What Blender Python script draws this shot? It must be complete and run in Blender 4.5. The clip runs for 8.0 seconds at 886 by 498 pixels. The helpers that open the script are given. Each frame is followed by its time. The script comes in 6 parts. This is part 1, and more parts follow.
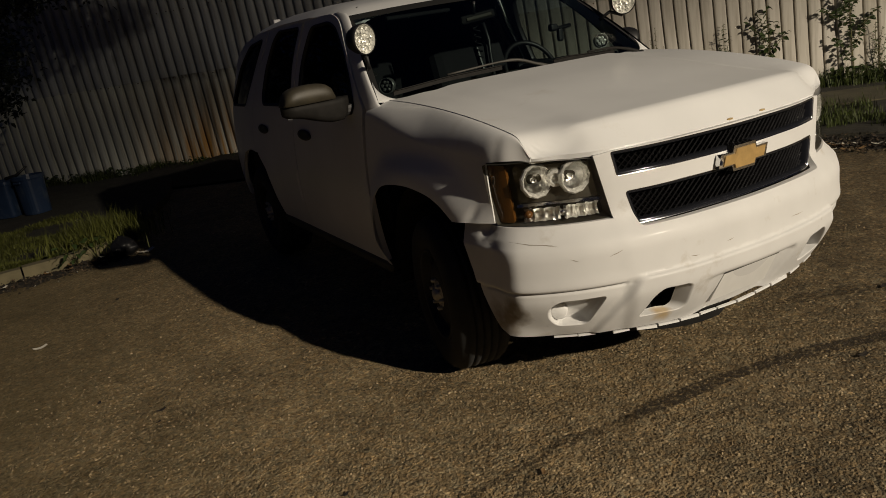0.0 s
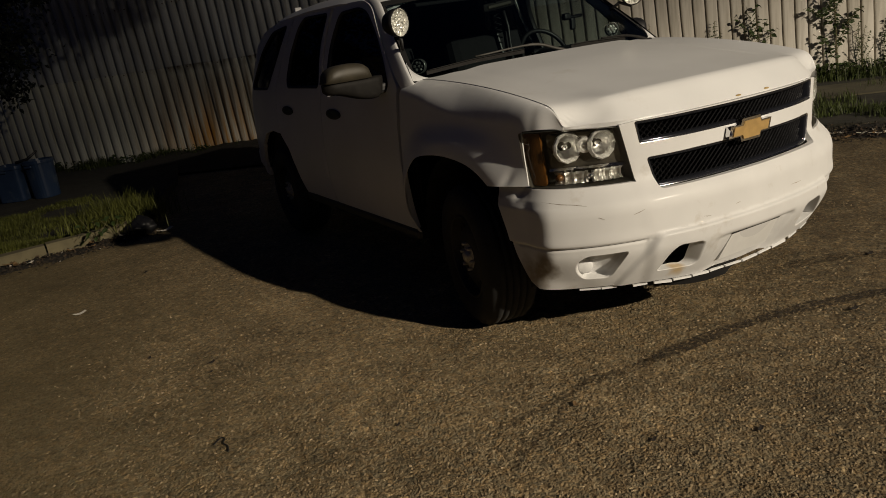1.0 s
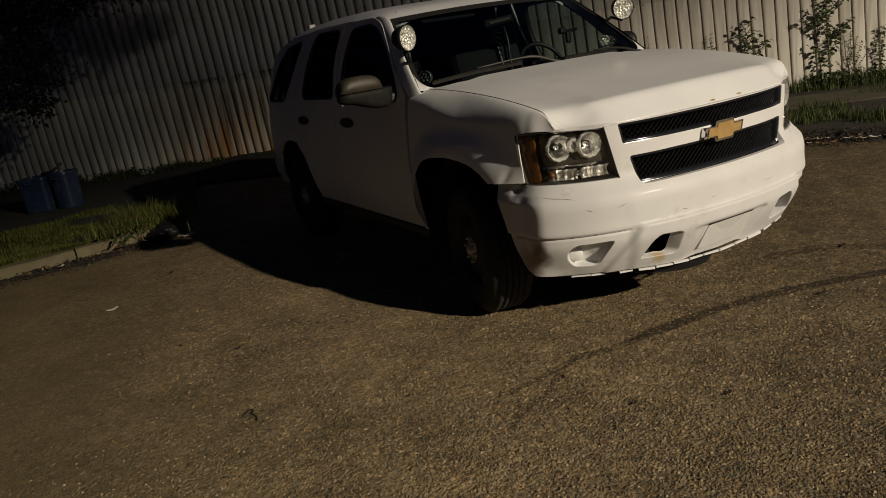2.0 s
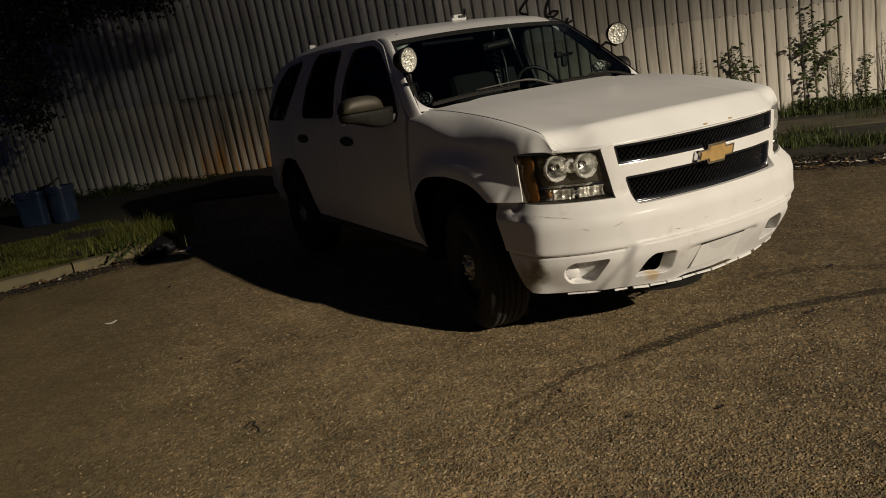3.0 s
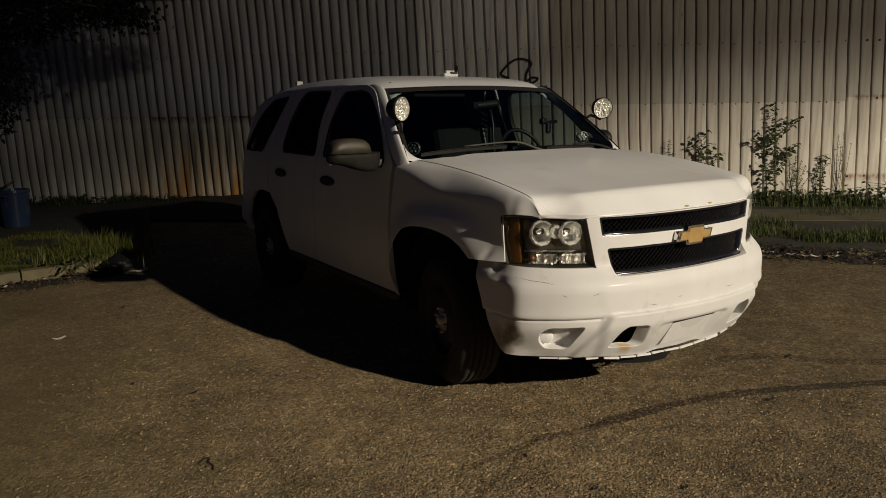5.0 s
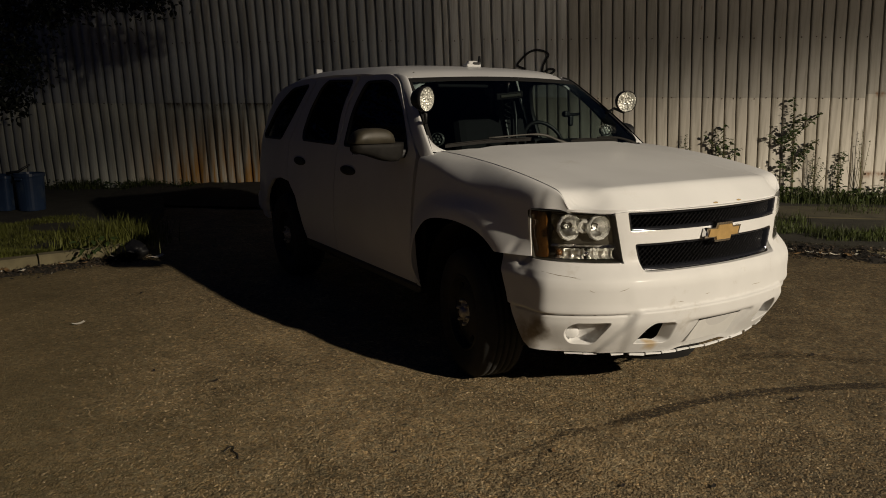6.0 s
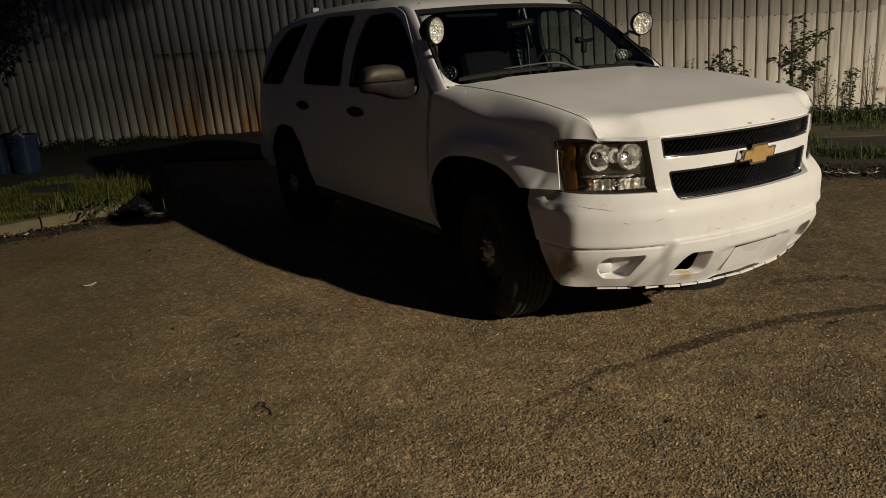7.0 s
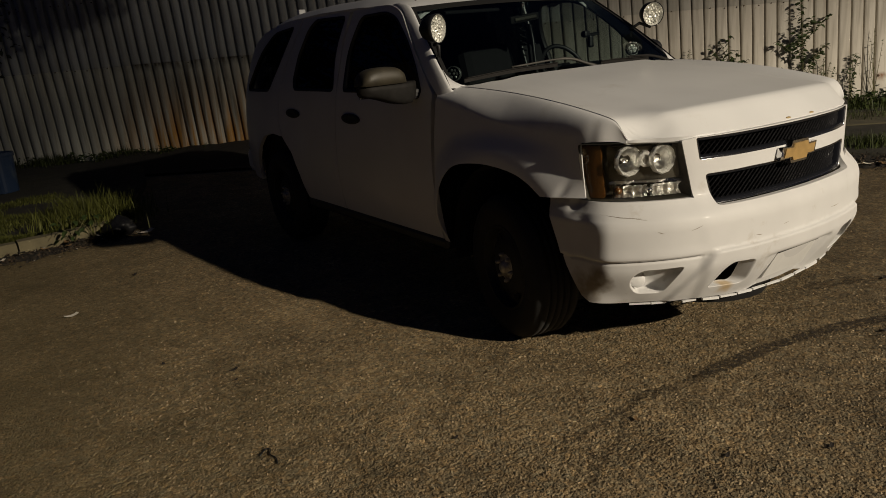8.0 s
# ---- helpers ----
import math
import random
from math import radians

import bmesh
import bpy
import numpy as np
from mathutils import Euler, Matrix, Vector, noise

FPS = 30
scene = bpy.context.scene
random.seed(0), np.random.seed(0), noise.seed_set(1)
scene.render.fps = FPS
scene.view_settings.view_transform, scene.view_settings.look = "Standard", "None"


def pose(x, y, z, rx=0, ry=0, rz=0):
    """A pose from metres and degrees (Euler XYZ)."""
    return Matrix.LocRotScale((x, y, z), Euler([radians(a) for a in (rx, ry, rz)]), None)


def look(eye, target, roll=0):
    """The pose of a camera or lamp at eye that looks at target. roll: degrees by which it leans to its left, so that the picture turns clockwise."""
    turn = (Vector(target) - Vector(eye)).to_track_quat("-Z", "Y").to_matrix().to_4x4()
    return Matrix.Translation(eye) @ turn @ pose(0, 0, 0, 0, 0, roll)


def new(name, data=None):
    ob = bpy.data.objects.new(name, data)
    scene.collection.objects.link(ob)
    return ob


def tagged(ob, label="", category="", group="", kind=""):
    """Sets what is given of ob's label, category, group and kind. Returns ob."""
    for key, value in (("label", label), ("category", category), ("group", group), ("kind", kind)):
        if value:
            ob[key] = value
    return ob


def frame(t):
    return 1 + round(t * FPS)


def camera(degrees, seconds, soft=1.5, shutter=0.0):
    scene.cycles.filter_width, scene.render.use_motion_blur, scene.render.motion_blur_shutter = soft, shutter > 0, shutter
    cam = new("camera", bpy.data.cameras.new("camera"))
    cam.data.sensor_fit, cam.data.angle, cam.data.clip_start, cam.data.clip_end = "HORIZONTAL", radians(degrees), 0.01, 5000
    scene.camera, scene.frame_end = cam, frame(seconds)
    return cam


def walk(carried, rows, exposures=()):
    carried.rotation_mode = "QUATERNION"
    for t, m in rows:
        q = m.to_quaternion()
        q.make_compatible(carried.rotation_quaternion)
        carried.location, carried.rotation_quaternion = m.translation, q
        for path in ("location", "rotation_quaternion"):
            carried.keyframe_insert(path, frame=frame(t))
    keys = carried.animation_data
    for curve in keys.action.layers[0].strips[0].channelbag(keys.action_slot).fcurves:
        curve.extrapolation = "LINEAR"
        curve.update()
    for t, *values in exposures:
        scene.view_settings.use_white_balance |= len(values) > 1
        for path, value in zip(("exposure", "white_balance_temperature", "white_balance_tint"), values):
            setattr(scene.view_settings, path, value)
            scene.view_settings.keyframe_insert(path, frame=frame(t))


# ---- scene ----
cam = camera(62.0, 8.0, soft=0.92)
PATH = [
    (0, (-2.378, -2.953, 1.562), (-1.53, -1.232, 0.997), -9.1),
    (0.5, (-2.57, -3.01, 1.546), (-1.696, -1.305, 0.972), -8.7),
    (1, (-2.772, -3.142, 1.527), (-1.885, -1.445, 0.952), -8.3),
    (2.5, (-2.978, -3.552, 1.529), (-2.105, -1.827, 1.016), -9.1),
    (3, (-3.03, -3.538, 1.545), (-2.119, -1.827, 1.053), -8.0),
    (3.5, (-3.09, -3.486, 1.542), (-2.129, -1.796, 1.072), -6.2),
    (4, (-3.127, -3.465, 1.551), (-2.103, -1.802, 1.121), -3.9),
    (4.5, (-3.14, -3.468, 1.563), (-2.079, -1.816, 1.182), -1.7),
    (6, (-3.227, -3.376, 1.579), (-2.195, -1.71, 1.179), 0.1),
    (6.5, (-3.261, -3.331, 1.557), (-2.241, -1.678, 1.081), -1.0),
    (7, (-3.257, -3.181, 1.537), (-2.246, -1.546, 0.985), -3.0),
    (7.5, (-3.18, -2.949, 1.526), (-2.173, -1.323, 0.941), -4.8),
    (8, (-3.174, -2.823, 1.533), (-2.136, -1.206, 0.98), -4.9),
]
EXPOSURES = [(0, -0.12), (1, -0.12), (2.5, -0.18), (3, -0.02), (4.5, 0.0), (6, -0.08), (6.5, -0.02), (7.5, -0.06), (8, -0.15)]
walk(cam, [(t, look(eye, target, roll)) for t, eye, target, roll in PATH], EXPOSURES)

# ---- night world and the street lamp ----
world = bpy.data.worlds.new("night_sky")
scene.world = world
world.use_nodes = True
world.node_tree.nodes["Background"].inputs[0].default_value = (0.13, 0.29, 1.0, 1)
world.node_tree.nodes["Background"].inputs[1].default_value = 0.015
LAMP = (3.6, -15.9, 7.55)
LAMP_TINT = (1.0, 0.865, 0.675)
# the lamp's main beam, cut off by its shield, and the weak glow of its glass past the cut-off
spot = bpy.data.lights.new("street_lamp_light", "SPOT")
spot.energy, spot.color = 13700, LAMP_TINT
spot.spot_size, spot.spot_blend, spot.shadow_soft_size = radians(131.5), 0.18, 0.15
lamp_light = new("street_lamp_light", spot)
lamp_light.matrix_world = look(LAMP, (LAMP[0] - 0.009, LAMP[1] + 0.186, LAMP[2] - 1.0))
glow = bpy.data.lights.new("street_lamp_glow", "POINT")
glow.energy, glow.color, glow.shadow_soft_size = 1500, LAMP_TINT, 0.15
new("street_lamp_glow", glow).location = LAMP


# ---- materials ----
def mat(name, colour=(0.5, 0.5, 0.5), rough=0.6, metal=0.0, coat=0.0, vary=0.25, scale=8.0, bump=0.0, bscale=60.0, dirt=None, dirt_scale=2.0, dirt_at=(0.55, 0.75), spec=0.5):
    m = bpy.data.materials.new(name)
    m.use_nodes = True
    nt = m.node_tree
    b = nt.nodes["Principled BSDF"]
    b.inputs["Roughness"].default_value = rough
    b.inputs["Metallic"].default_value = metal
    b.inputs["Coat Weight"].default_value = coat
    b.inputs["Coat Roughness"].default_value = 0.16
    b.inputs["Specular IOR Level"].default_value = spec
    tc = nt.nodes.new("ShaderNodeNewGeometry")
    n1 = nt.nodes.new("ShaderNodeTexNoise")
    n1.inputs["Scale"].default_value, n1.inputs["Detail"].default_value = scale, 6
    nt.links.new(tc.outputs["Position"], n1.inputs["Vector"])
    ramp = nt.nodes.new("ShaderNodeMapRange")
    ramp.inputs[1].default_value, ramp.inputs[2].default_value = 0.3, 0.7
    ramp.inputs[3].default_value, ramp.inputs[4].default_value = 1 - vary, 1 + vary * 0.6
    nt.links.new(n1.outputs["Fac"], ramp.inputs[0])
    mul = nt.nodes.new("ShaderNodeVectorMath")
    mul.operation = "SCALE"
    mul.inputs[0].default_value = colour
    nt.links.new(ramp.outputs[0], mul.inputs["Scale"])
    out = mul.outputs[0]
    if dirt:
        n2 = nt.nodes.new("ShaderNodeTexNoise")
        n2.inputs["Scale"].default_value, n2.inputs["Detail"].default_value, n2.inputs["Roughness"].default_value = dirt_scale, 8, 0.65
        nt.links.new(tc.outputs["Position"], n2.inputs["Vector"])
        r2 = nt.nodes.new("ShaderNodeMapRange")
        r2.inputs[1].default_value, r2.inputs[2].default_value = dirt_at
        nt.links.new(n2.outputs["Fac"], r2.inputs[0])
        mix = nt.nodes.new("ShaderNodeMixRGB")
        mix.inputs[2].default_value = (*dirt, 1)
        nt.links.new(r2.outputs[0], mix.inputs[0])
        nt.links.new(out, mix.inputs[1])
        out = mix.outputs[0]
    nt.links.new(out, b.inputs["Base Color"])
    if bump:
        n3 = nt.nodes.new("ShaderNodeTexNoise")
        n3.inputs["Scale"].default_value, n3.inputs["Detail"].default_value = bscale, 5
        nt.links.new(tc.outputs["Position"], n3.inputs["Vector"])
        bp = nt.nodes.new("ShaderNodeBump")
        bp.inputs["Strength"].default_value, bp.inputs["Distance"].default_value = 0.8, bump
        nt.links.new(n3.outputs["Fac"], bp.inputs["Height"])
        nt.links.new(bp.outputs[0], b.inputs["Normal"])
    return m


def glass(name, tint, gloss_rough=0.02, ior=1.5):
    m = bpy.data.materials.new(name)
    m.use_nodes = True
    nt = m.node_tree
    nt.nodes.remove(nt.nodes["Principled BSDF"])
    tr = nt.nodes.new("ShaderNodeBsdfTransparent")
    tr.inputs[0].default_value = (*tint, 1)
    gl = nt.nodes.new("ShaderNodeBsdfGlossy")
    gl.inputs["Roughness"].default_value = gloss_rough
    lw = nt.nodes.new("ShaderNodeLayerWeight")
    po = nt.nodes.new("ShaderNodeMath")
    po.operation = "POWER"
    po.inputs[1].default_value = 4.5
    nt.links.new(lw.outputs["Facing"], po.inputs[0])
    fr = nt.nodes.new("ShaderNodeMath")
    fr.operation = "MULTIPLY_ADD"
    fr.inputs[1].default_value, fr.inputs[2].default_value = 0.75, ((ior - 1) / (ior + 1)) ** 2
    nt.links.new(po.outputs[0], fr.inputs[0])
    mix = nt.nodes.new("ShaderNodeMixShader")
    nt.links.new(fr.outputs[0], mix.inputs[0])
    nt.links.new(tr.outputs[0], mix.inputs[1])
    nt.links.new(gl.outputs[0], mix.inputs[2])
    nt.links.new(mix.outputs[0], nt.nodes["Material Output"].inputs[0])
    return m


PAINT = mat("white_car_paint", (0.68, 0.685, 0.685), 0.42, coat=0.30, vary=0.05, scale=3, dirt=(0.42, 0.38, 0.3), dirt_scale=2.3, dirt_at=(0.62, 1.0))
MESH = mat("glossy_black_grille", (0.02, 0.02, 0.022), 0.22, vary=0.3, scale=40, spec=0.7)
BLACK = mat("black_plastic", (0.012, 0.012, 0.013), 0.45, vary=0.3, scale=40)
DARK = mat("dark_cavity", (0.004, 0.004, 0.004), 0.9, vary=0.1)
TRIM = mat("black_chrome_trim", (0.03, 0.032, 0.04), 0.12, metal=0.6, vary=0.1)
SCUFFED = mat("scuffed_cap_steel", (0.5, 0.47, 0.40), 0.5, metal=0.6, vary=0.3, scale=40, dirt=(0.1, 0.08, 0.05), dirt_scale=18)
CHROME = mat("chrome", (0.75, 0.75, 0.76), 0.16, metal=1.0, vary=0.05)
GOLD = mat("gold_emblem_enamel", (0.50, 0.33, 0.13), 0.3, metal=0.35, vary=0.15, scale=30, dirt=(0.3, 0.2, 0.08), dirt_scale=20)
REFLECTOR = mat("lamp_reflector", (0.95, 0.95, 0.93), 0.30, metal=1.0, vary=0.1, scale=60, bump=0.004, bscale=70)
CRYSTAL = mat("faceted_lamp_glass", (0.86, 0.86, 0.83), 0.3, metal=0.45, vary=0.3, scale=90, bump=0.004, bscale=90)
SMOKE = mat("headlight_bezel", (0.12, 0.112, 0.095), 0.28, metal=0.6, vary=0.3, scale=20)
AMBER = mat("amber_lens", (0.10, 0.040, 0.008), 0.2, coat=0.5, vary=0.2, scale=40)
CLEAR = glass("clear_lens", (0.93, 0.93, 0.9))
WINDSHIELD = glass("windshield_glass", (0.28, 0.36, 0.355))
TINTED = glass("tinted_glass", (0.02, 0.02, 0.022))
RUBBER = mat("tyre_rubber", (0.011, 0.011, 0.011), 0.8, vary=0.4, scale=15, dirt=(0.024, 0.021, 0.017), dirt_scale=9)
STEEL = mat("black_steel_wheel", (0.008, 0.008, 0.009), 0.6, vary=0.4, scale=20, dirt=(0.02, 0.015, 0.012), dirt_scale=12)
MATT = mat("matt_black_plastic", (0.012, 0.011, 0.010), 0.7, vary=0.3, scale=30, spec=0.2)
MIRROR_CAP = mat("dusty_mirror_cap", (0.042, 0.036, 0.024), 0.55, vary=0.3, scale=14)
FLUTED = mat("dull_fluted_reflector", (0.42, 0.42, 0.40), 0.35, metal=0.7, vary=0.8, scale=55)
WIPER = mat("worn_wiper_metal", (0.055, 0.052, 0.046), 0.6, metal=0.2)
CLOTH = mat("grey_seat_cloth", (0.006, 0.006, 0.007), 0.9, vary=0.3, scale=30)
CONCRETE = mat("worn_concrete", (0.155, 0.133, 0.075), 0.9, vary=0.3, scale=6, bump=0.004, bscale=50, dirt=(0.066, 0.060, 0.030), dirt_scale=3)
SOIL = mat("dirt_soil", (0.027, 0.025, 0.016), 0.95, vary=0.5, scale=5, bump=0.02, bscale=25, dirt=(0.018, 0.019, 0.010), dirt_scale=1.5)
BLUE = mat("blue_plastic", (0.020, 0.037, 0.080), 0.32, vary=0.15, scale=6, dirt=(0.06, 0.08, 0.11), dirt_scale=5)
PAPER = mat("litter_paper", (0.62, 0.58, 0.5), 0.8, vary=0.2, scale=30)
LEAF = mat("weed_leaf", (0.036, 0.058, 0.014), 0.55, vary=0.5, scale=9, spec=0.4)
GRASS = mat("grass_blade", (0.048, 0.064, 0.013), 0.6, vary=0.55, scale=4, spec=0.35)
TUFT = mat("yellow_green_grass", (0.092, 0.100, 0.020), 0.6, vary=0.6, scale=5, spec=0.3)
STALK = mat("weed_stalk", (0.13, 0.12, 0.05), 0.8, vary=0.3, scale=12)
TREELEAF = mat("tree_leaf", (0.016, 0.024, 0.016), 0.6, vary=0.5, scale=5)
BARK = mat("bark", (0.07, 0.055, 0.04), 0.95, vary=0.4, scale=9, bump=0.02, bscale=20)
DRYLEAF = mat("dry_leaf", (0.20, 0.12, 0.05), 0.8, vary=0.4, scale=30)


def asphalt_material():
    """Worn asphalt: crushed stone of several sizes, pale chips and dark pits in brown dust."""
    m = mat("coarse_asphalt", (0.242, 0.183, 0.098), 0.85, vary=0.28, scale=1.3, spec=0.3)
    nt = m.node_tree
    b = nt.nodes["Principled BSDF"]
    col = b.inputs["Base Color"].links[0].from_socket
    geo = nt.nodes.new("ShaderNodeNewGeometry")
    pos = geo.outputs["Position"]

    def noise_at(scale, detail, rough=0.6):
        n = nt.nodes.new("ShaderNodeTexNoise")
        n.inputs["Scale"].default_value, n.inputs["Detail"].default_value, n.inputs["Roughness"].default_value = scale, detail, rough
        nt.links.new(pos, n.inputs["Vector"])
        return n

    def span(sock, a, b_, c, d):
        r = nt.nodes.new("ShaderNodeMapRange")
        r.inputs[1].default_value, r.inputs[2].default_value, r.inputs[3].default_value, r.inputs[4].default_value = a, b_, c, d
        nt.links.new(sock, r.inputs[0])
        return r.outputs[0]

    def scaled(vec, fac):
        x = nt.nodes.new("ShaderNodeVectorMath")
        x.operation = "SCALE"
        nt.links.new(vec, x.inputs[0])
        nt.links.new(fac, x.inputs["Scale"])
        return x.outputs[0]

    def sums(a, b_, k):
        x = nt.nodes.new("ShaderNodeMath")
        x.operation = "MULTIPLY_ADD"
        x.inputs[1].default_value = k
        nt.links.new(a, x.inputs[0])
        nt.links.new(b_, x.inputs[2])
        return x.outputs[0]

    # stones, their outlines bent out of shape
    bend = noise_at(45, 3)
    shift = nt.nodes.new("ShaderNodeVectorMath")
    shift.operation = "MULTIPLY_ADD"
    shift.inputs[1].default_value = (0.02, 0.02, 0.02)
    nt.links.new(bend.outputs["Color"], shift.inputs[0])
    nt.links.new(pos, shift.inputs[2])

    def stones(scale):
        v = nt.nodes.new("ShaderNodeTexVoronoi")
        v.inputs["Scale"].default_value = scale
        nt.links.new(shift.outputs[0], v.inputs["Vector"])
        sep = nt.nodes.new("ShaderNodeSeparateColor")
        nt.links.new(v.outputs["Color"], sep.inputs[0])
        return v, sep

    big_c = stones(48)[1]
    small, small_c = stones(92)
    col = scaled(col, span(big_c.outputs[0], 0, 1, 0.78, 1.22))
    col = scaled(col, span(small_c.outputs[1], 0, 1, 0.70, 1.32))
    col = scaled(col, span(big_c.outputs[1], 0.93, 0.96, 1.0, 1.6))
    pits = noise_at(46, 4, 0.62)
    col = scaled(col, span(pits.outputs["Fac"], 0.37, 0.47, 0.42, 1.0))
    patches = noise_at(17, 5, 0.65)
    col = scaled(col, span(patches.outputs["Fac"], 0.36, 0.64, 0.78, 1.20))
    hue = nt.nodes.new("ShaderNodeMixRGB")
    hue.inputs[1].default_value, hue.inputs[2].default_value = (1.08, 0.985, 0.90, 1), (0.93, 1.01, 1.16, 1)
    nt.links.new(big_c.outputs[2], hue.inputs[0])
    tinted = nt.nodes.new("ShaderNodeVectorMath")
    tinted.operation = "MULTIPLY"
    nt.links.new(col, tinted.inputs[0])
    nt.links.new(hue.outputs[0], tinted.inputs[1])
    col = tinted.outputs[0]
    stains = noise_at(5, 7, 0.65)
    col = scaled(col, span(stains.outputs["Fac"], 0.36, 0.64, 0.76, 1.15))
    # darker towards +x and -y, with a wavering edge
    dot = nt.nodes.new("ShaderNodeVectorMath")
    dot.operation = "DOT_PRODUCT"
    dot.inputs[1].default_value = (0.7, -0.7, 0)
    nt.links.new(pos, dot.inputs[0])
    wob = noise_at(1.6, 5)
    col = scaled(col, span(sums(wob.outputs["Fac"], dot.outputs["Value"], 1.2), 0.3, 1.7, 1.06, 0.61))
    # olive silt tint by the grass verge, which also paints in the light's falloff
    far = nt.nodes.new("ShaderNodeVectorMath")
    far.operation = "DOT_PRODUCT"
    far.inputs[1].default_value = (-1.0, 0.12, 0)
    nt.links.new(pos, far.inputs[0])
    drift = noise_at(1.1, 6)
    film = span(sums(drift.outputs["Fac"], far.outputs["Value"], 1.6), 2.7, 4.4, 0.0, 0.6)
    silted_dimmed = nt.nodes.new("ShaderNodeMixRGB")
    silted_dimmed.inputs[2].default_value = (0.130, 0.103, 0.045, 1)
    nt.links.new(film, silted_dimmed.inputs[0])
    nt.links.new(col, silted_dimmed.inputs[1])
    nt.links.new(silted_dimmed.outputs[0], b.inputs["Base Color"])
    rise = sums(small.outputs["Distance"], span(small_c.outputs[2], 0, 1, 0, 0.6), -1.3)
    rise = sums(pits.outputs["Fac"], rise, 2.0)
    grain = noise_at(20, 5, 0.7)
    rise = sums(grain.outputs["Fac"], rise, 1.0)
    bp = nt.nodes.new("ShaderNodeBump")
    bp.inputs["Strength"].default_value, bp.inputs["Distance"].default_value = 1.0, 0.008
    worn = noise_at(2.2, 4, 0.6)
    nt.links.new(span(worn.outputs["Fac"], 0.35, 0.65, 0.45, 1.0), bp.inputs["Strength"])
    nt.links.new(rise, bp.inputs["Height"])
    nt.links.new(bp.outputs[0], b.inputs["Normal"])
    return m


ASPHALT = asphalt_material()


def mark_material(name, most):
    """Dark rubber and tar with a ragged, broken edge."""
    m = mat(name, (0.030, 0.021, 0.012), 0.85, vary=0.3, scale=20)
    nt = m.node_tree
    b = nt.nodes["Principled BSDF"]
    geo = nt.nodes.new("ShaderNodeNewGeometry")
    n = nt.nodes.new("ShaderNodeTexNoise")
    n.inputs["Scale"].default_value, n.inputs["Detail"].default_value = 55, 4
    nt.links.new(geo.outputs["Position"], n.inputs["Vector"])
    r = nt.nodes.new("ShaderNodeMapRange")
    r.inputs[1].default_value, r.inputs[2].default_value = 0.42, 0.62
    r.inputs[3].default_value, r.inputs[4].default_value = most, 0.0
    nt.links.new(n.outputs["Fac"], r.inputs[0])
    nt.links.new(r.outputs[0], b.inputs["Alpha"])
    return m


def litter_material():
    """Rotten leaves and crumbs, each its own brown, a few pale."""
    m = mat("leaf_litter", (0.1, 0.1, 0.1), 0.9)
    nt = m.node_tree
    geo = nt.nodes.new("ShaderNodeNewGeometry")
    ramp = nt.nodes.new("ShaderNodeValToRGB")
    ramp.color_ramp.interpolation = "CONSTANT"
    ramp.color_ramp.elements[0].color = (0.018, 0.014, 0.010, 1)
    ramp.color_ramp.elements[1].position, ramp.color_ramp.elements[1].color = 0.45, (0.05, 0.032, 0.018, 1)
    for at, c in ((0.74, (0.085, 0.058, 0.032)), (0.90, (0.13, 0.10, 0.06)), (0.975, (0.45, 0.42, 0.36))):
        e = ramp.color_ramp.elements.new(at)
        e.color = (*c, 1)
    nt.links.new(geo.outputs["Random Per Island"], ramp.inputs[0])
    nt.links.new(ramp.outputs[0], nt.nodes["Principled BSDF"].inputs["Base Color"])
    return m


LITTER = litter_material()
MARK, FAINT = mark_material("tar_mark", 0.85), mark_material("faint_mark", 0.42)


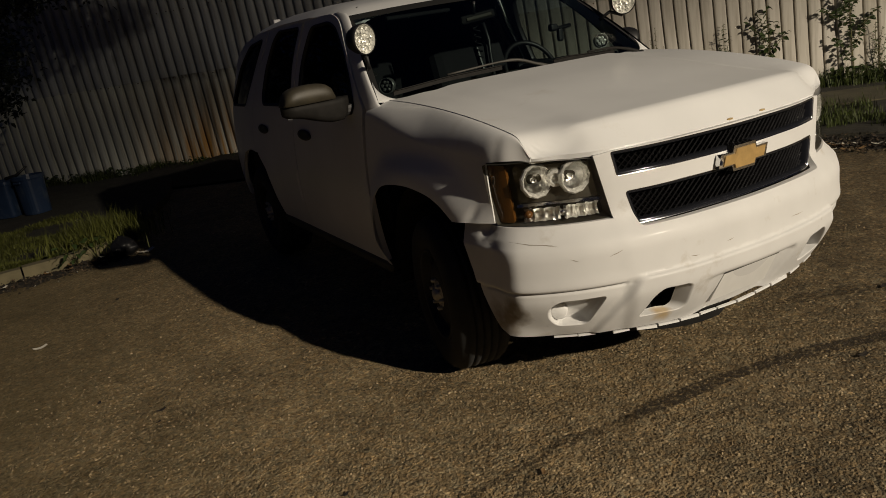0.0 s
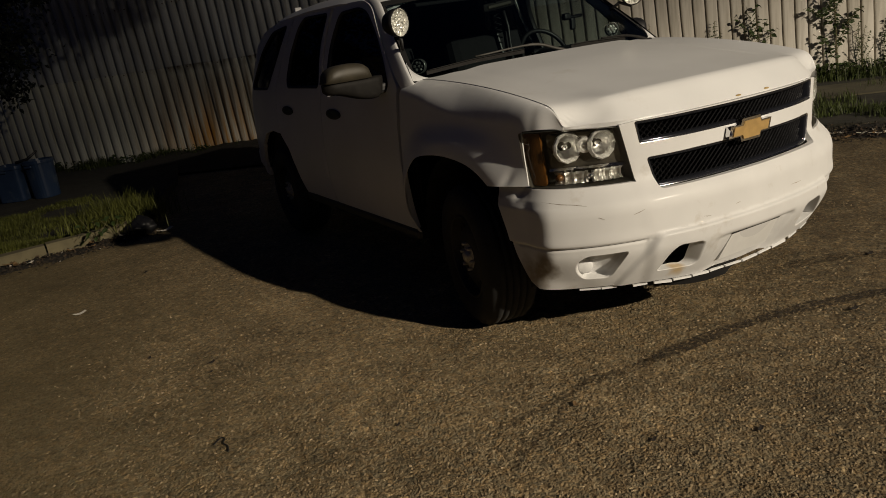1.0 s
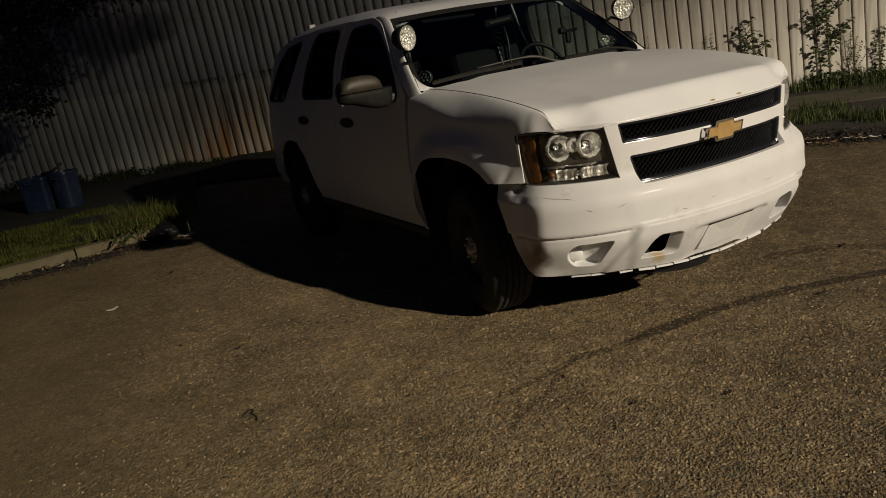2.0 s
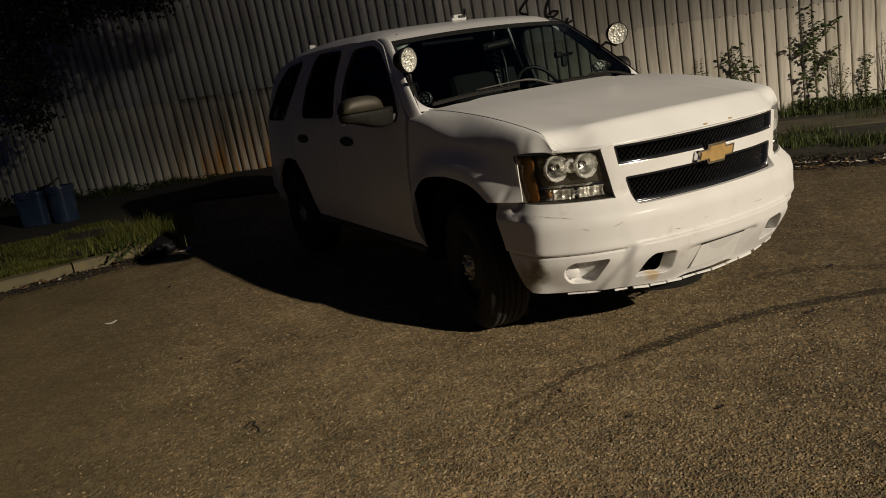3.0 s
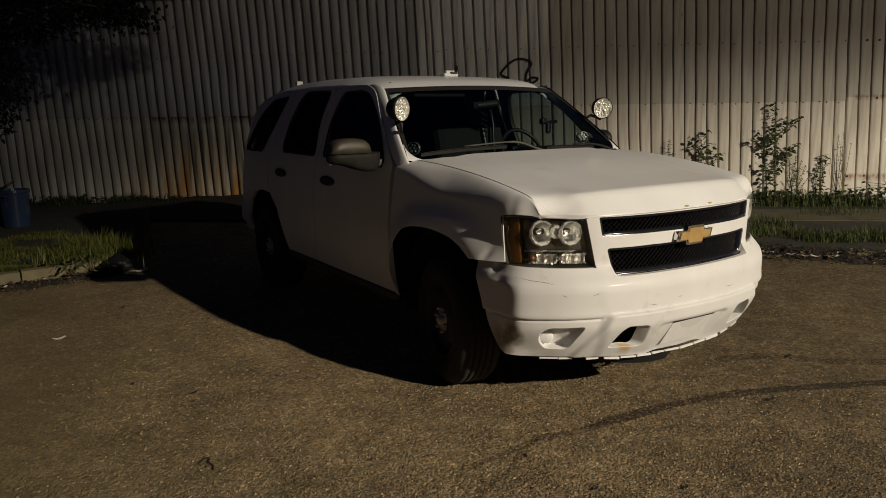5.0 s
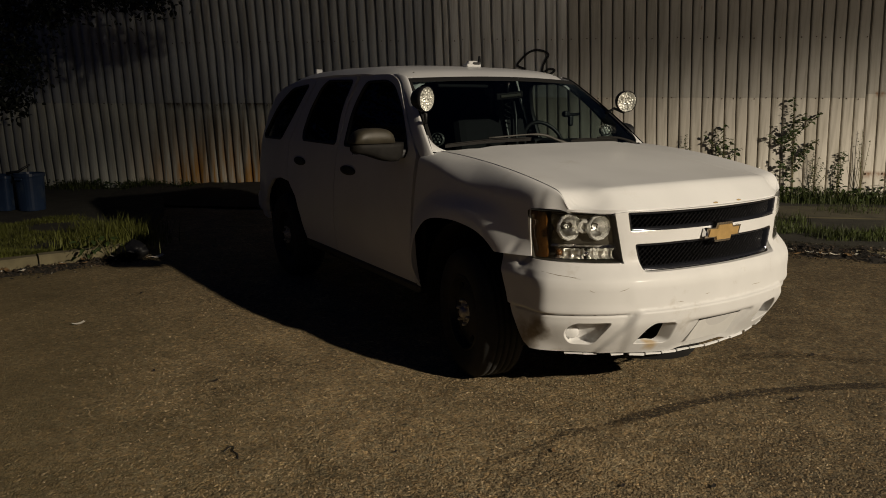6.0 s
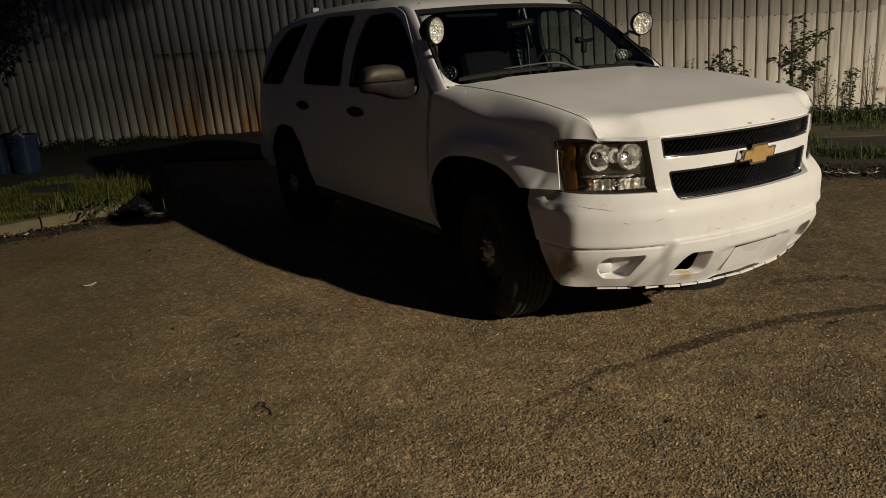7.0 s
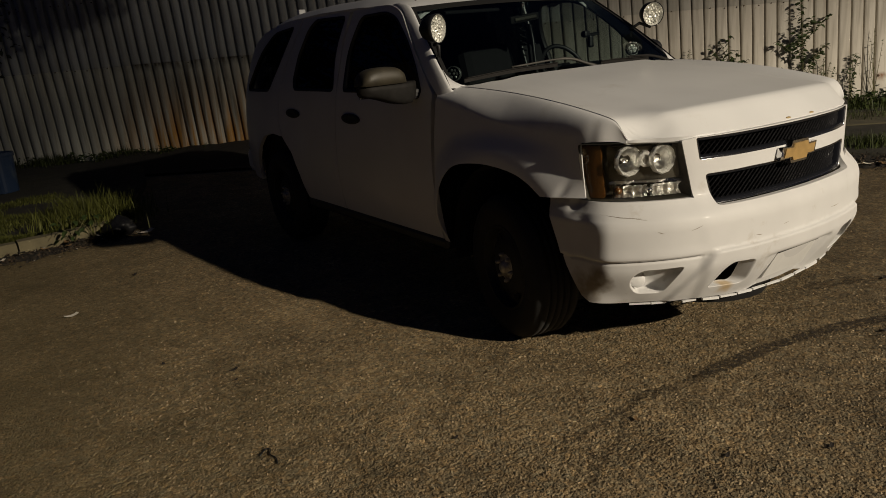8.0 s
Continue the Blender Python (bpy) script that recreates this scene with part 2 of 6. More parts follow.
def wall_material(name, paint, grime):
    """Painted steel, streaked, with rust runs along one stretch."""
    m = bpy.data.materials.new(name)
    m.use_nodes = True
    nt = m.node_tree
    b = nt.nodes["Principled BSDF"]
    b.inputs["Roughness"].default_value = 0.6
    geo = nt.nodes.new("ShaderNodeTexCoord")

    def noise_at(scale, stretch, detail=6):
        mp = nt.nodes.new("ShaderNodeMapping")
        mp.inputs["Scale"].default_value = stretch
        nt.links.new(geo.outputs["Object"], mp.inputs[0])
        n = nt.nodes.new("ShaderNodeTexNoise")
        n.inputs["Scale"].default_value, n.inputs["Detail"].default_value = scale, detail
        nt.links.new(mp.outputs[0], n.inputs["Vector"])
        return n.outputs["Fac"]

    def span(sock, a, b_, c=0.0, d=1.0):
        r = nt.nodes.new("ShaderNodeMapRange")
        r.inputs[1].default_value, r.inputs[2].default_value, r.inputs[3].default_value, r.inputs[4].default_value = a, b_, c, d
        nt.links.new(sock, r.inputs[0])
        return r.outputs[0]

    def times(a, b_):
        x = nt.nodes.new("ShaderNodeMath")
        x.operation = "MULTIPLY"
        nt.links.new(a, x.inputs[0])
        nt.links.new(b_, x.inputs[1])
        return x.outputs[0]

    def blend(fac, a, colour):
        x = nt.nodes.new("ShaderNodeMixRGB")
        x.inputs[2].default_value = (*colour, 1)
        nt.links.new(fac, x.inputs[0])
        if hasattr(a, "links"):
            nt.links.new(a, x.inputs[1])
        else:
            x.inputs[1].default_value = (*a, 1)
        return x.outputs[0]

    c = blend(span(noise_at(3.0, (1, 1, 0.25)), 0.4, 0.75), paint, grime)
    c = blend(span(noise_at(9.0, (2.0, 1, 0.12)), 0.45, 0.80, 0, 0.7), c, (0.22, 0.195, 0.15))
    sep = nt.nodes.new("ShaderNodeSeparateXYZ")
    nt.links.new(geo.outputs["Object"], sep.inputs[0])
    # rust: orange runs near the foot, darker streaks from the seam down
    along = times(span(sep.outputs[0], 6.2, 7.2), span(sep.outputs[0], 10.2, 8.9))
    low = span(sep.outputs[2], 1.40, 0.40)
    runs = span(noise_at(6.0, (2.4, 1, 0.16), 8), 0.35, 0.57)
    c = blend(times(times(along, low), runs), c, (0.42, 0.22, 0.055))
    streaks = times(span(noise_at(4.0, (3.0, 1, 0.10), 6), 0.49, 0.64), span(sep.outputs[2], 1.62, 1.2))
    c = blend(times(times(along, streaks), span(sep.outputs[2], 0.15, 0.7, 0.25, 0.75)), c, (0.075, 0.05, 0.025))
    # a dirty line of seepage under the seam, and rust round the bolts of the last bay
    seam = times(span(sep.outputs[2], 1.36, 1.49), span(sep.outputs[2], 1.51, 1.495))
    c = blend(times(times(seam, along), span(noise_at(7.0, (1.5, 1, 0.6), 6), 0.4, 0.6)), c, (0.05, 0.035, 0.02))
    bay = span(sep.outputs[0], -1.60, -1.68)
    bleed = span(noise_at(9.0, (1.4, 1, 0.8), 6), 0.42, 0.62)
    for z, half in ((1.665, 0.035), (0.51, 0.05)):
        band = times(span(sep.outputs[2], z - half * 2, z), span(sep.outputs[2], z + half, z))
        c = blend(times(times(band, bay), bleed), c, (0.20, 0.085, 0.03))
    spots = span(noise_at(14.0, (1, 1, 0.4), 8), 0.7, 0.8, 0, 0.8)
    c = blend(spots, c, (0.2, 0.1, 0.04))
    nt.links.new(c, b.inputs["Base Color"])
    bp = nt.nodes.new("ShaderNodeBump")
    bp.inputs["Strength"].default_value, bp.inputs["Distance"].default_value = 0.5, 0.012
    nt.links.new(noise_at(4.0, (1, 1, 0.5)), bp.inputs["Height"])
    nt.links.new(bp.outputs[0], b.inputs["Normal"])
    return m


# the upper sheets' tones hold the lamp's uneven light, not different paints
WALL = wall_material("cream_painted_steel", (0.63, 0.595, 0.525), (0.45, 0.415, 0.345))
WALL_UP_BRIGHT = wall_material("brightened_grey_steel", (0.76, 0.77, 0.745), (0.60, 0.60, 0.575))
WALL_UP_DIM = wall_material("light_dimmed_cream_steel", (0.44, 0.42, 0.375), (0.33, 0.31, 0.27))
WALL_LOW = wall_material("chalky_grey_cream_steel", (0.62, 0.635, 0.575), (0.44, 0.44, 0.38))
WALL_UP_FAR_DIM = wall_material("light_dimmed_blue_grey_steel", (0.45, 0.475, 0.49), (0.33, 0.34, 0.34))
WALL_UP_HALF_DIM = wall_material("half_dimmed_cream_steel", (0.48, 0.465, 0.42), (0.36, 0.345, 0.30))


# ---- mesh helpers ----
def raw(name, verts, faces, material, parent=None, label="", smooth=False):
    me = bpy.data.meshes.new(name)
    me.from_pydata([tuple(float(c) for c in v) for v in verts], [], faces)
    me.materials.append(material)
    if smooth:
        me.polygons.foreach_set("use_smooth", [True] * len(me.polygons))
    me.update()
    ob = new(name, me)
    if parent:
        ob.parent = parent
    return tagged(ob, label)


def part(name, bm, material, parent=None, label="", smooth=False):
    me = bpy.data.meshes.new(name)
    bmesh.ops.recalc_face_normals(bm, faces=bm.faces)
    bm.to_mesh(me)
    bm.free()
    me.materials.append(material)
    if smooth:
        me.polygons.foreach_set("use_smooth", [True] * len(me.polygons))
    ob = new(name, me)
    if parent:
        ob.parent = parent
    return tagged(ob, label)


def empty(name, m, label, category, group="", kind=""):
    ob = new(name)
    ob.matrix_world = m
    return tagged(ob, label, category, group, kind)


def block(bm, centre, size, bevel=0.01, rot=None, segs=2):
    """Adds a bevelled box to bm."""
    r = bmesh.ops.create_cube(bm, size=1.0)
    vs = r["verts"]
    bmesh.ops.scale(bm, vec=size, verts=vs)
    if bevel:
        es = list({e for v in vs for e in v.link_edges})
        out = bmesh.ops.bevel(bm, geom=es, offset=bevel, segments=segs, affect="EDGES", profile=0.5)
        vs = list({v for f in out["faces"] for v in f.verts} | {v for v in vs if v.is_valid})
    m = Matrix.Translation(centre) @ (rot if rot else Matrix())
    bmesh.ops.transform(bm, matrix=m, verts=vs)
    return bm


def box(name, centre, size, material, parent=None, bevel=0.01, rot=None, label=""):
    return part(name, block(bmesh.new(), centre, size, bevel, rot), material, parent, label)


def tube_data(points, radius, sides=8, closed=False):
    """Verts and faces of a tube along points; radius is a number or a list."""
    pts = [Vector(p) for p in points]
    n = len(pts)
    rad = radius if isinstance(radius, (list, tuple)) else [radius] * n
    verts, faces = [], []
    ref = Vector((0.31, 0.17, 0.93))
    for i, p in enumerate(pts):
        a, b = (pts[(i - 1) % n], pts[(i + 1) % n]) if closed else (pts[max(0, i - 1)], pts[min(n - 1, i + 1)])
        t = (b - a).normalized()
        u = t.cross(ref).normalized()
        v = t.cross(u)
        for k in range(sides):
            q = 2 * math.pi * k / sides
            verts.append(p + rad[i] * (math.cos(q) * u + math.sin(q) * v))
    for i in range(n if closed else n - 1):
        j = (i + 1) % n
        for k in range(sides):
            k2 = (k + 1) % sides
            faces.append((i * sides + k, i * sides + k2, j * sides + k2, j * sides + k))
    if not closed:
        faces.append(tuple(range(sides))[::-1])
        faces.append(tuple((n - 1) * sides + k for k in range(sides)))
    return verts, faces


def tube(name, points, radius, material, parent=None, sides=8, closed=False, label=""):
    v, f = tube_data(points, radius, sides, closed)
    return raw(name, v, f, material, parent, label, True)


def lathe(name, profile, m, material, parent=None, n=32, label="", smooth=True):
    """Turns (radius, height) pairs about the local z axis, placed by m."""
    verts, faces = [], []
    for r, z in profile:
        for k in range(n):
            a = 2 * math.pi * k / n
            verts.append(m @ Vector((r * math.cos(a), r * math.sin(a), z)))
    for i in range(len(profile) - 1):
        for k in range(n):
            k2 = (k + 1) % n
            faces.append((i * n + k, i * n + k2, (i + 1) * n + k2, (i + 1) * n + k))
    return raw(name, verts, faces, material, parent, label, smooth)


def rounded(poly, radius=0.03, n=4):
    """Rounds a polygon's corners. A point may carry its own radius as a third number."""
    out, k = [], len(poly)
    for i in range(k):
        p, a, b = Vector(poly[i][:2]), Vector(poly[i - 1][:2]), Vector(poly[(i + 1) % k][:2])
        r = poly[i][2] if len(poly[i]) > 2 else radius
        r = min(r, 0.45 * (a - p).length, 0.45 * (b - p).length)
        if r < 1e-4:
            out.append((p.x, p.y))
            continue
        p0, p1 = p + (a - p).normalized() * r, p + (b - p).normalized() * r
        for j in range(n + 1):
            t = j / n
            q = (1 - t) ** 2 * p0 + 2 * t * (1 - t) * p + t * t * p1
            out.append((q.x, q.y))
    return out


def dense(loop, step):
    out = []
    for i, p in enumerate(loop):
        q = loop[(i + 1) % len(loop)]
        n = max(1, int(math.hypot(q[0] - p[0], q[1] - p[1]) / step + 0.5))
        out += [(p[0] + (q[0] - p[0]) * k / n, p[1] + (q[1] - p[1]) * k / n) for k in range(n)]
    return out


def inside(px, py, loop):
    """Even-odd test of many points against one loop."""
    c = np.zeros(len(px), bool)
    for i, (x0, y0) in enumerate(loop):
        x1, y1 = loop[i - 1]
        if y0 == y1:
            continue
        c ^= ((y0 > py) != (y1 > py)) & (px < (x1 - x0) * (py - y0) / (y1 - y0) + x0)
    return c


def clearance(px, py, loop):
    """Distance of many points from a loop."""
    d = np.full(len(px), 9.0)
    for i, (x0, y0) in enumerate(loop):
        x1, y1 = loop[i - 1]
        l2 = (x1 - x0) ** 2 + (y1 - y0) ** 2 + 1e-12
        t = np.clip(((px - x0) * (x1 - x0) + (py - y0) * (y1 - y0)) / l2, 0, 1)
        d = np.minimum(d, np.hypot(px - x0 - t * (x1 - x0), py - y0 - t * (y1 - y0)))
    return d


def sheet(name, outline, f, inward, material, parent=None, holes=(), step=0.04, depth=0.02, label="", edge=None, lines=()):
    """A panel cut to a flat outline and bent to f(a, b); its rims turn inward by depth."""
    loops = [dense(l, edge or step) for l in (outline, *holes)]
    a0, a1 = min(p[0] for p in loops[0]), max(p[0] for p in loops[0])
    b0, b1 = min(p[1] for p in loops[0]), max(p[1] for p in loops[0])
    ga, gb = np.meshgrid(np.arange(a0 + step * 0.37, a1, step), np.arange(b0 + step * 0.41, b1, step))
    ga, gb = ga.ravel(), gb.ravel()
    ok = inside(ga, gb, loops[0])
    for l in loops[1:]:
        ok &= ~inside(ga, gb, l)
    for l in loops:
        ok &= clearance(ga, gb, l) > 0.45 * step
    pts, edges = [], []
    for l in loops:
        s = len(pts)
        pts += l
        edges += [(s + i, s + (i + 1) % len(l)) for i in range(len(l))]
    for l in lines:
        l = dense(l, edge or step)[:-1] if l[0] != l[-1] else dense(l[:-1], edge or step)
        near = np.full(len(ga), 9.0)
        for p in l:
            near = np.minimum(near, (ga - p[0]) ** 2 + (gb - p[1]) ** 2)
        ok &= near > (0.5 * step) ** 2
    for l in lines:
        closed = l[0] == l[-1]
        k = dense(l[:-1], edge or step) if closed else [(a[0] + (b[0] - a[0]) * t, a[1] + (b[1] - a[1]) * t) for a, b in zip(l, l[1:]) for t in np.arange(0, 1, min(1, (edge or step) / max(1e-6, math.hypot(b[0] - a[0], b[1] - a[1]))))] + [l[-1]]
        s = len(pts)
        pts += k
        edges += [(s + i, s + i + 1) for i in range(len(k) - 1)] + ([(s + len(k) - 1, s)] if closed else [])
    pts += list(zip(ga[ok], gb[ok]))
    from mathutils.geometry import delaunay_2d_cdt
    v2, _, tris, *_ = delaunay_2d_cdt([Vector(p) for p in pts], edges, [], 0, 1e-6)
    cx = np.array([sum(v2[i].x for i in t) / 3 for t in tris])
    cy = np.array([sum(v2[i].y for i in t) / 3 for t in tris])
    ok = inside(cx, cy, loops[0])
    for l in loops[1:]:
        ok &= ~inside(cx, cy, l)
    faces = [tuple(t) for t, o in zip(tris, ok) if o]
    verts = [Vector(f(v.x, v.y)) for v in v2]
    flip = 0
    for t in faces[:: max(1, len(faces) // 60)]:
        nrm = (verts[t[1]] - verts[t[0]]).cross(verts[t[2]] - verts[t[0]])
        flip += nrm.dot(Vector(inward(v2[t[0]].x, v2[t[0]].y)))
    if flip > 0:
        faces = [t[::-1] for t in faces]
    if depth:
        for l in loops:
            s = len(verts)
            for p in l:
                q = Vector(f(*p))
                verts += [q, q + depth * Vector(inward(*p))]
            k = len(l)
            for i in range(k):
                j = (i + 1) % k
                faces.append((s + 2 * i, s + 2 * j, s + 2 * j + 1, s + 2 * i + 1))
    return raw(name, verts, faces, material, parent, label, True)


def table(pairs):
    xs, ys = [p[0] for p in pairs], [p[1] for p in pairs]
    return lambda v: float(np.interp(v, xs, ys))


def spline(points, n=12):
    """A smooth open curve through points of any dimension."""
    p = np.array(points, float)
    q = np.vstack([2 * p[0] - p[1], p, 2 * p[-1] - p[-2]])
    out = []
    for i in range(1, len(q) - 2):
        for k in range(n):
            t = k / n
            a, b, c, d = q[i - 1:i + 3]
            out.append(0.5 * (2 * b + (c - a) * t + (2 * a - 5 * b + 4 * c - d) * t * t + (3 * b - a - 3 * c + d) * t ** 3))
    out.append(p[-1])
    return [tuple(map(float, o)) for o in out]


# ---- setting ----
def smooth(a, b, v):
    t = min(1, max(0, (v - a) / (b - a)))
    return t * t * (3 - 2 * t)


WP, WE, WN = Vector((6.5, 3.65, 0)), Vector((-0.768, 0.640, 0)), Vector((-0.640, -0.768, 0))
LEAN = 0.045


def on_wall(s, z, out=0.0):
    """A place by the wall: metres along it, height, metres out from its face."""
    return WP + WE * (s + LEAN * z) + WN * out + Vector((0, 0, z))


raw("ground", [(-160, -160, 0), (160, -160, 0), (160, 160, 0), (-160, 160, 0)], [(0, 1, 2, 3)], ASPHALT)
tagged(bpy.data.objects["ground"], "coarse worn grey-brown asphalt lit by a street lamp", "ground", "", "structure")


def slab(name, outline, z0, z1, material, label, category, rough=0.0, step=0.35):
    """A raised piece of ground with upright edges and an uneven top."""
    def f(a, b):
        return (a, b, z1 + rough * noise.fractal((a * 0.9, b * 0.9, 3.0), 1.0, 2.0, 4))
    ob = sheet(name, outline, f, lambda a, b: (0, 0, -1), material, None, (), step, z1 - z0 + 0.03, label)
    return tagged(ob, label, category, "", "structure")


LEFT_KERB = spline([(-9.5, 3.05), (-6.0, 3.92), (-3.6, 4.36), (-2.6, 4.46), (-1.98, 4.58)], 8)
RIGHT_KERB = spline([(3.35, 2.45), (3.75, 1.6), (4.25, 0.75), (5.3, -0.6), (9.0, -4.2)], 8)


def inset(path, d):
    out = []
    for i, p in enumerate(path):
        a, b = path[max(0, i - 1)], path[min(len(path) - 1, i + 1)]
        t = Vector((b[0] - a[0], b[1] - a[1])).normalized()
        out.append((p[0] - t.y * d, p[1] + t.x * d))
    return out


def kerb(name, path, label, sunk=0.0):
    """Kerb stones along a path, each a stone of its own."""
    base = empty(name, Matrix(), label, "kerb", "", "structure")
    line = []
    for i in range(len(path) - 1):
        a, b = Vector(path[i]), Vector(path[i + 1])
        n = max(1, int((b - a).length / 0.06))
        line += [a.lerp(b, k / n) for k in range(n)]
    line.append(Vector(path[-1]))
    start = 0
    while start < len(line) - 4:
        stop = min(len(line) - 1, start + 20)
        run = line[start:stop] + [line[stop - 1].lerp(line[stop], 0.86)]
        verts, faces = [], []
        prof = [(0.0, -0.04), (0.012, 0.11), (0.03, 0.128), (0.13, 0.132), (0.15, 0.12), (0.15, -0.04)]
        jitter = random.uniform(-0.008, 0.008) - sunk * random.uniform(0.6, 1.2)
        for i, p in enumerate(run):
            t = (run[min(i + 1, len(run) - 1)] - run[max(i - 1, 0)]).normalized()
            nrm = Vector((-t.y, t.x))
            for d, z in prof:
                w = 0.006 * noise.noise((p.x * 6, p.y * 6, z * 20 + d * 9))
                q = p + nrm * (d + w)
                verts.append((q.x, q.y, z + jitter + (w if z > 0 else 0)))
        k = len(prof)
        for i in range(len(run) - 1):
            for j in range(k - 1):
                faces.append((i * k + j, (i + 1) * k + j, (i + 1) * k + j + 1, i * k + j + 1))
        faces += [tuple(range(k))[::-1], tuple((len(run) - 1) * k + j for j in range(k))]
        raw("kerb_stone", verts, faces, CONCRETE, base)
        start = stop if stop < len(line) - 1 else len(line)
    return base


kerb("kerb_left", LEFT_KERB, "worn pale concrete kerb stones along a grass verge", 0.022)
kerb("kerb_right", RIGHT_KERB, "broken pale concrete kerb stones buried in litter", 0.095)
lk, rk = inset(LEFT_KERB, 0.14), inset(RIGHT_KERB, 0.14)
w0, w1 = on_wall(26, 0, 0.0), on_wall(9.4, 0, 0.0)
slab("verge_left", lk + [(-1.75, 5.4), (-1.2, 7.2), (w1.x, w1.y), (w0.x, w0.y), (-14, 12)], 0, 0.085, SOIL, "bare soil and grass verge below a steel wall", "verge", 0.03)
w2, w3 = on_wall(4.4, 0, 0.0), on_wall(-12, 0, 0.0)
slab("verge_right", rk + [(w3.x, w3.y), (w2.x, w2.y)], 0, 0.085, SOIL, "bare soil and grass verge below a steel wall", "verge", 0.03)
FOOTWAY = mat("dusty_footway", (0.080, 0.070, 0.040), 0.95, vary=0.4, scale=4, bump=0.006, bscale=40, dirt=(0.06, 0.055, 0.03), dirt_scale=2)
# the footway, a strip of old concrete along the wall
fw = [on_wall(4.2, 0, 0.75), on_wall(-11.5, 0, 0.75), on_wall(-11.5, 0, 1.75), on_wall(4.2, 0, 1.75)]
slab("footway", [(p.x, p.y) for p in fw], 0.06, 0.105, FOOTWAY, "dusty old concrete footway strip along the wall", "footway", 0.008)


# one dark colour for the kerb silt and the car shadow painted at the wall
MOULD_AND_SHADE = mat("leaf_mould_and_shade", (0.016, 0.013, 0.009), 0.95, vary=0.5, scale=9, bump=0.02, bscale=35, dirt=(0.012, 0.010, 0.007), dirt_scale=4)


def shadow_mound(s0, s1, high, label):
    """A dark mound along the wall foot, standing in for the car's shadow there."""
    verts, faces = [], []
    n, k = 40, 8
    for i in range(n + 1):
        s = s0 + (s1 - s0) * i / n
        h = high * math.sin(math.pi * i / n) ** 0.8 * (0.8 + 0.5 * noise.noise((s * 1.3, 0, 8)))
        for j in range(k + 1):
            o = 0.02 + 1.5 * (j / k) ** 1.3
            p = on_wall(s, 0.03 + h * (1 - (j / k) ** 1.6) + 0.02 * noise.noise((s * 6, o * 6, 1)), o)
            verts.append(p)
    for i in range(n):
        for j in range(k):
            a = i * (k + 1) + j
            faces.append((a, a + 1, a + k + 2, a + k + 1))
    return tagged(raw("wall_foot_shadow", verts, faces, MOULD_AND_SHADE, None, "", True), label, "soil", "", "structure")


shadow_mound(4.6, 10.4, 0.25, "low dark mound standing in for the car's shadow along the wall foot")


def silt(path, i0, i1, inner, width, high, label):
    """A ragged bank of dark silt and rotten leaves against a kerb."""
    verts, faces = [], []
    run = [Vector(p) for p in path[i0:i1]]
    line = [run[i].lerp(run[i + 1], k / 6) for i in range(len(run) - 1) for k in range(6)]
    k = 8
    for i, p in enumerate(line):
        t = (line[min(i + 1, len(line) - 1)] - line[max(i - 1, 0)]).normalized()
        n = Vector((t.y, -t.x))
        w = width * (0.75 + 0.7 * noise.noise((i * 0.11, 0.0, width))) * min(1, 0.2 + i / 8, 0.2 + (len(line) - 1 - i) / 8)
        for j in range(k + 1):
            q = p + n * (-inner + (w + inner) * j / k)
            h = high * (1 - j / k) ** 0.8 * (0.8 + 0.9 * noise.noise((q.x * 5, q.y * 5, 2)))
            verts.append((q.x, q.y, max(0.003, h + 0.02 * noise.noise((q.x * 19, q.y * 19, 4))) if j < k else -0.004))
    for i in range(len(line) - 1):
        for j in range(k):
            a = i * (k + 1) + j
            faces.append((a, a + 1, a + k + 2, a + k + 1))
    return tagged(raw("silt_bank", verts, faces, MOULD_AND_SHADE, None, "", True), label, "silt", "", "structure")


silt(LEFT_KERB, 4, len(LEFT_KERB), 0.0, 0.30, 0.018, "dark wet silt and rotten leaves along the kerb")
silt(RIGHT_KERB, 0, 26, 0.10, 0.30, 0.085, "bank of dark silt and rotten leaves over the kerb")


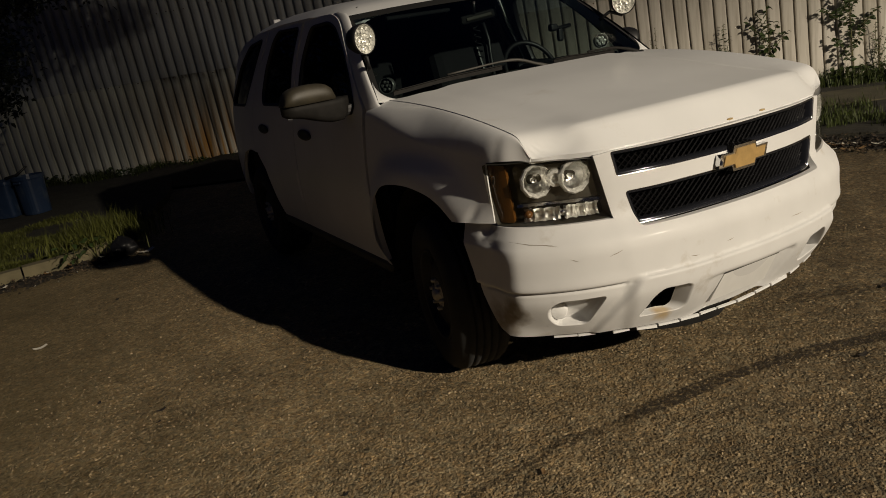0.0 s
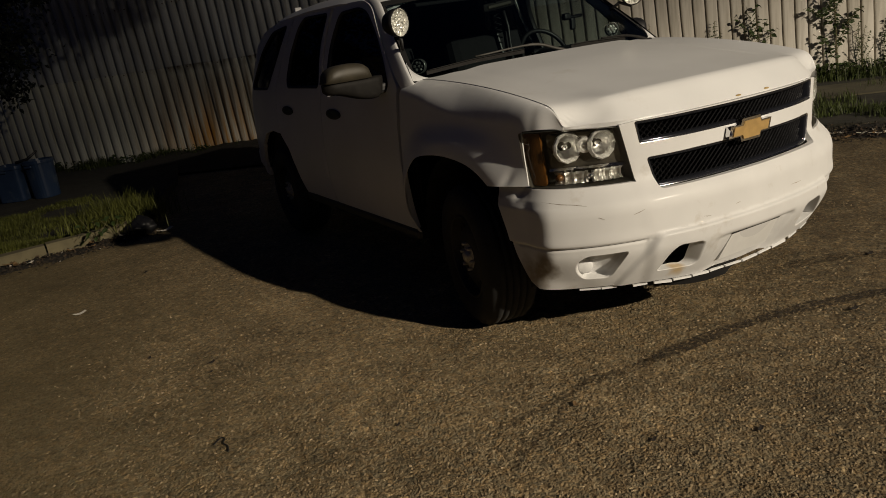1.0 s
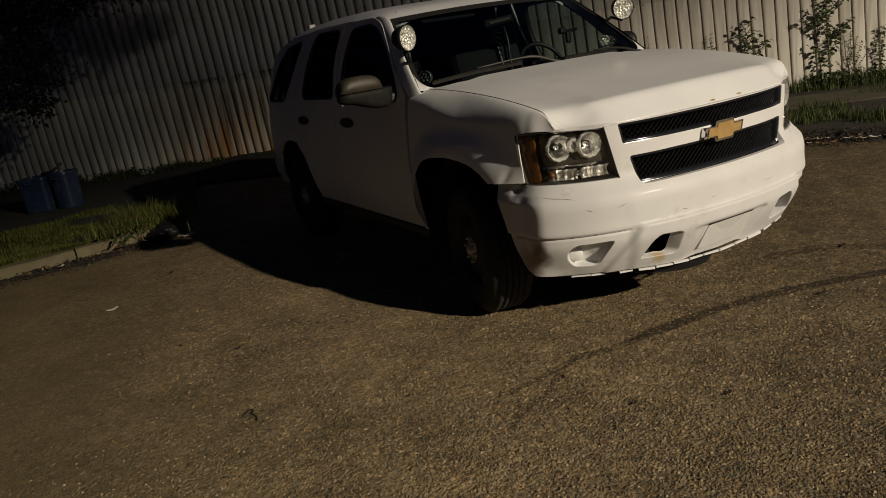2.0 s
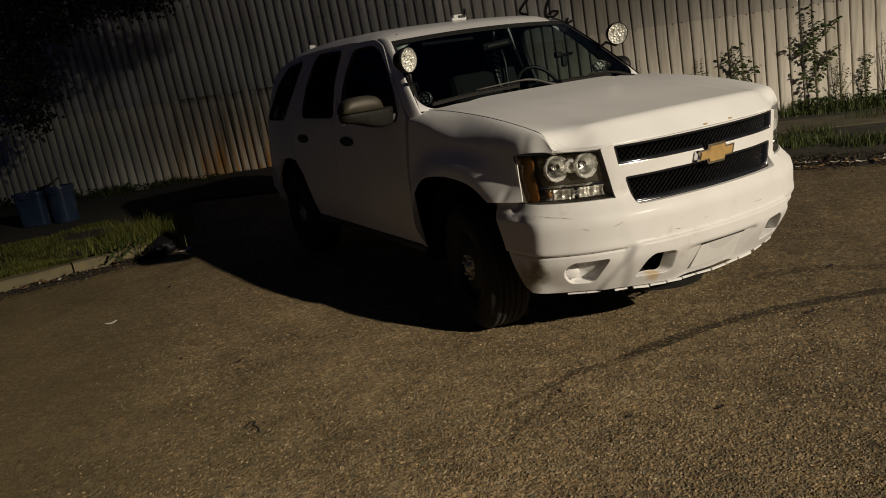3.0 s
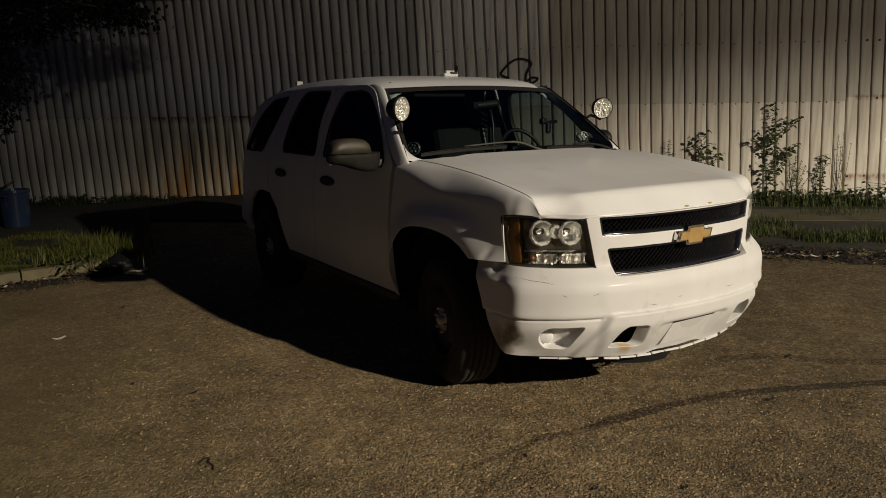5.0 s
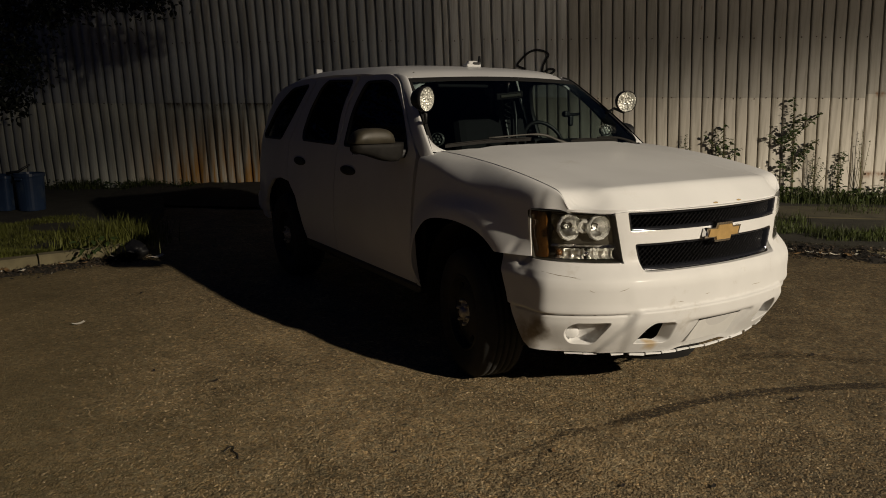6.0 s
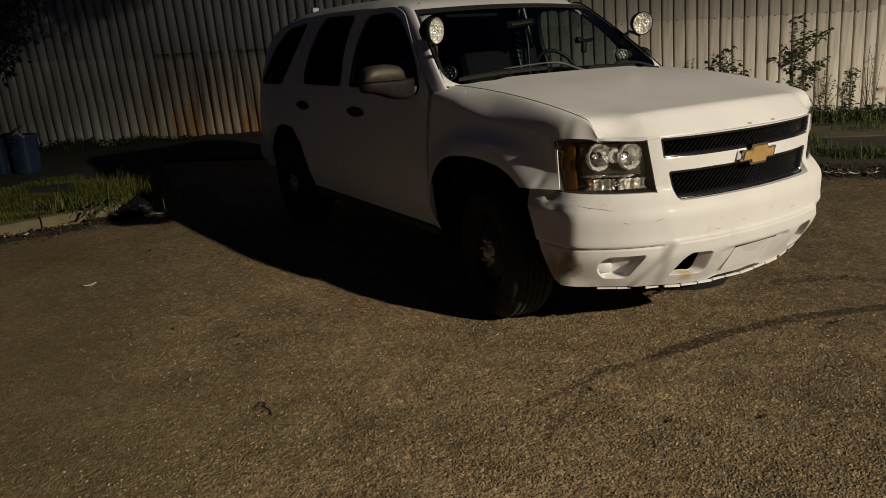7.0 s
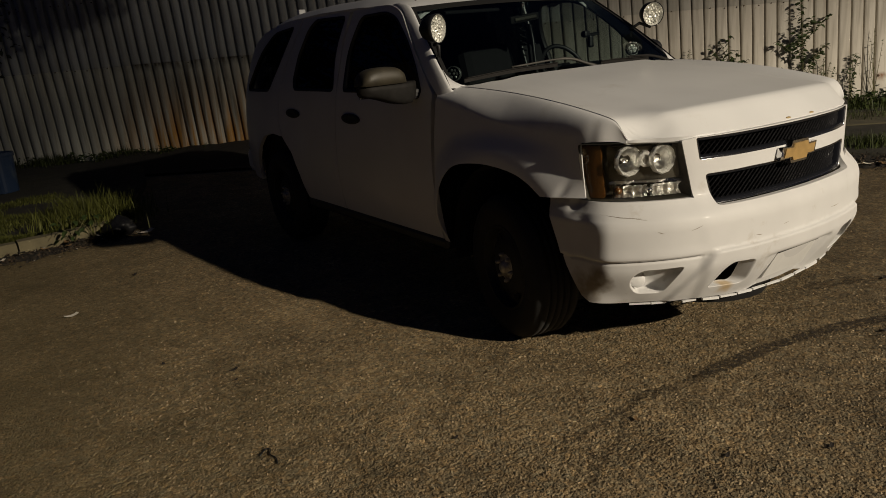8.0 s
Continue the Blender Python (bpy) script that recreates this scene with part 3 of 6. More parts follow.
def corrugation(name, grooves, z0, z1, parent, proud=0.0):
    """One ribbed steel sheet; grooves: where its crowned ribs meet, in metres along the wall. Its first groove is a wider lap."""
    prof = []
    for k, (b, e) in enumerate(zip(grooves, grooves[1:])):
        w, lap = e - b, 0.006 if k == 0 else 0.0
        crown = 0.005 + 0.022 * smooth(4.0, 6.5, b)
        wide = -0.001 + 0.006 * smooth(2.0, 3.5, b) + 0.015 * smooth(3.5, 7.0, b)
        prof += [(b, -0.070), (b + 0.007 + lap + 0.5 * wide, -0.070), (b + 0.014 + lap + wide, 0.002 - crown)]
        for q in (0.16, 0.27, 0.38, 0.5, 0.62, 0.73, 0.84):
            prof.append((b + w * q, 0.006 - crown * abs(2 * q - 1) ** 2.0))
        prof += [(e - 0.012 - wide, 0.002 - crown), (e - 0.006 - 0.5 * wide, -0.070)]
    prof.append((grooves[-1] - 0.001, -0.070))
    rows = 6
    verts, faces = [], []
    for i in range(rows + 1):
        z = z0 + (z1 - z0) * i / rows
        for s, d in prof:
            dent = 0.022 * noise.noise((s * 0.9, z * 1.1, 5.0)) + 0.008 * noise.noise((s * 4, z * 2, 1.0))
            verts.append((s + LEAN * z + 0.006 * noise.noise((s * 2.0, z * 2, 9)), d + dent + proud, z))
    k = len(prof)
    for i in range(rows):
        for j in range(k - 1):
            faces.append((i * k + j, i * k + j + 1, (i + 1) * k + j + 1, (i + 1) * k + j))
    # upper sheets: lamp fall-off painted in, brightest mid-wall, dimmer to both ends
    return raw(name, verts, faces, (WALL if grooves[0] < 4.0 else WALL_LOW) if z0 < 1.0 else WALL_UP_DIM if grooves[0] < -1.0 else WALL_UP_HALF_DIM if grooves[0] < 2.0 else WALL_UP_BRIGHT if grooves[0] < 4.6 else WALL_UP_FAR_DIM, parent)


WALL_M = Matrix(((WE.x, WN.x, 0, WP.x), (WE.y, WN.y, 0, WP.y), (0, 0, 1, 0), (0, 0, 0, 1)))
WALL_TOP = 3.36
wall = empty("wall_north", WALL_M, "dirty off-white ribbed steel sheet wall with rust runs", "wall", "", "structure")
# ribs of three widths, as the wall was patched together
GROOVES = [1.6325 + 0.1636 * k for k in range(-88, 18)]
GROOVES += [GROOVES[-1] + 0.093 + 0.149 * k for k in range(27)]
GROOVES += [GROOVES[-1] + 0.166 * k for k in range(1, 104)]
laps = list(range(3, len(GROOVES) - 1, 13))
for i, j in zip(laps, laps[1:]):
    run = GROOVES[i:j + 1]
    seam = 1.665 if run[0] < -1.7 else 1.61 if run[0] < 4 else 1.50
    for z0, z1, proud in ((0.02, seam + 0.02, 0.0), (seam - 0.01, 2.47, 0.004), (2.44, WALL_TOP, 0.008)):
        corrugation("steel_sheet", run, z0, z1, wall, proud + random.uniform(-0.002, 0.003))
part("wall_core", block(bmesh.new(), (6.0, -0.25, 1.62), (39.5, 0.22, 3.3), 0), DARK, wall)
bm = bmesh.new()
block(bm, (6.15, -0.13, WALL_TOP + 0.03), (39.6, 0.48, 0.09), 0.01)
part("wall_cap", bm, mat("dark_steel_flashing", (0.06, 0.06, 0.07), 0.6, metal=0.3), wall)
# bolt heads along the sheet joints, rusty in the last bay
bm = bmesh.new()
for row in range(3):
    for a, b in zip(GROOVES, GROOVES[1:]):
        z = (1.645 if a < -1.7 else 1.59 if a < 4 else 1.48, 2.455, 0.51)[row]
        if a > 15 or (row == 2 and a > -1.7) or random.random() > 0.62:
            continue
        s = a + (b - a) * random.choice((0.3, 0.5, 0.72))
        dent = 0.022 * noise.noise((s * 0.9, z * 1.1, 5.0)) + 0.008 * noise.noise((s * 4, z * 2, 1.0))
        big = 1.6 if a < -1.7 else 0.85
        bmesh.ops.create_cone(bm, cap_ends=True, segments=7, radius1=0.012 * big, radius2=0.009 * big, depth=0.014,
                              matrix=Matrix.Translation((s + LEAN * z, 0.010 + dent + (0.006 if z > 2 else 0), z + random.uniform(-0.012, 0.012))) @ pose(0, 0, 0, -90))
tagged(part("bolt_heads", bm, mat("rusted_bolt_steel", (0.06, 0.032, 0.016), 0.85, vary=0.5, scale=30), wall), kind="stuff")
# a scrawl of black spray paint
scrawl = empty("spray_paint_scrawl", WALL_M, "looping black spray-paint scrawl on the ribbed wall", "graffiti")
SCRAWL = [[(3.35, 2.02), (3.47, 2.075), (3.41, 2.17), (3.31, 2.26), (3.20, 2.30), (3.08, 2.28), (3.01, 2.23), (3.05, 2.15), (3.09, 2.05), (3.085, 1.96), (2.99, 1.94), (2.91, 2.0), (2.99, 2.02), (3.06, 1.98)],
          [(2.88, 1.82), (2.82, 1.83), (2.78, 1.89), (2.80, 1.82), (2.72, 1.85)]]
for line in SCRAWL:
    pts = spline(line, 6)
    verts, faces = [], []
    for i, (s, z) in enumerate(pts):
        a, b = pts[max(0, i - 1)], pts[min(len(pts) - 1, i + 1)]
        t = Vector((b[0] - a[0], b[1] - a[1])).normalized() * 0.016
        o = 0.030 + 0.022 * noise.noise((s * 0.9, z * 1.1, 5.0))
        verts += [(s - t.y, o, z + t.x), (s + t.y, o, z - t.x), (s + t.y, o - 0.002, z - t.x), (s - t.y, o - 0.002, z + t.x)]
    for i in range(len(pts) - 1):
        for j in range(4):
            faces.append((4 * i + j, 4 * i + (j + 1) % 4, 4 * i + 4 + (j + 1) % 4, 4 * i + 4 + j))
    raw("paint_stroke", verts, faces, BLACK, scrawl)
# the street lamp behind the camera
lamp = empty("street_lamp", Matrix.Translation((LAMP[0] + 0.2, LAMP[1] - 1.8, 0)), "tall grey steel street lamp with a shielded head", "street lamp")
tube("pole", [(0, 0, 0), (0, 0, 4), (0, 0, 7.3), (-0.05, 0.5, 7.7), (-0.15, 1.3, 7.75)], [0.11, 0.09, 0.07, 0.05, 0.04], mat("galvanised_steel", (0.3, 0.3, 0.3), 0.5, metal=0.8), lamp, 12)
box("lamp_head", (-0.2, 1.75, 7.76), (0.34, 0.8, 0.14), STEEL, lamp, 0.04)


def bumper_paint():
    """Scuffed white paint with brown grime on one low corner and rust stain below one tow opening."""
    m = mat("scuffed_bumper_paint", (0.60, 0.60, 0.595), 0.62, coat=0.03, vary=0.06, scale=4, dirt=(0.34, 0.29, 0.21), dirt_scale=5, dirt_at=(0.60, 0.85))
    nt = m.node_tree
    b = nt.nodes["Principled BSDF"]
    col = b.inputs["Base Color"].links[0].from_socket
    geo = nt.nodes.new("ShaderNodeNewGeometry")
    n = nt.nodes.new("ShaderNodeTexNoise")
    n.inputs["Scale"].default_value, n.inputs["Detail"].default_value = 14, 6
    nt.links.new(geo.outputs["Position"], n.inputs["Vector"])
    for place, reach, tint in (((-0.93, -0.60, 0.45), 0.10, (0.16, 0.12, 0.07)), ((-0.96, -0.52, 0.40), 0.12, (0.22, 0.17, 0.10)), ((-0.43, -0.87, 0.362), 0.075, (0.46, 0.33, 0.16)), ((-0.97, -0.52, 0.77), 0.05, (0.12, 0.11, 0.10))):
        d = nt.nodes.new("ShaderNodeVectorMath")
        d.operation = "DISTANCE"
        d.inputs[1].default_value = place
        nt.links.new(geo.outputs["Position"], d.inputs[0])
        r = nt.nodes.new("ShaderNodeMapRange")
        r.inputs[1].default_value, r.inputs[2].default_value, r.inputs[3].default_value, r.inputs[4].default_value = 0.3 * reach, reach, 0.62, 0.0
        nt.links.new(d.outputs["Value"], r.inputs[0])
        a = nt.nodes.new("ShaderNodeMath")
        a.operation = "ADD"
        nt.links.new(r.outputs[0], a.inputs[0])
        nt.links.new(n.outputs["Fac"], a.inputs[1])
        t = nt.nodes.new("ShaderNodeMapRange")
        t.inputs[1].default_value, t.inputs[2].default_value, t.inputs[4].default_value = 0.72, 1.15, 0.85
        nt.links.new(a.outputs[0], t.inputs[0])
        mix = nt.nodes.new("ShaderNodeMixRGB")
        mix.inputs[2].default_value = (*tint, 1)
        nt.links.new(t.outputs[0], mix.inputs[0])
        nt.links.new(col, mix.inputs[1])
        col = mix.outputs[0]
    nt.links.new(col, b.inputs["Base Color"])
    return m


BUMPER_PAINT = bumper_paint()
SCUFF = mat("scuff", (0.26, 0.22, 0.16), 0.8)

# ---- the parked vehicle: x to its left side, y to its rear, origin under the front axle ----
car = empty("sport_utility_vehicle", Matrix(), "white four-door sport utility vehicle with dented fender, parked on asphalt", "car")
PLAN = spline([(-0.3, -0.92), (0, -0.94), (0.3, -0.92), (0.5, -0.88), (0.7, -0.805), (0.85, -0.705), (0.935, -0.605), (0.972, -0.50), (0.985, -0.40), (0.99, -0.30), (0.992, -0.2)], 24)[24:]
PX, PY = np.array([p[0] for p in PLAN]), np.array([p[1] for p in PLAN])
PL = np.concatenate([[0], np.cumsum(np.hypot(np.diff(PX), np.diff(PY)))])


def nose(s, z, off=0.0):
    """A place on the nose: s along its plan curve from the middle, height z, off inward."""
    a, g = abs(s), -1 if s < 0 else 1
    x, y = np.interp(a, PL, PX), np.interp(a, PL, PY)
    tx, ty = np.interp(a + 0.015, PL, PX) - np.interp(max(0, a - 0.015), PL, PX), np.interp(a + 0.015, PL, PY) - np.interp(max(0, a - 0.015), PL, PY)
    l = math.hypot(tx, ty)
    return (g * (x - ty / l * off), y + tx / l * off, z)


def nose_in(s, z=0):
    a, b = Vector(nose(s, 0, 0)), Vector(nose(s, 0, 0.1))
    return (b - a).normalized()


FRONT_W = table(spline([(-0.72, 0.785), (-0.682, 0.831), (-0.64, 0.868), (-0.585, 0.912), (-0.54, 0.929), (-0.493, 0.943), (-0.42, 0.953), (-0.35, 0.960), (-0.2, 0.974), (0, 0.987), (0.15, 0.995), (0.3, 1.0)], 6) + [(3.0, 1.0), (3.4, 0.985), (3.65, 0.962), (3.8, 0.925), (3.9, 0.86), (3.96, 0.78)])


def half_width(y, z):
    w = FRONT_W(y)
    if z < 0.72:
        w -= 0.03 * ((0.72 - z) / 0.3) ** 2
    elif z <= 1.19:
        w -= 0.045 * ((z - 0.72) / 0.47) ** 2
    else:
        w -= 0.045 + 0.30 * (z - 1.19) + 0.11 * (z - 1.19) ** 2
    # flared lips round the wheels, and the dent ahead of the front one
    if z < 1.15:
        for c, fade, wide in ((0.04, smooth(0.60, 0.53, y) * smooth(1.08, 0.97, z), 0.74), (2.95, 0.3, 0.74)):
            r = math.hypot(y - c, z - 0.40)
            w += 0.053 * fade * (1 - smooth(0.53, wide, r)) * smooth(0.36, 0.60, z)
    w -= 0.006 * math.exp(-((y + 0.43 + (z - 0.85) * 0.5) / 0.025) ** 2 - ((z - 0.825) / 0.04) ** 2)
    return w


def hood_rise(d, k=0.025):
    """Height of the hood d metres behind its front edge."""
    a, b = 1.045 + 2.0 * d, 1.135 + 0.19 * d - 0.07 * d * d - 0.018 * math.exp(-d / 0.25)
    return -k * math.log(math.exp(-a / k) + math.exp(-b / k)) + 0.2 * k


def side(g):
    def f(y, z):
        return (g * half_width(y, z), y, z)
    return f


def shoulder(y):
    """Height of the fender's rounded shoulder, tighter by the door."""
    return 0.085 + 0.045 * smooth(0.62, 0.0, y)


def hood_edge(y):
    a, b, k = 0.846, FRONT_W(y) - 0.003, 0.007
    return -k * math.log(math.exp(-a / k) + math.exp(-b / k)) + 0.001


def fender_skin(g):
    """The front fender: its side, then its rounded shoulder up to the hood line."""
    def f(y, q):
        top, rz = hood_rise(max(0.0, y + 0.678)) - 0.004, shoulder(y)
        if q <= top - rz:
            return (g * half_width(y, q), y, q)
        ang = min(1.57, (q - top + rz) / rz)
        w = half_width(y, top - rz)
        xs = hood_edge(y)
        flat = 1.0 + 0.6 * smooth(-0.58, 0.05, y) * smooth(0.62, 0.0, y)
        return (g * (xs + (w - xs) * max(0.0, math.cos(ang)) ** flat), y, top - rz + rz * math.sin(ang) ** flat)
    return f


def fender_top(y):
    return hood_rise(max(0.0, y + 0.678)) - 0.004 + shoulder(y) * 0.55


def seal(loop, g, parent):
    """A black rubber seal round a side window."""
    pts = dense(loop, 0.04)
    n = len(pts)
    verts, faces = [], []
    for i, (y, z) in enumerate(pts):
        a, b = pts[i - 1], pts[(i + 1) % n]
        t = Vector((b[0] - a[0], b[1] - a[1])).normalized()
        ny, nz = -t.y, t.x
        if not inside(np.array([y + ny * 0.01]), np.array([z + nz * 0.01]), pts)[0]:
            ny, nz = -ny, -nz
        for k, o in ((-0.006, 0.002), (0.0, 0.004), (0.004, 0.003), (0.012, -0.014), (0.004, -0.034)):
            yy, zz = y + ny * k, z + nz * k
            verts.append((g * (half_width(yy, zz) + o), yy, zz))
    for i in range(n):
        j = (i + 1) % n
        for q in range(4):
            faces.append((5 * i + q, 5 * j + q, 5 * j + q + 1, 5 * i + q + 1))
    return raw("window_seal", verts, faces, BLACK, parent, "black rubber window seal", True)


F_ARCH = spline([(0.52, 0.42), (0.515, 0.60), (0.48, 0.75), (0.40, 0.845), (0.31, 0.888), (0.18, 0.908), (0.03, 0.910), (-0.13, 0.888), (-0.23, 0.850), (-0.31, 0.797)], 4)
for g in (-1, 1):
    inn = lambda a, b, g=g: (-g, 0, 0)
    fe = [(0.578, 0.42)] + F_ARCH + [(-0.525, 0.803), (-0.508, 0.9), (-0.489, 1.040), (-0.54, 1.046), (-0.585, 1.048), (-0.64, 1.048), (-0.668, 1.048), (-0.674, fender_top(-0.674))]
    fe += [(y, fender_top(y)) for y in (-0.665, -0.65, -0.63, -0.6, -0.52, -0.4, -0.25, 0, 0.25, 0.45)] + [(0.60, fender_top(0.6)), (0.585, 1.22)]
    sheet("front_fender", fe, fender_skin(g), inn, PAINT, car, (), 0.011, 0.005, "white front fender, creased ahead of the wheel" if g < 0 else "")
    # doors and quarter panel with real window openings
    fd = rounded([(0.586, 0.42), (1.806, 0.42), (1.812, 1.2), (1.83, 1.55), (1.79, 1.755, 0.03), (1.30, 1.745, 0.05), (1.15, 1.70, 0.1), (0.86, 1.43, 0.1), (0.63, 1.235)], 0.02)
    fw_hole = rounded([(0.74, 1.235), (1.72, 1.235), (1.745, 1.50, 0.1), (1.66, 1.70, 0.06), (1.33, 1.705, 0.1), (1.19, 1.665, 0.08), (0.99, 1.52, 0.1), (0.84, 1.37, 0.1)], 0.03)
    door = sheet("front_door", fd, side(g), inn, PAINT, car, (fw_hole,), 0.05, 0.03)
    glass_kind = TINTED if g < 0 else CLEAR
    ins = lambda y, z, g=g: (g * (half_width(y, z) - 0.018), y, z)
    w = sheet("door_window", fw_hole, ins, inn, glass_kind, door, (), 0.08, 0.0, "dark tinted side glass" if g < 0 else "clear side glass")
    w.visible_shadow = g < 0
    seal(fw_hole, g, door)
    rd = rounded([(1.813, 0.42), (2.44, 0.42), (2.485, 0.60), (2.585, 0.765), (2.74, 0.872), (2.80, 0.98), (2.845, 1.2), (2.74, 1.50), (2.62, 1.74, 0.04), (2.56, 1.755), (1.84, 1.757, 0.03), (1.86, 1.55), (1.82, 1.2)], 0.02)
    rw_hole = rounded([(1.87, 1.235), (2.55, 1.235), (2.59, 1.30), (2.57, 1.48), (2.48, 1.66), (2.38, 1.722, 0.05), (1.89, 1.715, 0.04), (1.935, 1.5, 0.1)], 0.04)
    door2 = sheet("rear_door", rd, side(g), inn, PAINT, car, (rw_hole,), 0.05, 0.03)
    sheet("door_window", rw_hole, ins, inn, TINTED, door2, (), 0.08, 0.0, "dark tinted side glass")
    seal(rw_hole, g, door2)
    qp = rounded([(2.748, 0.878), (2.95, 0.892), (3.16, 0.856), (3.31, 0.756), (3.41, 0.605), (3.45, 0.45), (3.95, 0.45), (3.96, 0.95), (3.90, 1.2), (3.80, 1.42), (3.71, 1.53), (3.58, 1.622), (3.42, 1.678), (3.2, 1.713), (2.95, 1.74), (2.63, 1.755), (2.75, 1.5), (2.853, 1.2), (2.808, 0.98)], 0.015)
    q_hole = rounded([(2.76, 1.695), (3.16, 1.665, 0.08), (3.42, 1.52, 0.12), (3.64, 1.25), (3.60, 1.215), (3.07, 1.22), (2.93, 1.40, 0.1), (2.83, 1.57, 0.1)], 0.04)
    qu = sheet("quarter_panel", qp, side(g), inn, PAINT, car, (q_hole,), 0.05, 0.03)
    sheet("quarter_window", q_hole, ins, inn, TINTED, qu, (), 0.08, 0.0, "dark tinted side glass")
    seal(q_hole, g, qu)
    for d, y in ((door, 1.585), (door2, 2.55)):
        hw = half_width(y, 1.06)
        dish = pose(g * (hw + 0.001), y, 1.062, 0, 90 * g, 0) @ Matrix.Diagonal((0.036, 0.135, 0.05, 1))
        lathe("door_handle", [(0.0, 0.06), (0.5, 0.09), (0.86, 0.14), (1.0, 0.0)], dish, BLACK, d, 24, "black oval door handle")
    # rocker under the doors
    box("rocker", (g * 0.93, 1.5, 0.395), (0.10, 1.9, 0.07), BLACK, car, 0.02)
    # the A pillar
    outer = [(g * 0.87, 0.50, 1.12), (g * (half_width(0.55, 1.19) - 0.014), 0.55, 1.19)] + [(g * (half_width(y, z) - 0.006), y, z) for y, z in spline([(0.60, 1.235), (0.75, 1.345), (0.97, 1.545), (1.14, 1.695), (1.30, 1.738)], 6)]
    inner = [(g * 0.85, 0.44, 1.15), (g * 0.892, 0.466, 1.236)] + spline([(g * 0.905, 0.49, 1.256), (g * 0.866, 0.66, 1.392), (g * 0.798, 0.90, 1.572), (g * 0.735, 1.10, 1.712), (g * 0.735, 1.20, 1.742)], 6)
    if g > 0:
        edge = [Vector(b).lerp(Vector(a), 0.55) for a, b in zip(outer, inner)]
        strip_v = [p for b, e in zip(inner, edge) for p in (Vector(b) + Vector((0, -0.002, 0.002)), e)]
        raw("pillar_seal", strip_v, [(2 * i, 2 * i + 1, 2 * i + 3, 2 * i + 2) for i in range(len(edge) - 1)], BLACK, car, "black windshield seal")
        inner = [tuple(p) for p in edge]
    verts, faces = [], []
    for a, b in zip(outer, inner):
        a, b = Vector(a), Vector(b)
        mid = (a + b) / 2 + Vector((g * 0.002, -0.012, 0.006))
        verts += [a, a.lerp(mid, 0.55) + (mid - (a + b) / 2) * 0.5, mid, b.lerp(mid, 0.55) + (mid - (a + b) / 2) * 0.5, b, b + Vector((-g * 0.02, 0.04, -0.03))]
    for i in range(len(outer) - 1):
        for j in range(5):
            q = (6 * i + j, 6 * i + j + 1, 6 * i + 7 + j, 6 * i + 6 + j)
            faces.append(q if g < 0 else q[::-1])
    raw("windshield_pillar", verts, faces, PAINT, car, "", True)

# roof
ROOF = table([(1.08, 1.724), (1.14, 1.757), (1.22, 1.785), (1.4, 1.813), (1.7, 1.831), (2.3, 1.836), (2.8, 1.822), (3.0, 1.810), (3.2, 1.789), (3.42, 1.752), (3.62, 1.685)])


def roof_skin(u, y):
    e = half_width(max(y, 1.25), 1.752) + 0.004
    e = e - (0.06 * smooth(1.30, 1.08, y))
    x = u * e
    z = ROOF(y) - 0.03 * abs(u) ** 2.4 - 0.045 * max(0, (abs(u) - 0.82) / 0.18) ** 2
    return (x, y + (0.035 * (u * u - 1) if y < 1.3 else 0) * (1.3 - y) / 0.22, z)


sheet("roof", rounded([(-1, 1.085), (1, 1.085), (1, 3.62), (-1, 3.62)], 0.02), roof_skin, lambda a, b: (0, 0, -1), PAINT, car, (), 0.06, 0.02)
# tailgate
rear = []
for z, y, w in ((0.45, 4.0, 0.80), (0.95, 4.02, 0.80), (1.2, 3.96, 0.78), (1.42, 3.86, 0.72), (1.60, 3.72, 0.66), (1.68, 3.60, 0.7)):
    rear.append([(x * w, y + 0.02 * (1 - x * x), z) for x in (-1, -0.6, 0, 0.6, 1)])
raw("tailgate", [v for r in rear for v in r], [(5 * i + j, 5 * i + j + 1, 5 * i + 6 + j, 5 * i + 5 + j) for i in range(5) for j in range(4)], PAINT, car)

# hood
HOOD_FRONT = lambda x: -0.885 + 0.20 * x * x + 0.10 * max(0, abs(x) - 0.6) ** 1.5 + 0.05 * (abs(x) / 0.835) ** 6
HOOD_REAR = lambda x: 0.50 - 0.15 * (1 - (x / 0.84) ** 2)


def hood_skin(x, v):
    yf, yr = HOOD_FRONT(x), HOOD_REAR(x)
    d = v * v * 0.4 + v * 0.6
    y = yf + (yr - yf) * d
    a = abs(x)
    edge = smooth(0.62, 0.845, a)
    # a sloping front lip meets the top in a clear crease; the outer edge follows the fender
    k = 0.0045
    lip, top = 1.045 + 1.05 * (y - yf), 1.146 + 0.105 * (y - yf) - 0.028 * x * x - 0.10 * max(0.0, a - 0.45) ** 2 + 0.022 * smooth(0.1, 0.9, y - yf)
    mid = -k * math.log(math.exp(-(lip - 1.1) / k) + math.exp(-(top - 1.1) / k)) + 1.1
    # shallow troughs beside a raised middle
    mid -= 0.008 * math.exp(-((a - 0.61) / 0.06) ** 2) * smooth(0.10, 0.30, y - yf)
    z = mid * (1 - edge) + hood_rise(max(0, y + 0.678)) * edge
    return (x * (1 - (1 - (hood_edge(y) - 0.002) / 0.844) * smooth(0.5, 0.844, a)), y, z)


hood_outline = [(-0.844, 0.0), (-0.80, 0.0)] + [(x, 0.0) for x in np.linspace(-0.7, 0.7, 15)] + [(0.80, 0.0), (0.844, 0.0), (0.844, 1.0), (-0.844, 1.0)]
hood = sheet("hood", hood_outline, hood_skin, lambda a, b: (0, 0.35, -0.94), PAINT, car, (), 0.022, 0.02)
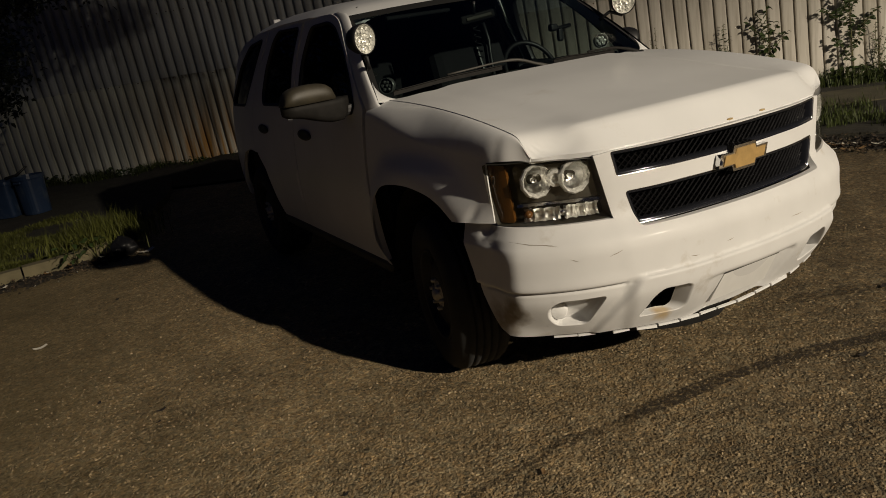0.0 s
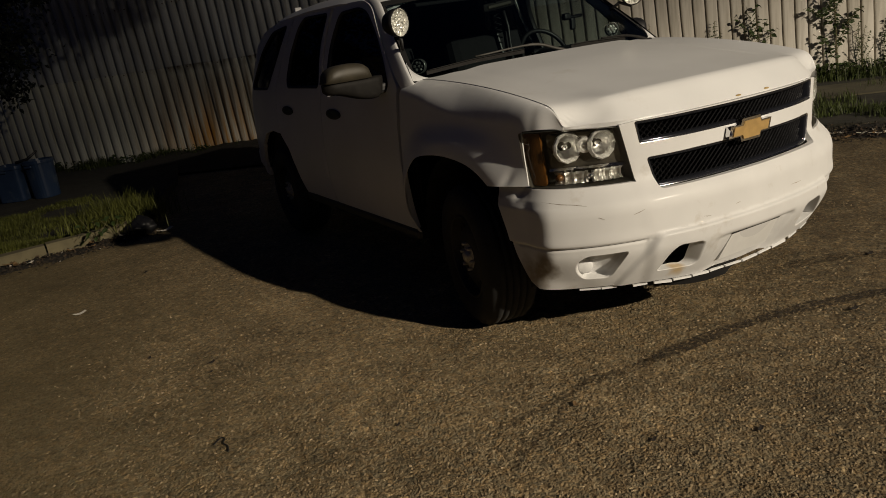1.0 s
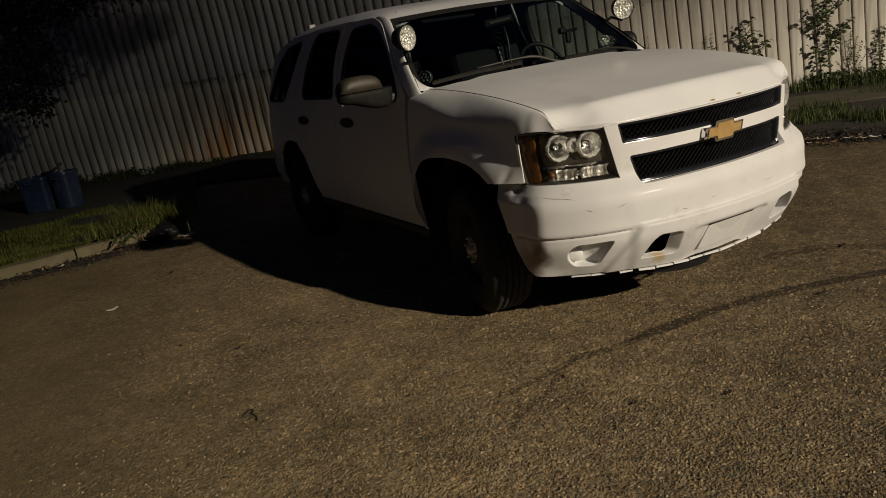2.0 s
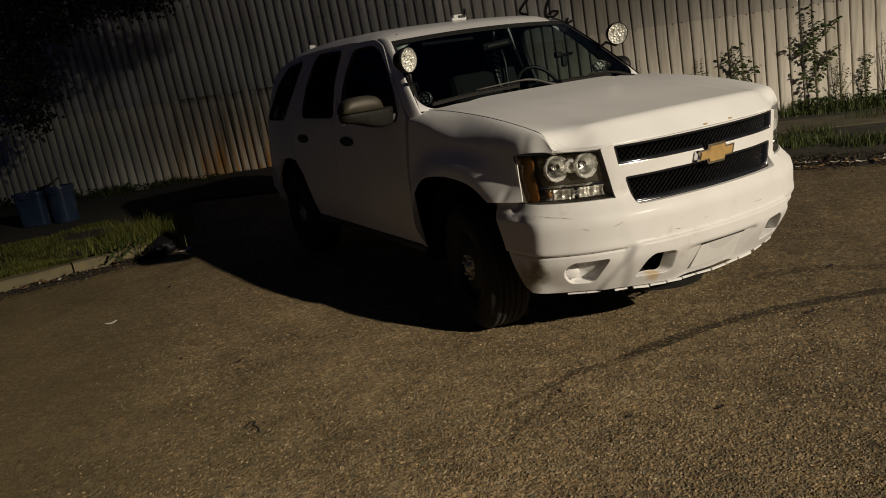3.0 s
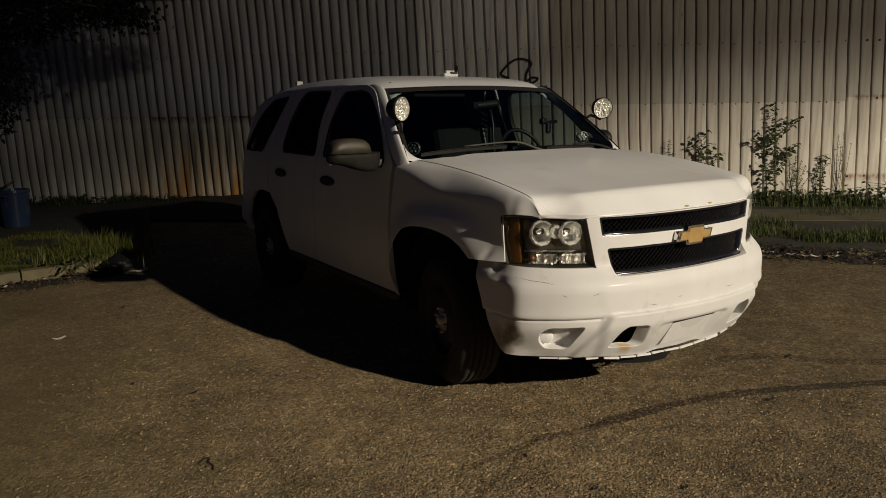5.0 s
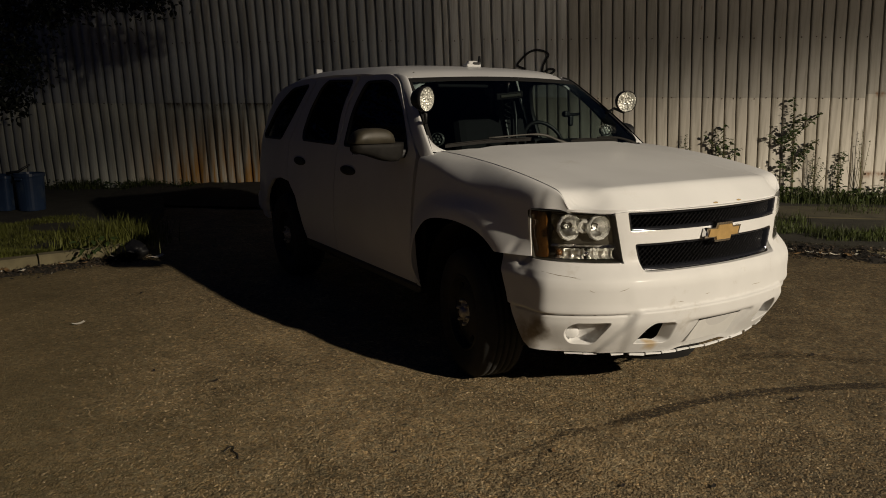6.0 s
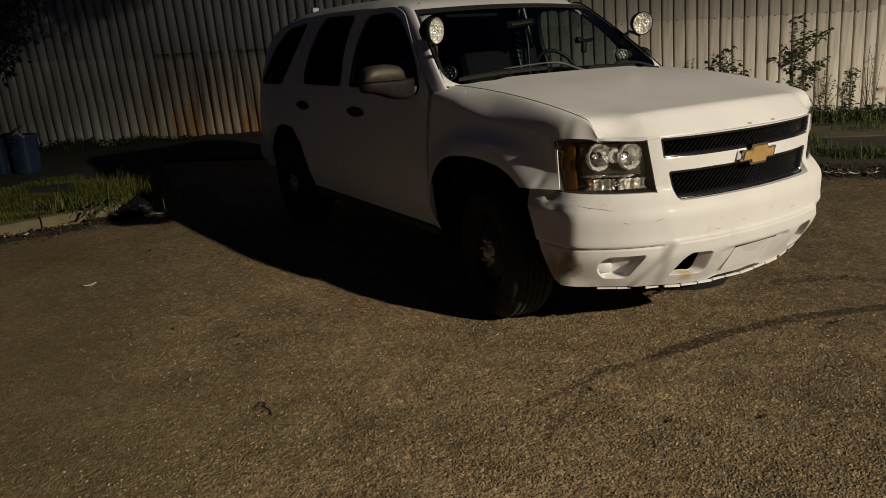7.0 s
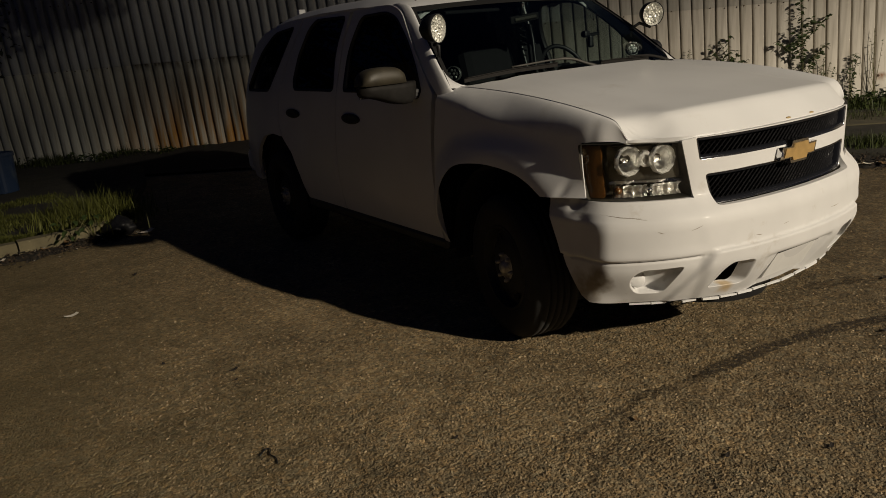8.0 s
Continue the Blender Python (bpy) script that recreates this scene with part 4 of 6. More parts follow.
CHIP = mat("tan_rust_chip", (0.42, 0.30, 0.13), 0.8, vary=0.4, scale=60)
for x, y in ((-0.01, -0.868), (0.185, -0.862)):
    bm = bmesh.new()
    bmesh.ops.create_icosphere(bm, subdivisions=1, radius=0.013, matrix=Matrix.Translation(Vector(hood_skin(x, 0.006)) + Vector((0, 0.0, 0.001))) @ Matrix.Diagonal((1.5, 0.6, 0.4, 1)))
    part("rust_chip", bm, CHIP, hood, "small tan rust chip")
# cowl below the windshield
cow = []
for x in np.linspace(-0.87, 0.87, 13):
    yr = HOOD_REAR(min(0.84, abs(x)))
    cow += [(x, yr - 0.02, 1.235), (x, yr + 0.10, 1.262)]
raw("cowl", cow, [(2 * i, 2 * i + 2, 2 * i + 3, 2 * i + 1) for i in range(12)], BLACK, car)


def screen(u, v, off=0.0):
    b = Vector((0.90 * u, 0.505 - 0.13 * (1 - u * u), 1.256))
    t = Vector((0.73 * u, 1.115 - 0.08 * (1 - u * u), 1.712 + 0.02 * (1 - u * u)))
    p = b.lerp(t, v)
    return p + Vector((0, -0.6, 0.8)) * (off + 0.015 * math.sin(math.pi * v))


sc = sheet("windshield", [(-1, 0), (1, 0), (1, 1), (-1, 1)], lambda u, v: screen(u, v), lambda u, v: (0, 0.6, -0.8), WINDSHIELD, car, (), 0.09, 0.0, "clear windshield with a dark top band")
sc.visible_shadow = False
rim = [[screen(u, v, 0.002) for u, v in row] for row in (
    [((k / 12) * 2 - 1, 0.93) for k in range(13)], [((k / 12) * 2 - 1, 1.0) for k in range(13)])]
raw("windshield_band", rim[0] + rim[1], [(k, k + 1, k + 14, k + 13) for k in range(12)], DARK, sc)

for g in (-1, 1):
    v = [screen(g * u, k / 8, 0.002) for k in range(9) for u in (0.975, 1.0)]
    raw("windshield_band", v, [(2 * k, 2 * k + 1, 2 * k + 3, 2 * k + 2) for k in range(8)], DARK, sc)

# painted corners between the windshield, the pillars and the cowl
for g in (-1, 1):
    v, f = [], []
    n = 10
    for k in range(n + 1):
        q = math.pi / 2 * k / n
        u, h = 0.86 + 0.14 * math.sin(q), 0.20 * (1 - math.cos(q))
        v += [screen(g * min(1, u), h, 0.006), screen(g * (1.0 if k else 0.86), h if k else -0.02, 0.005), screen(g * min(1, u), h, -0.02)]
    for k in range(n):
        for j in (0, 2):
            a, b = 3 * k + 0, 3 * k + (1 if j == 0 else 2)
            q = (a, b, b + 3, a + 3)
            f.append(q)
    v += [screen(g * 0.80, -0.03, 0.004), screen(g * 1.0, -0.05, 0.004)]
    f += [(3 * n + 3, 0, 1, 3 * n + 4), (3 * n + 4, 1, 4)]
    raw("cowl_corner", v, f, PAINT, car, "", True)

# front bumper cover with the grille surround
FOG = rounded([(0.675, 0.495, 0.02), (0.86, 0.494), (0.905, 0.466), (0.915, 0.416), (0.885, 0.366), (0.755, 0.360)], 0.03)
TOW = rounded([(0.335, 0.470), (0.355, 0.482), (0.465, 0.490), (0.505, 0.460), (0.555, 0.366, 0.015), (0.36, 0.349), (0.335, 0.367)], 0.022)


def cover_off(s, z):
    """How far the cover stands in from the plan curve."""
    a = abs(s)
    off = 0.0
    off += (0.050 - 0.035 * smooth(0.85, 1.1, a)) * smooth(0.42, 0.27, z) ** 1.5
    off += 0.10 * max(0.0, 0.549 - z) * (1 - smooth(0.95, 1.15, a))
    off -= 0.045 * smooth(0.35, 0.50, z) * smooth(0.82, 0.66, z) * (1 - smooth(0.985, 1.135, a))
    off += 0.030 * smooth(0.70, 0.80, z)
    off -= (0.020 if s > 0 else 0.009) * smooth(0.88, 1.08, a) * smooth(0.77, 0.70, z)
    off += 0.004 * math.exp(-((z - 0.722) / 0.007) ** 2) * smooth(0.75, 0.9, a)
    # the middle stands a little proud, with an upright edge below each headlight
    off += 0.003 * smooth(0.58, 0.655, a + (0.76 - z) * 0.1) * smooth(0.55, 0.60, z)
    # the middle lower section stands proud under a crisp ridge, with slanting ends
    mid = 1 - smooth(0.0, 0.045, a - (0.550 + (0.52 - z) * 0.75))
    off -= 0.019 * mid * smooth(0.556, 0.546, z)
    off += 0.016 * math.exp(-((z - 0.534) / 0.005) ** 2) * smooth(0.56, 0.60, a)
    off += 0.012 * smooth(0.541, 0.521, z) * smooth(0.56, 0.62, a)
    # licence plate recess
    if -0.32 < s < 0.26:
        off += 0.030 * ((smooth(0.25 - 0.4 * (0.46 - z), 0.215 - 0.4 * (0.46 - z), s)) if s > 0 else smooth(-0.30, -0.16, s)) * smooth(0.476, 0.462, z)
    # crumple under the dented corner
    if s < 0:
        off += 0.017 * math.exp(-((a - 1.155 - 0.6 * (0.79 - z)) / 0.026) ** 2) * smooth(0.725, 0.765, z)
    off += 0.0025 * noise.noise((s * 5, z * 7, 2.0))
    return off


half = [(0.0, 1.041), (0.60, 1.037), (0.668, 1.030), (0.612, 0.781), (1.085, 0.790), (1.33, 0.797), (1.30, 0.71), (1.215, 0.49), (1.135, 0.355), (1.10, 0.325), (0.95, 0.316), (0.55, 0.308), (0.3, 0.287), (0.0, 0.280)]
cover_outline = half[:-1] + [half[-1]] + [(-s, z) for s, z in half[-2:0:-1]]
up_hole = rounded([(-0.602, 1.035), (0.602, 1.035), (0.583, 0.938), (-0.583, 0.938)], 0.012)
low_hole = rounded([(-0.556, 0.876), (0.556, 0.876), (0.515, 0.738), (-0.515, 0.738)], 0.02)
holes = [up_hole, low_hole] + [[(g * s, z) for s, z in l] for l in (FOG, TOW) for g in (-1, 1)]
def shrink(loop, d):
    cx, cz = sum(p[0] for p in loop) / len(loop), sum(p[1] for p in loop) / len(loop)
    out = []
    for x, z in loop:
        r = math.hypot(x - cx, z - cz)
        out.append((x - (x - cx) / r * d, z - (z - cz) / r * d))
    return out + [out[0]]


lines = []
for g in (-1, 1):
    for e in (0.0, 0.011, 0.022, 0.034, 0.045):
        lines.append([(g * (0.550 + (0.52 - z) * 0.75 + e), z) for z in (0.536, 0.40, 0.31)])
    for z in (0.527, 0.534, 0.541):
        lines.append([(g * 0.61, z), (g * 1.18, z)])
for z in (0.5465, 0.551, 0.5555):
    lines.append([(-0.53, z), (0.53, z)])
cover = sheet("front_bumper", cover_outline, lambda s, z: nose(s, z, cover_off(s, z)), nose_in, BUMPER_PAINT, car, holes, 0.011, 0.03, "white plastic bumper cover, scuffed, with dirty lower corners", 0.010, lines)


def pocket(name, loop, g, rings, closed):
    """A moulded recess behind an opening of the cover: rings of (shrink, depth of (s, z), slant of the inner side)."""
    pts = dense(loop, 0.008)
    verts, faces = [], []
    n = len(pts)
    for d, deep, slide in rings:
        for s, z in (shrink(pts, d)[:-1] if d else pts):
            s += slide * (0.555 - s) / 0.22
            verts.append(nose(g * s, z, cover_off(g * s, z) + deep(s, z)))
    for r in range(len(rings) - 1):
        for i in range(n):
            j = (i + 1) % n
            faces.append((r * n + i, r * n + j, (r + 1) * n + j, (r + 1) * n + i))
    if closed:
        verts.append(sum((Vector(v) for v in verts[-n:]), Vector()) / n)
        faces += [((len(rings) - 1) * n + i, (len(rings) - 1) * n + (i + 1) % n, len(verts) - 1) for i in range(n)]
    return raw(name, verts, faces, BUMPER_PAINT, cover, "", True)


FOG_DEEP = lambda s, z: 0.040 + 0.030 * smooth(0.70, 0.84, s)
for g in (-1, 1):
    pocket("fog_pocket", FOG, g, [(0.0, lambda s, z: 0.0, 0), (0.003, lambda s, z: 0.001, 0), (0.006, lambda s, z: 0.006, 0), (0.010, lambda s, z: 0.8 * FOG_DEEP(s, z), 0), (0.018, FOG_DEEP, 0)], True)
    pocket("tow_pocket", TOW, g, [(0.0, lambda s, z: 0.0, 0), (0.003, lambda s, z: 0.001, 0), (0.005, lambda s, z: 0.006, 0.004), (0.010, lambda s, z: 0.05, 0.030), (0.014, lambda s, z: 0.056, 0.031)], False)
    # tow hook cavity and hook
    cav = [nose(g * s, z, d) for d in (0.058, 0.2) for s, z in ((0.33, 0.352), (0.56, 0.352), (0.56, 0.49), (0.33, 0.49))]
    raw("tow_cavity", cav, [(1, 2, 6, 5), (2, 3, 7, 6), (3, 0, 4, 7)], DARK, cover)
    tube("tow_hook", [nose(g * 0.43, 0.40, 0.14), nose(g * 0.43, 0.44, 0.075), nose(g * 0.46, 0.445, 0.085), nose(g * 0.465, 0.41, 0.13)], 0.011, STEEL, cover, 8)
    # round fog-lamp blank at the pocket's deep end
    c, i = Vector(nose(g * 0.868, 0.425, 0.055)), nose_in(g * 0.80)
    lathe("fog_lamp_blank", [(0.0, 0.014), (0.026, 0.013), (0.034, 0.008), (0.036, 0.0), (0.036, -0.03)], look(c, c + i).normalized() @ Matrix(), PAINT, cover, 20)
# black strip set back under the cover, deepest mid-way, added to shape its shadow
dam_v = []
for x in np.linspace(-0.62, 0.1, 17):
    y, low = -0.80 + 0.25 * x * x, 0.192 + 0.30 * max(0.0, -x - 0.12) ** 1.6 + 0.7 * max(0.0, x + 0.03)
    dam_v += [(x, y - 0.01, 0.36), (x, y, low), (x, y + 0.02, low), (x, y + 0.02, 0.36)]
raw("shadow_dam", dam_v, [(4 * i + j, 4 * i + j + 1, 4 * i + j + 5, 4 * i + j + 4) for i in range(16) for j in range(3)], DARK, car, "black strip added to cast the bumper's shadow", True)
PLATE = mat("bare_white_plate", (0.66, 0.66, 0.645), 0.5, vary=0.06, scale=12)
# number plate carrier, blank, with a dark slot over it
pl = [nose(s, z, cover_off(s, z) - o - 0.012 * (z < 0.4)) for o in (0.003, -0.014) for s, z in ((-0.185, 0.325), (0.155, 0.325), (0.155, 0.452), (-0.155, 0.452))]
raw("plate_panel", pl, [(0, 1, 2, 3), (0, 4, 5, 1), (1, 5, 6, 2), (2, 6, 7, 3), (3, 7, 4, 0)], PLATE, cover, "blank white plate panel")
pl = [nose(s, z, cover_off(s, z) - o) for o in (0.008, -0.004) for s, z in ((-0.155, 0.4545), (0.155, 0.4545), (0.155, 0.465), (-0.155, 0.465))]
raw("plate_slot", pl, [(0, 1, 2, 3), (0, 4, 5, 1), (1, 5, 6, 2), (2, 6, 7, 3), (3, 7, 4, 0)], BLACK, cover)
VALANCE = table([(0, 0.280), (0.3, 0.287), (0.55, 0.308), (0.95, 0.316), (1.1, 0.325)])
# broken-off strip of the missing lower valance, hanging in pieces
for s0, s1 in ((-0.905, -0.80), (-0.796, -0.72), (-0.645, -0.575), (-0.545, -0.455), (-0.445, -0.345), (-0.335, -0.24), (-0.23, -0.145), (-0.135, -0.03), (-0.02, 0.09), (0.10, 0.2), (0.21, 0.33), (0.36, 0.45), (0.50, 0.6), (0.66, 0.73)):
    drop, far = random.uniform(0.008, 0.012), smooth(-0.2, -0.7, s0)
    z0, z1 = VALANCE(abs(s0)) - 0.006 * far, VALANCE(abs(s1)) - 0.006 * far
    mid_s = (s0 + s1) / 2
    base = cover_off(-0.34 if -0.33 < mid_s < 0.27 else mid_s, 0.30) - 0.006 * far
    v = [nose(s, zz, o) for o in (base, base + 0.012) for s, zz in ((s0, z0 - drop), (s1, z1 - drop - random.uniform(-0.003, 0.003)), (s1, z1 - 0.001), (s0, z0 - 0.001))]
    raw("valance_tab", v, [(0, 1, 2, 3), (7, 6, 5, 4), (0, 4, 5, 1), (1, 5, 6, 2), (2, 6, 7, 3), (3, 7, 4, 0)], PAINT, cover)
# scratches
for s0, z0, s1, z1 in ((-1.03, 0.742, -0.86, 0.722), (-0.90, 0.726, -0.84, 0.716), (-0.80, 0.665, -0.775, 0.655), (-0.66, 0.655, -0.61, 0.672), (-0.34, 0.585, -0.30, 0.58), (0.22, 0.60, 0.30, 0.60), (-0.16, 0.60, -0.13, 0.605)):
    v = []
    for k in range(5):
        s, z = s0 + (s1 - s0) * k / 4, z0 + (z1 - z0) * k / 4 + 0.0008 * math.sin(k * 2.1)
        w = 0.0014 * (1 - abs(k - 2) / 2.6)
        v += [nose(s, z - w, cover_off(s, z) - 0.0012), nose(s, z + w, cover_off(s, z) - 0.0012)]
    raw("scratch", v, [(2 * k, 2 * k + 2, 2 * k + 3, 2 * k + 1) for k in range(4)], SCUFF, cover)


def ribbon_frame(name, loop, off, width, depth, material, parent, label=""):
    """A raised rim that follows a loop on the nose."""
    pts = dense(loop, 0.02)
    n = len(pts)
    cx, cz = sum(p[0] for p in pts) / n, sum(p[1] for p in pts) / n
    verts, faces = [], []
    for i, (s, z) in enumerate(pts):
        a, b = pts[i - 1], pts[(i + 1) % n]
        t = Vector((b[0] - a[0], b[1] - a[1])).normalized()
        nx, nz = -t.y, t.x
        if (cx - s) * nx + (cz - z) * nz < 0:
            nx, nz = -nx, -nz
        for k, o in ((-0.004, off + depth), (-0.002, off - 0.008), (width * 0.5, off - 0.012), (width, off - 0.004), (width, off + depth)):
            verts.append(nose(s + nx * k, z + nz * k, o))
    for i in range(n):
        for j in range(4):
            faces.append((5 * i + j, 5 * ((i + 1) % n) + j, 5 * ((i + 1) % n) + j + 1, 5 * i + j + 1))
    return raw(name, verts, faces, material, parent, label, True)


def grille(name, loop, z0, z1, smax):
    """One opening: backing, diagonal mesh and rim."""
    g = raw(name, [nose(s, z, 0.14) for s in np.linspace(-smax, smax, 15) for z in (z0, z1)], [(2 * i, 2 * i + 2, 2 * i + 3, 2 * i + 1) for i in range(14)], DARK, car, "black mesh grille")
    verts, faces = [], []
    pitch = 0.030
    h = z1 - z0
    for dirn in (1, -1):
        for k in range(-4, int(2 * smax / pitch) + 5):
            s0 = -smax + k * pitch
            run = [(s0 + dirn * 1.1 * h * t, z0 + h * t) for t in np.linspace(0, 1, 5)]
            run = [p for p in run if abs(p[0]) < smax]
            if len(run) < 2:
                continue
            o = 0.062 if dirn > 0 else 0.069
            b = len(verts)
            for s, z in run:
                verts += [nose(s - 0.0035, z, o), nose(s, z, o - 0.005), nose(s + 0.0035, z, o), nose(s, z, o + 0.02)]
            for i in range(len(run) - 1):
                for j in range(4):
                    faces.append((b + 4 * i + j, b + 4 * i + (j + 1) % 4, b + 4 * i + 4 + (j + 1) % 4, b + 4 * i + 4 + j))
    raw("grille_mesh", verts, faces, MESH, g)
    ribbon_frame("grille_rim", loop, 0.045, 0.016, 0.03, TRIM, g, "dark chrome rim")
    ribbon_frame("grille_edge", loop, 0.041, 0.003, 0.01, CHROME, g, "bright chrome edge")
    return g


grille("upper_grille", up_hole, 0.935, 1.036, 0.59)
grille("lower_grille", low_hole, 0.735, 0.878, 0.55)
# emblem: a gold cross-bar shape with a chrome edge on the bar between the openings
EMBLEM = [(-0.122, -0.026), (-0.062, -0.026), (-0.056, -0.05), (0.048, -0.05), (0.056, -0.026), (0.108, -0.026), (0.122, 0.026), (0.062, 0.026), (0.056, 0.05), (-0.048, 0.05), (-0.056, 0.026), (-0.108, 0.026)]
emblem = empty("emblem_base", Matrix(), "", "")
emblem.parent = car
for nm, k, o0, o1, m in (("emblem_edge", 1.04, -0.020, 0.06, CHROME), ("emblem_face", 0.88, -0.026, 0.02, GOLD)):
    loop = [(s * k * 1.12, 0.905 + z * 0.86 * (k if k < 1 else 1.16)) for s, z in EMBLEM]
    sheet(nm, loop, lambda s, z, o0=o0: nose(s, z, 0.022 + o0), nose_in, m, emblem, (), 0.03, o1, "gold emblem face" if m is GOLD else "chrome emblem edge")

# headlights
for g in (-1, 1):
    outer = rounded([(0.668, 1.022), (0.905, 1.040), (1.148, 1.036), (1.134, 0.90), (1.106, 0.795), (0.616, 0.786)], 0.012)
    loop = [(g * s, z) for s, z in outer]
    hl = sheet("headlight", loop, lambda s, z: nose(s, z, 0.125), nose_in, SMOKE, car, (), 0.05, 0.0, "clear headlight with twin chrome bowls and amber side marker")
    walls = dense(loop, 0.03)
    v = [nose(s, z, o) for s, z in walls for o in (0.034, 0.127)]
    n = len(walls)
    raw("bezel", v, [(2 * i, 2 * ((i + 1) % n), 2 * ((i + 1) % n) + 1, 2 * i + 1) for i in range(n)], SMOKE, hl)
    # an inner plate that carries the bowls
    face = rounded([(0.675, 1.005), (0.905, 1.022), (1.015, 1.020), (1.0, 0.875), (0.648, 0.868)], 0.02)
    bowls = [(0.902, 0.957, 0.064), (0.744, 0.957, 0.062)]
    hls = [[(g * (s + r * 0.97 * math.cos(a)), z + r * 0.97 * math.sin(a)) for a in np.linspace(0, 2 * math.pi, 24, endpoint=False)] for s, z, r in bowls]
    sheet("lamp_plate", [(g * s, z) for s, z in face], lambda s, z: nose(s, z, 0.078), nose_in, SMOKE, hl, hls, 0.03, 0.02)
    for s, z, r in bowls:
        c, i = Vector(nose(g * s, z, 0.07)), nose_in(g * s)
        m = look(c, c + Vector((0, 1, 0)) * 0.7 + i * 0.3)
        lathe("reflector_bowl", [(r * 1.04, 0.006), (r, 0.004), (r * 0.95, -0.012), (r * 0.8, -0.030), (r * 0.55, -0.046), (r * 0.3, -0.055)], m, REFLECTOR, hl, 28, "chrome reflector bowl")
        lathe("bulb", [(0.0, -0.008), (0.008, -0.010), (0.011, -0.02), (0.009, -0.05)], m, CHROME, hl, 12)
        lathe("bowl_ring", [(r * 1.06, -0.008), (r * 1.07, 0.008), (r * 0.98, 0.016), (r * 0.86, 0.006), (r * 0.78, -0.010)], m, CRYSTAL, hl, 11, "faceted clear lamp ring", False)
    c, i = Vector(nose(g * 0.822, 0.962, 0.066)), nose_in(g * 0.822)
    lathe("position_lamp", [(0.0, 0.004), (0.014, 0.0), (0.022, 0.012), (0.033, 0.010), (0.036, -0.004), (0.036, -0.03)], look(c, c + i), CRYSTAL, hl, 10, "", False)
    # the lower row: turn signal and running lamp with fluted reflectors
    for s0, s1, tint in ((0.655, 0.80, FLUTED), (0.815, 0.985, FLUTED)):
        vs, fs = [], []
        k = 15
        for q in range(k + 1):
            s = s0 + (s1 - s0) * q / k
            o = 0.075 + (0.008 if q % 2 else 0.0) + 0.007 * math.sin(q * 1.7 + s0 * 9)
            vs += [nose(g * s, 0.852, o - 0.015), nose(g * s, 0.835, o + 0.01), nose(g * s, 0.815, o + 0.01), nose(g * s, 0.800, o - 0.015)]
        for q in range(k):
            for j in range(3):
                fs.append((4 * q + j, 4 * q + 4 + j, 4 * q + 5 + j, 4 * q + 1 + j))
        raw("signal_reflector", vs, fs, tint if tint is SMOKE else REFLECTOR, hl)
    vs = [nose(g * s, z, o) for s, z, o in ((0.64, 0.866, 0.06), (1.0, 0.872, 0.06), (1.0, 0.862, 0.05), (0.64, 0.856, 0.05))]
    raw("chrome_bar", vs + [nose(g * s, z, o + 0.02) for s, z, o in ((0.64, 0.866, 0.06), (1.0, 0.872, 0.06), (1.0, 0.862, 0.05), (0.64, 0.856, 0.05))], [(0, 1, 2, 3), (7, 6, 5, 4), (0, 4, 5, 1), (2, 6, 7, 3), (1, 5, 6, 2), (3, 7, 4, 0)], CHROME, hl)
    for s, z, r, m in ((0.955, 0.828, 0.018, AMBER), (0.805, 0.828, 0.016, CHROME)):
        c, i = Vector(nose(g * s, z, 0.06)), nose_in(g * s)
        lathe("signal_bulb", [(0, 0.012), (r * 0.6, 0.008), (r, -0.004), (r * 0.8, -0.03)], look(c, c + i), m, hl, 14)
    am = rounded([(1.04, 1.028), (1.142, 1.030), (1.130, 0.90), (1.102, 0.80), (1.02, 0.80)], 0.008)
    sheet("side_marker", [(g * s, z) for s, z in am], lambda s, z: nose(s, z, 0.055), nose_in, AMBER, hl, (), 0.03, 0.02, "amber side marker")
    sheet("lens", loop, lambda s, z: nose(s, z, 0.032), nose_in, CLEAR, hl, (), 0.03, 0.0, "clear plastic lens").visible_shadow = False

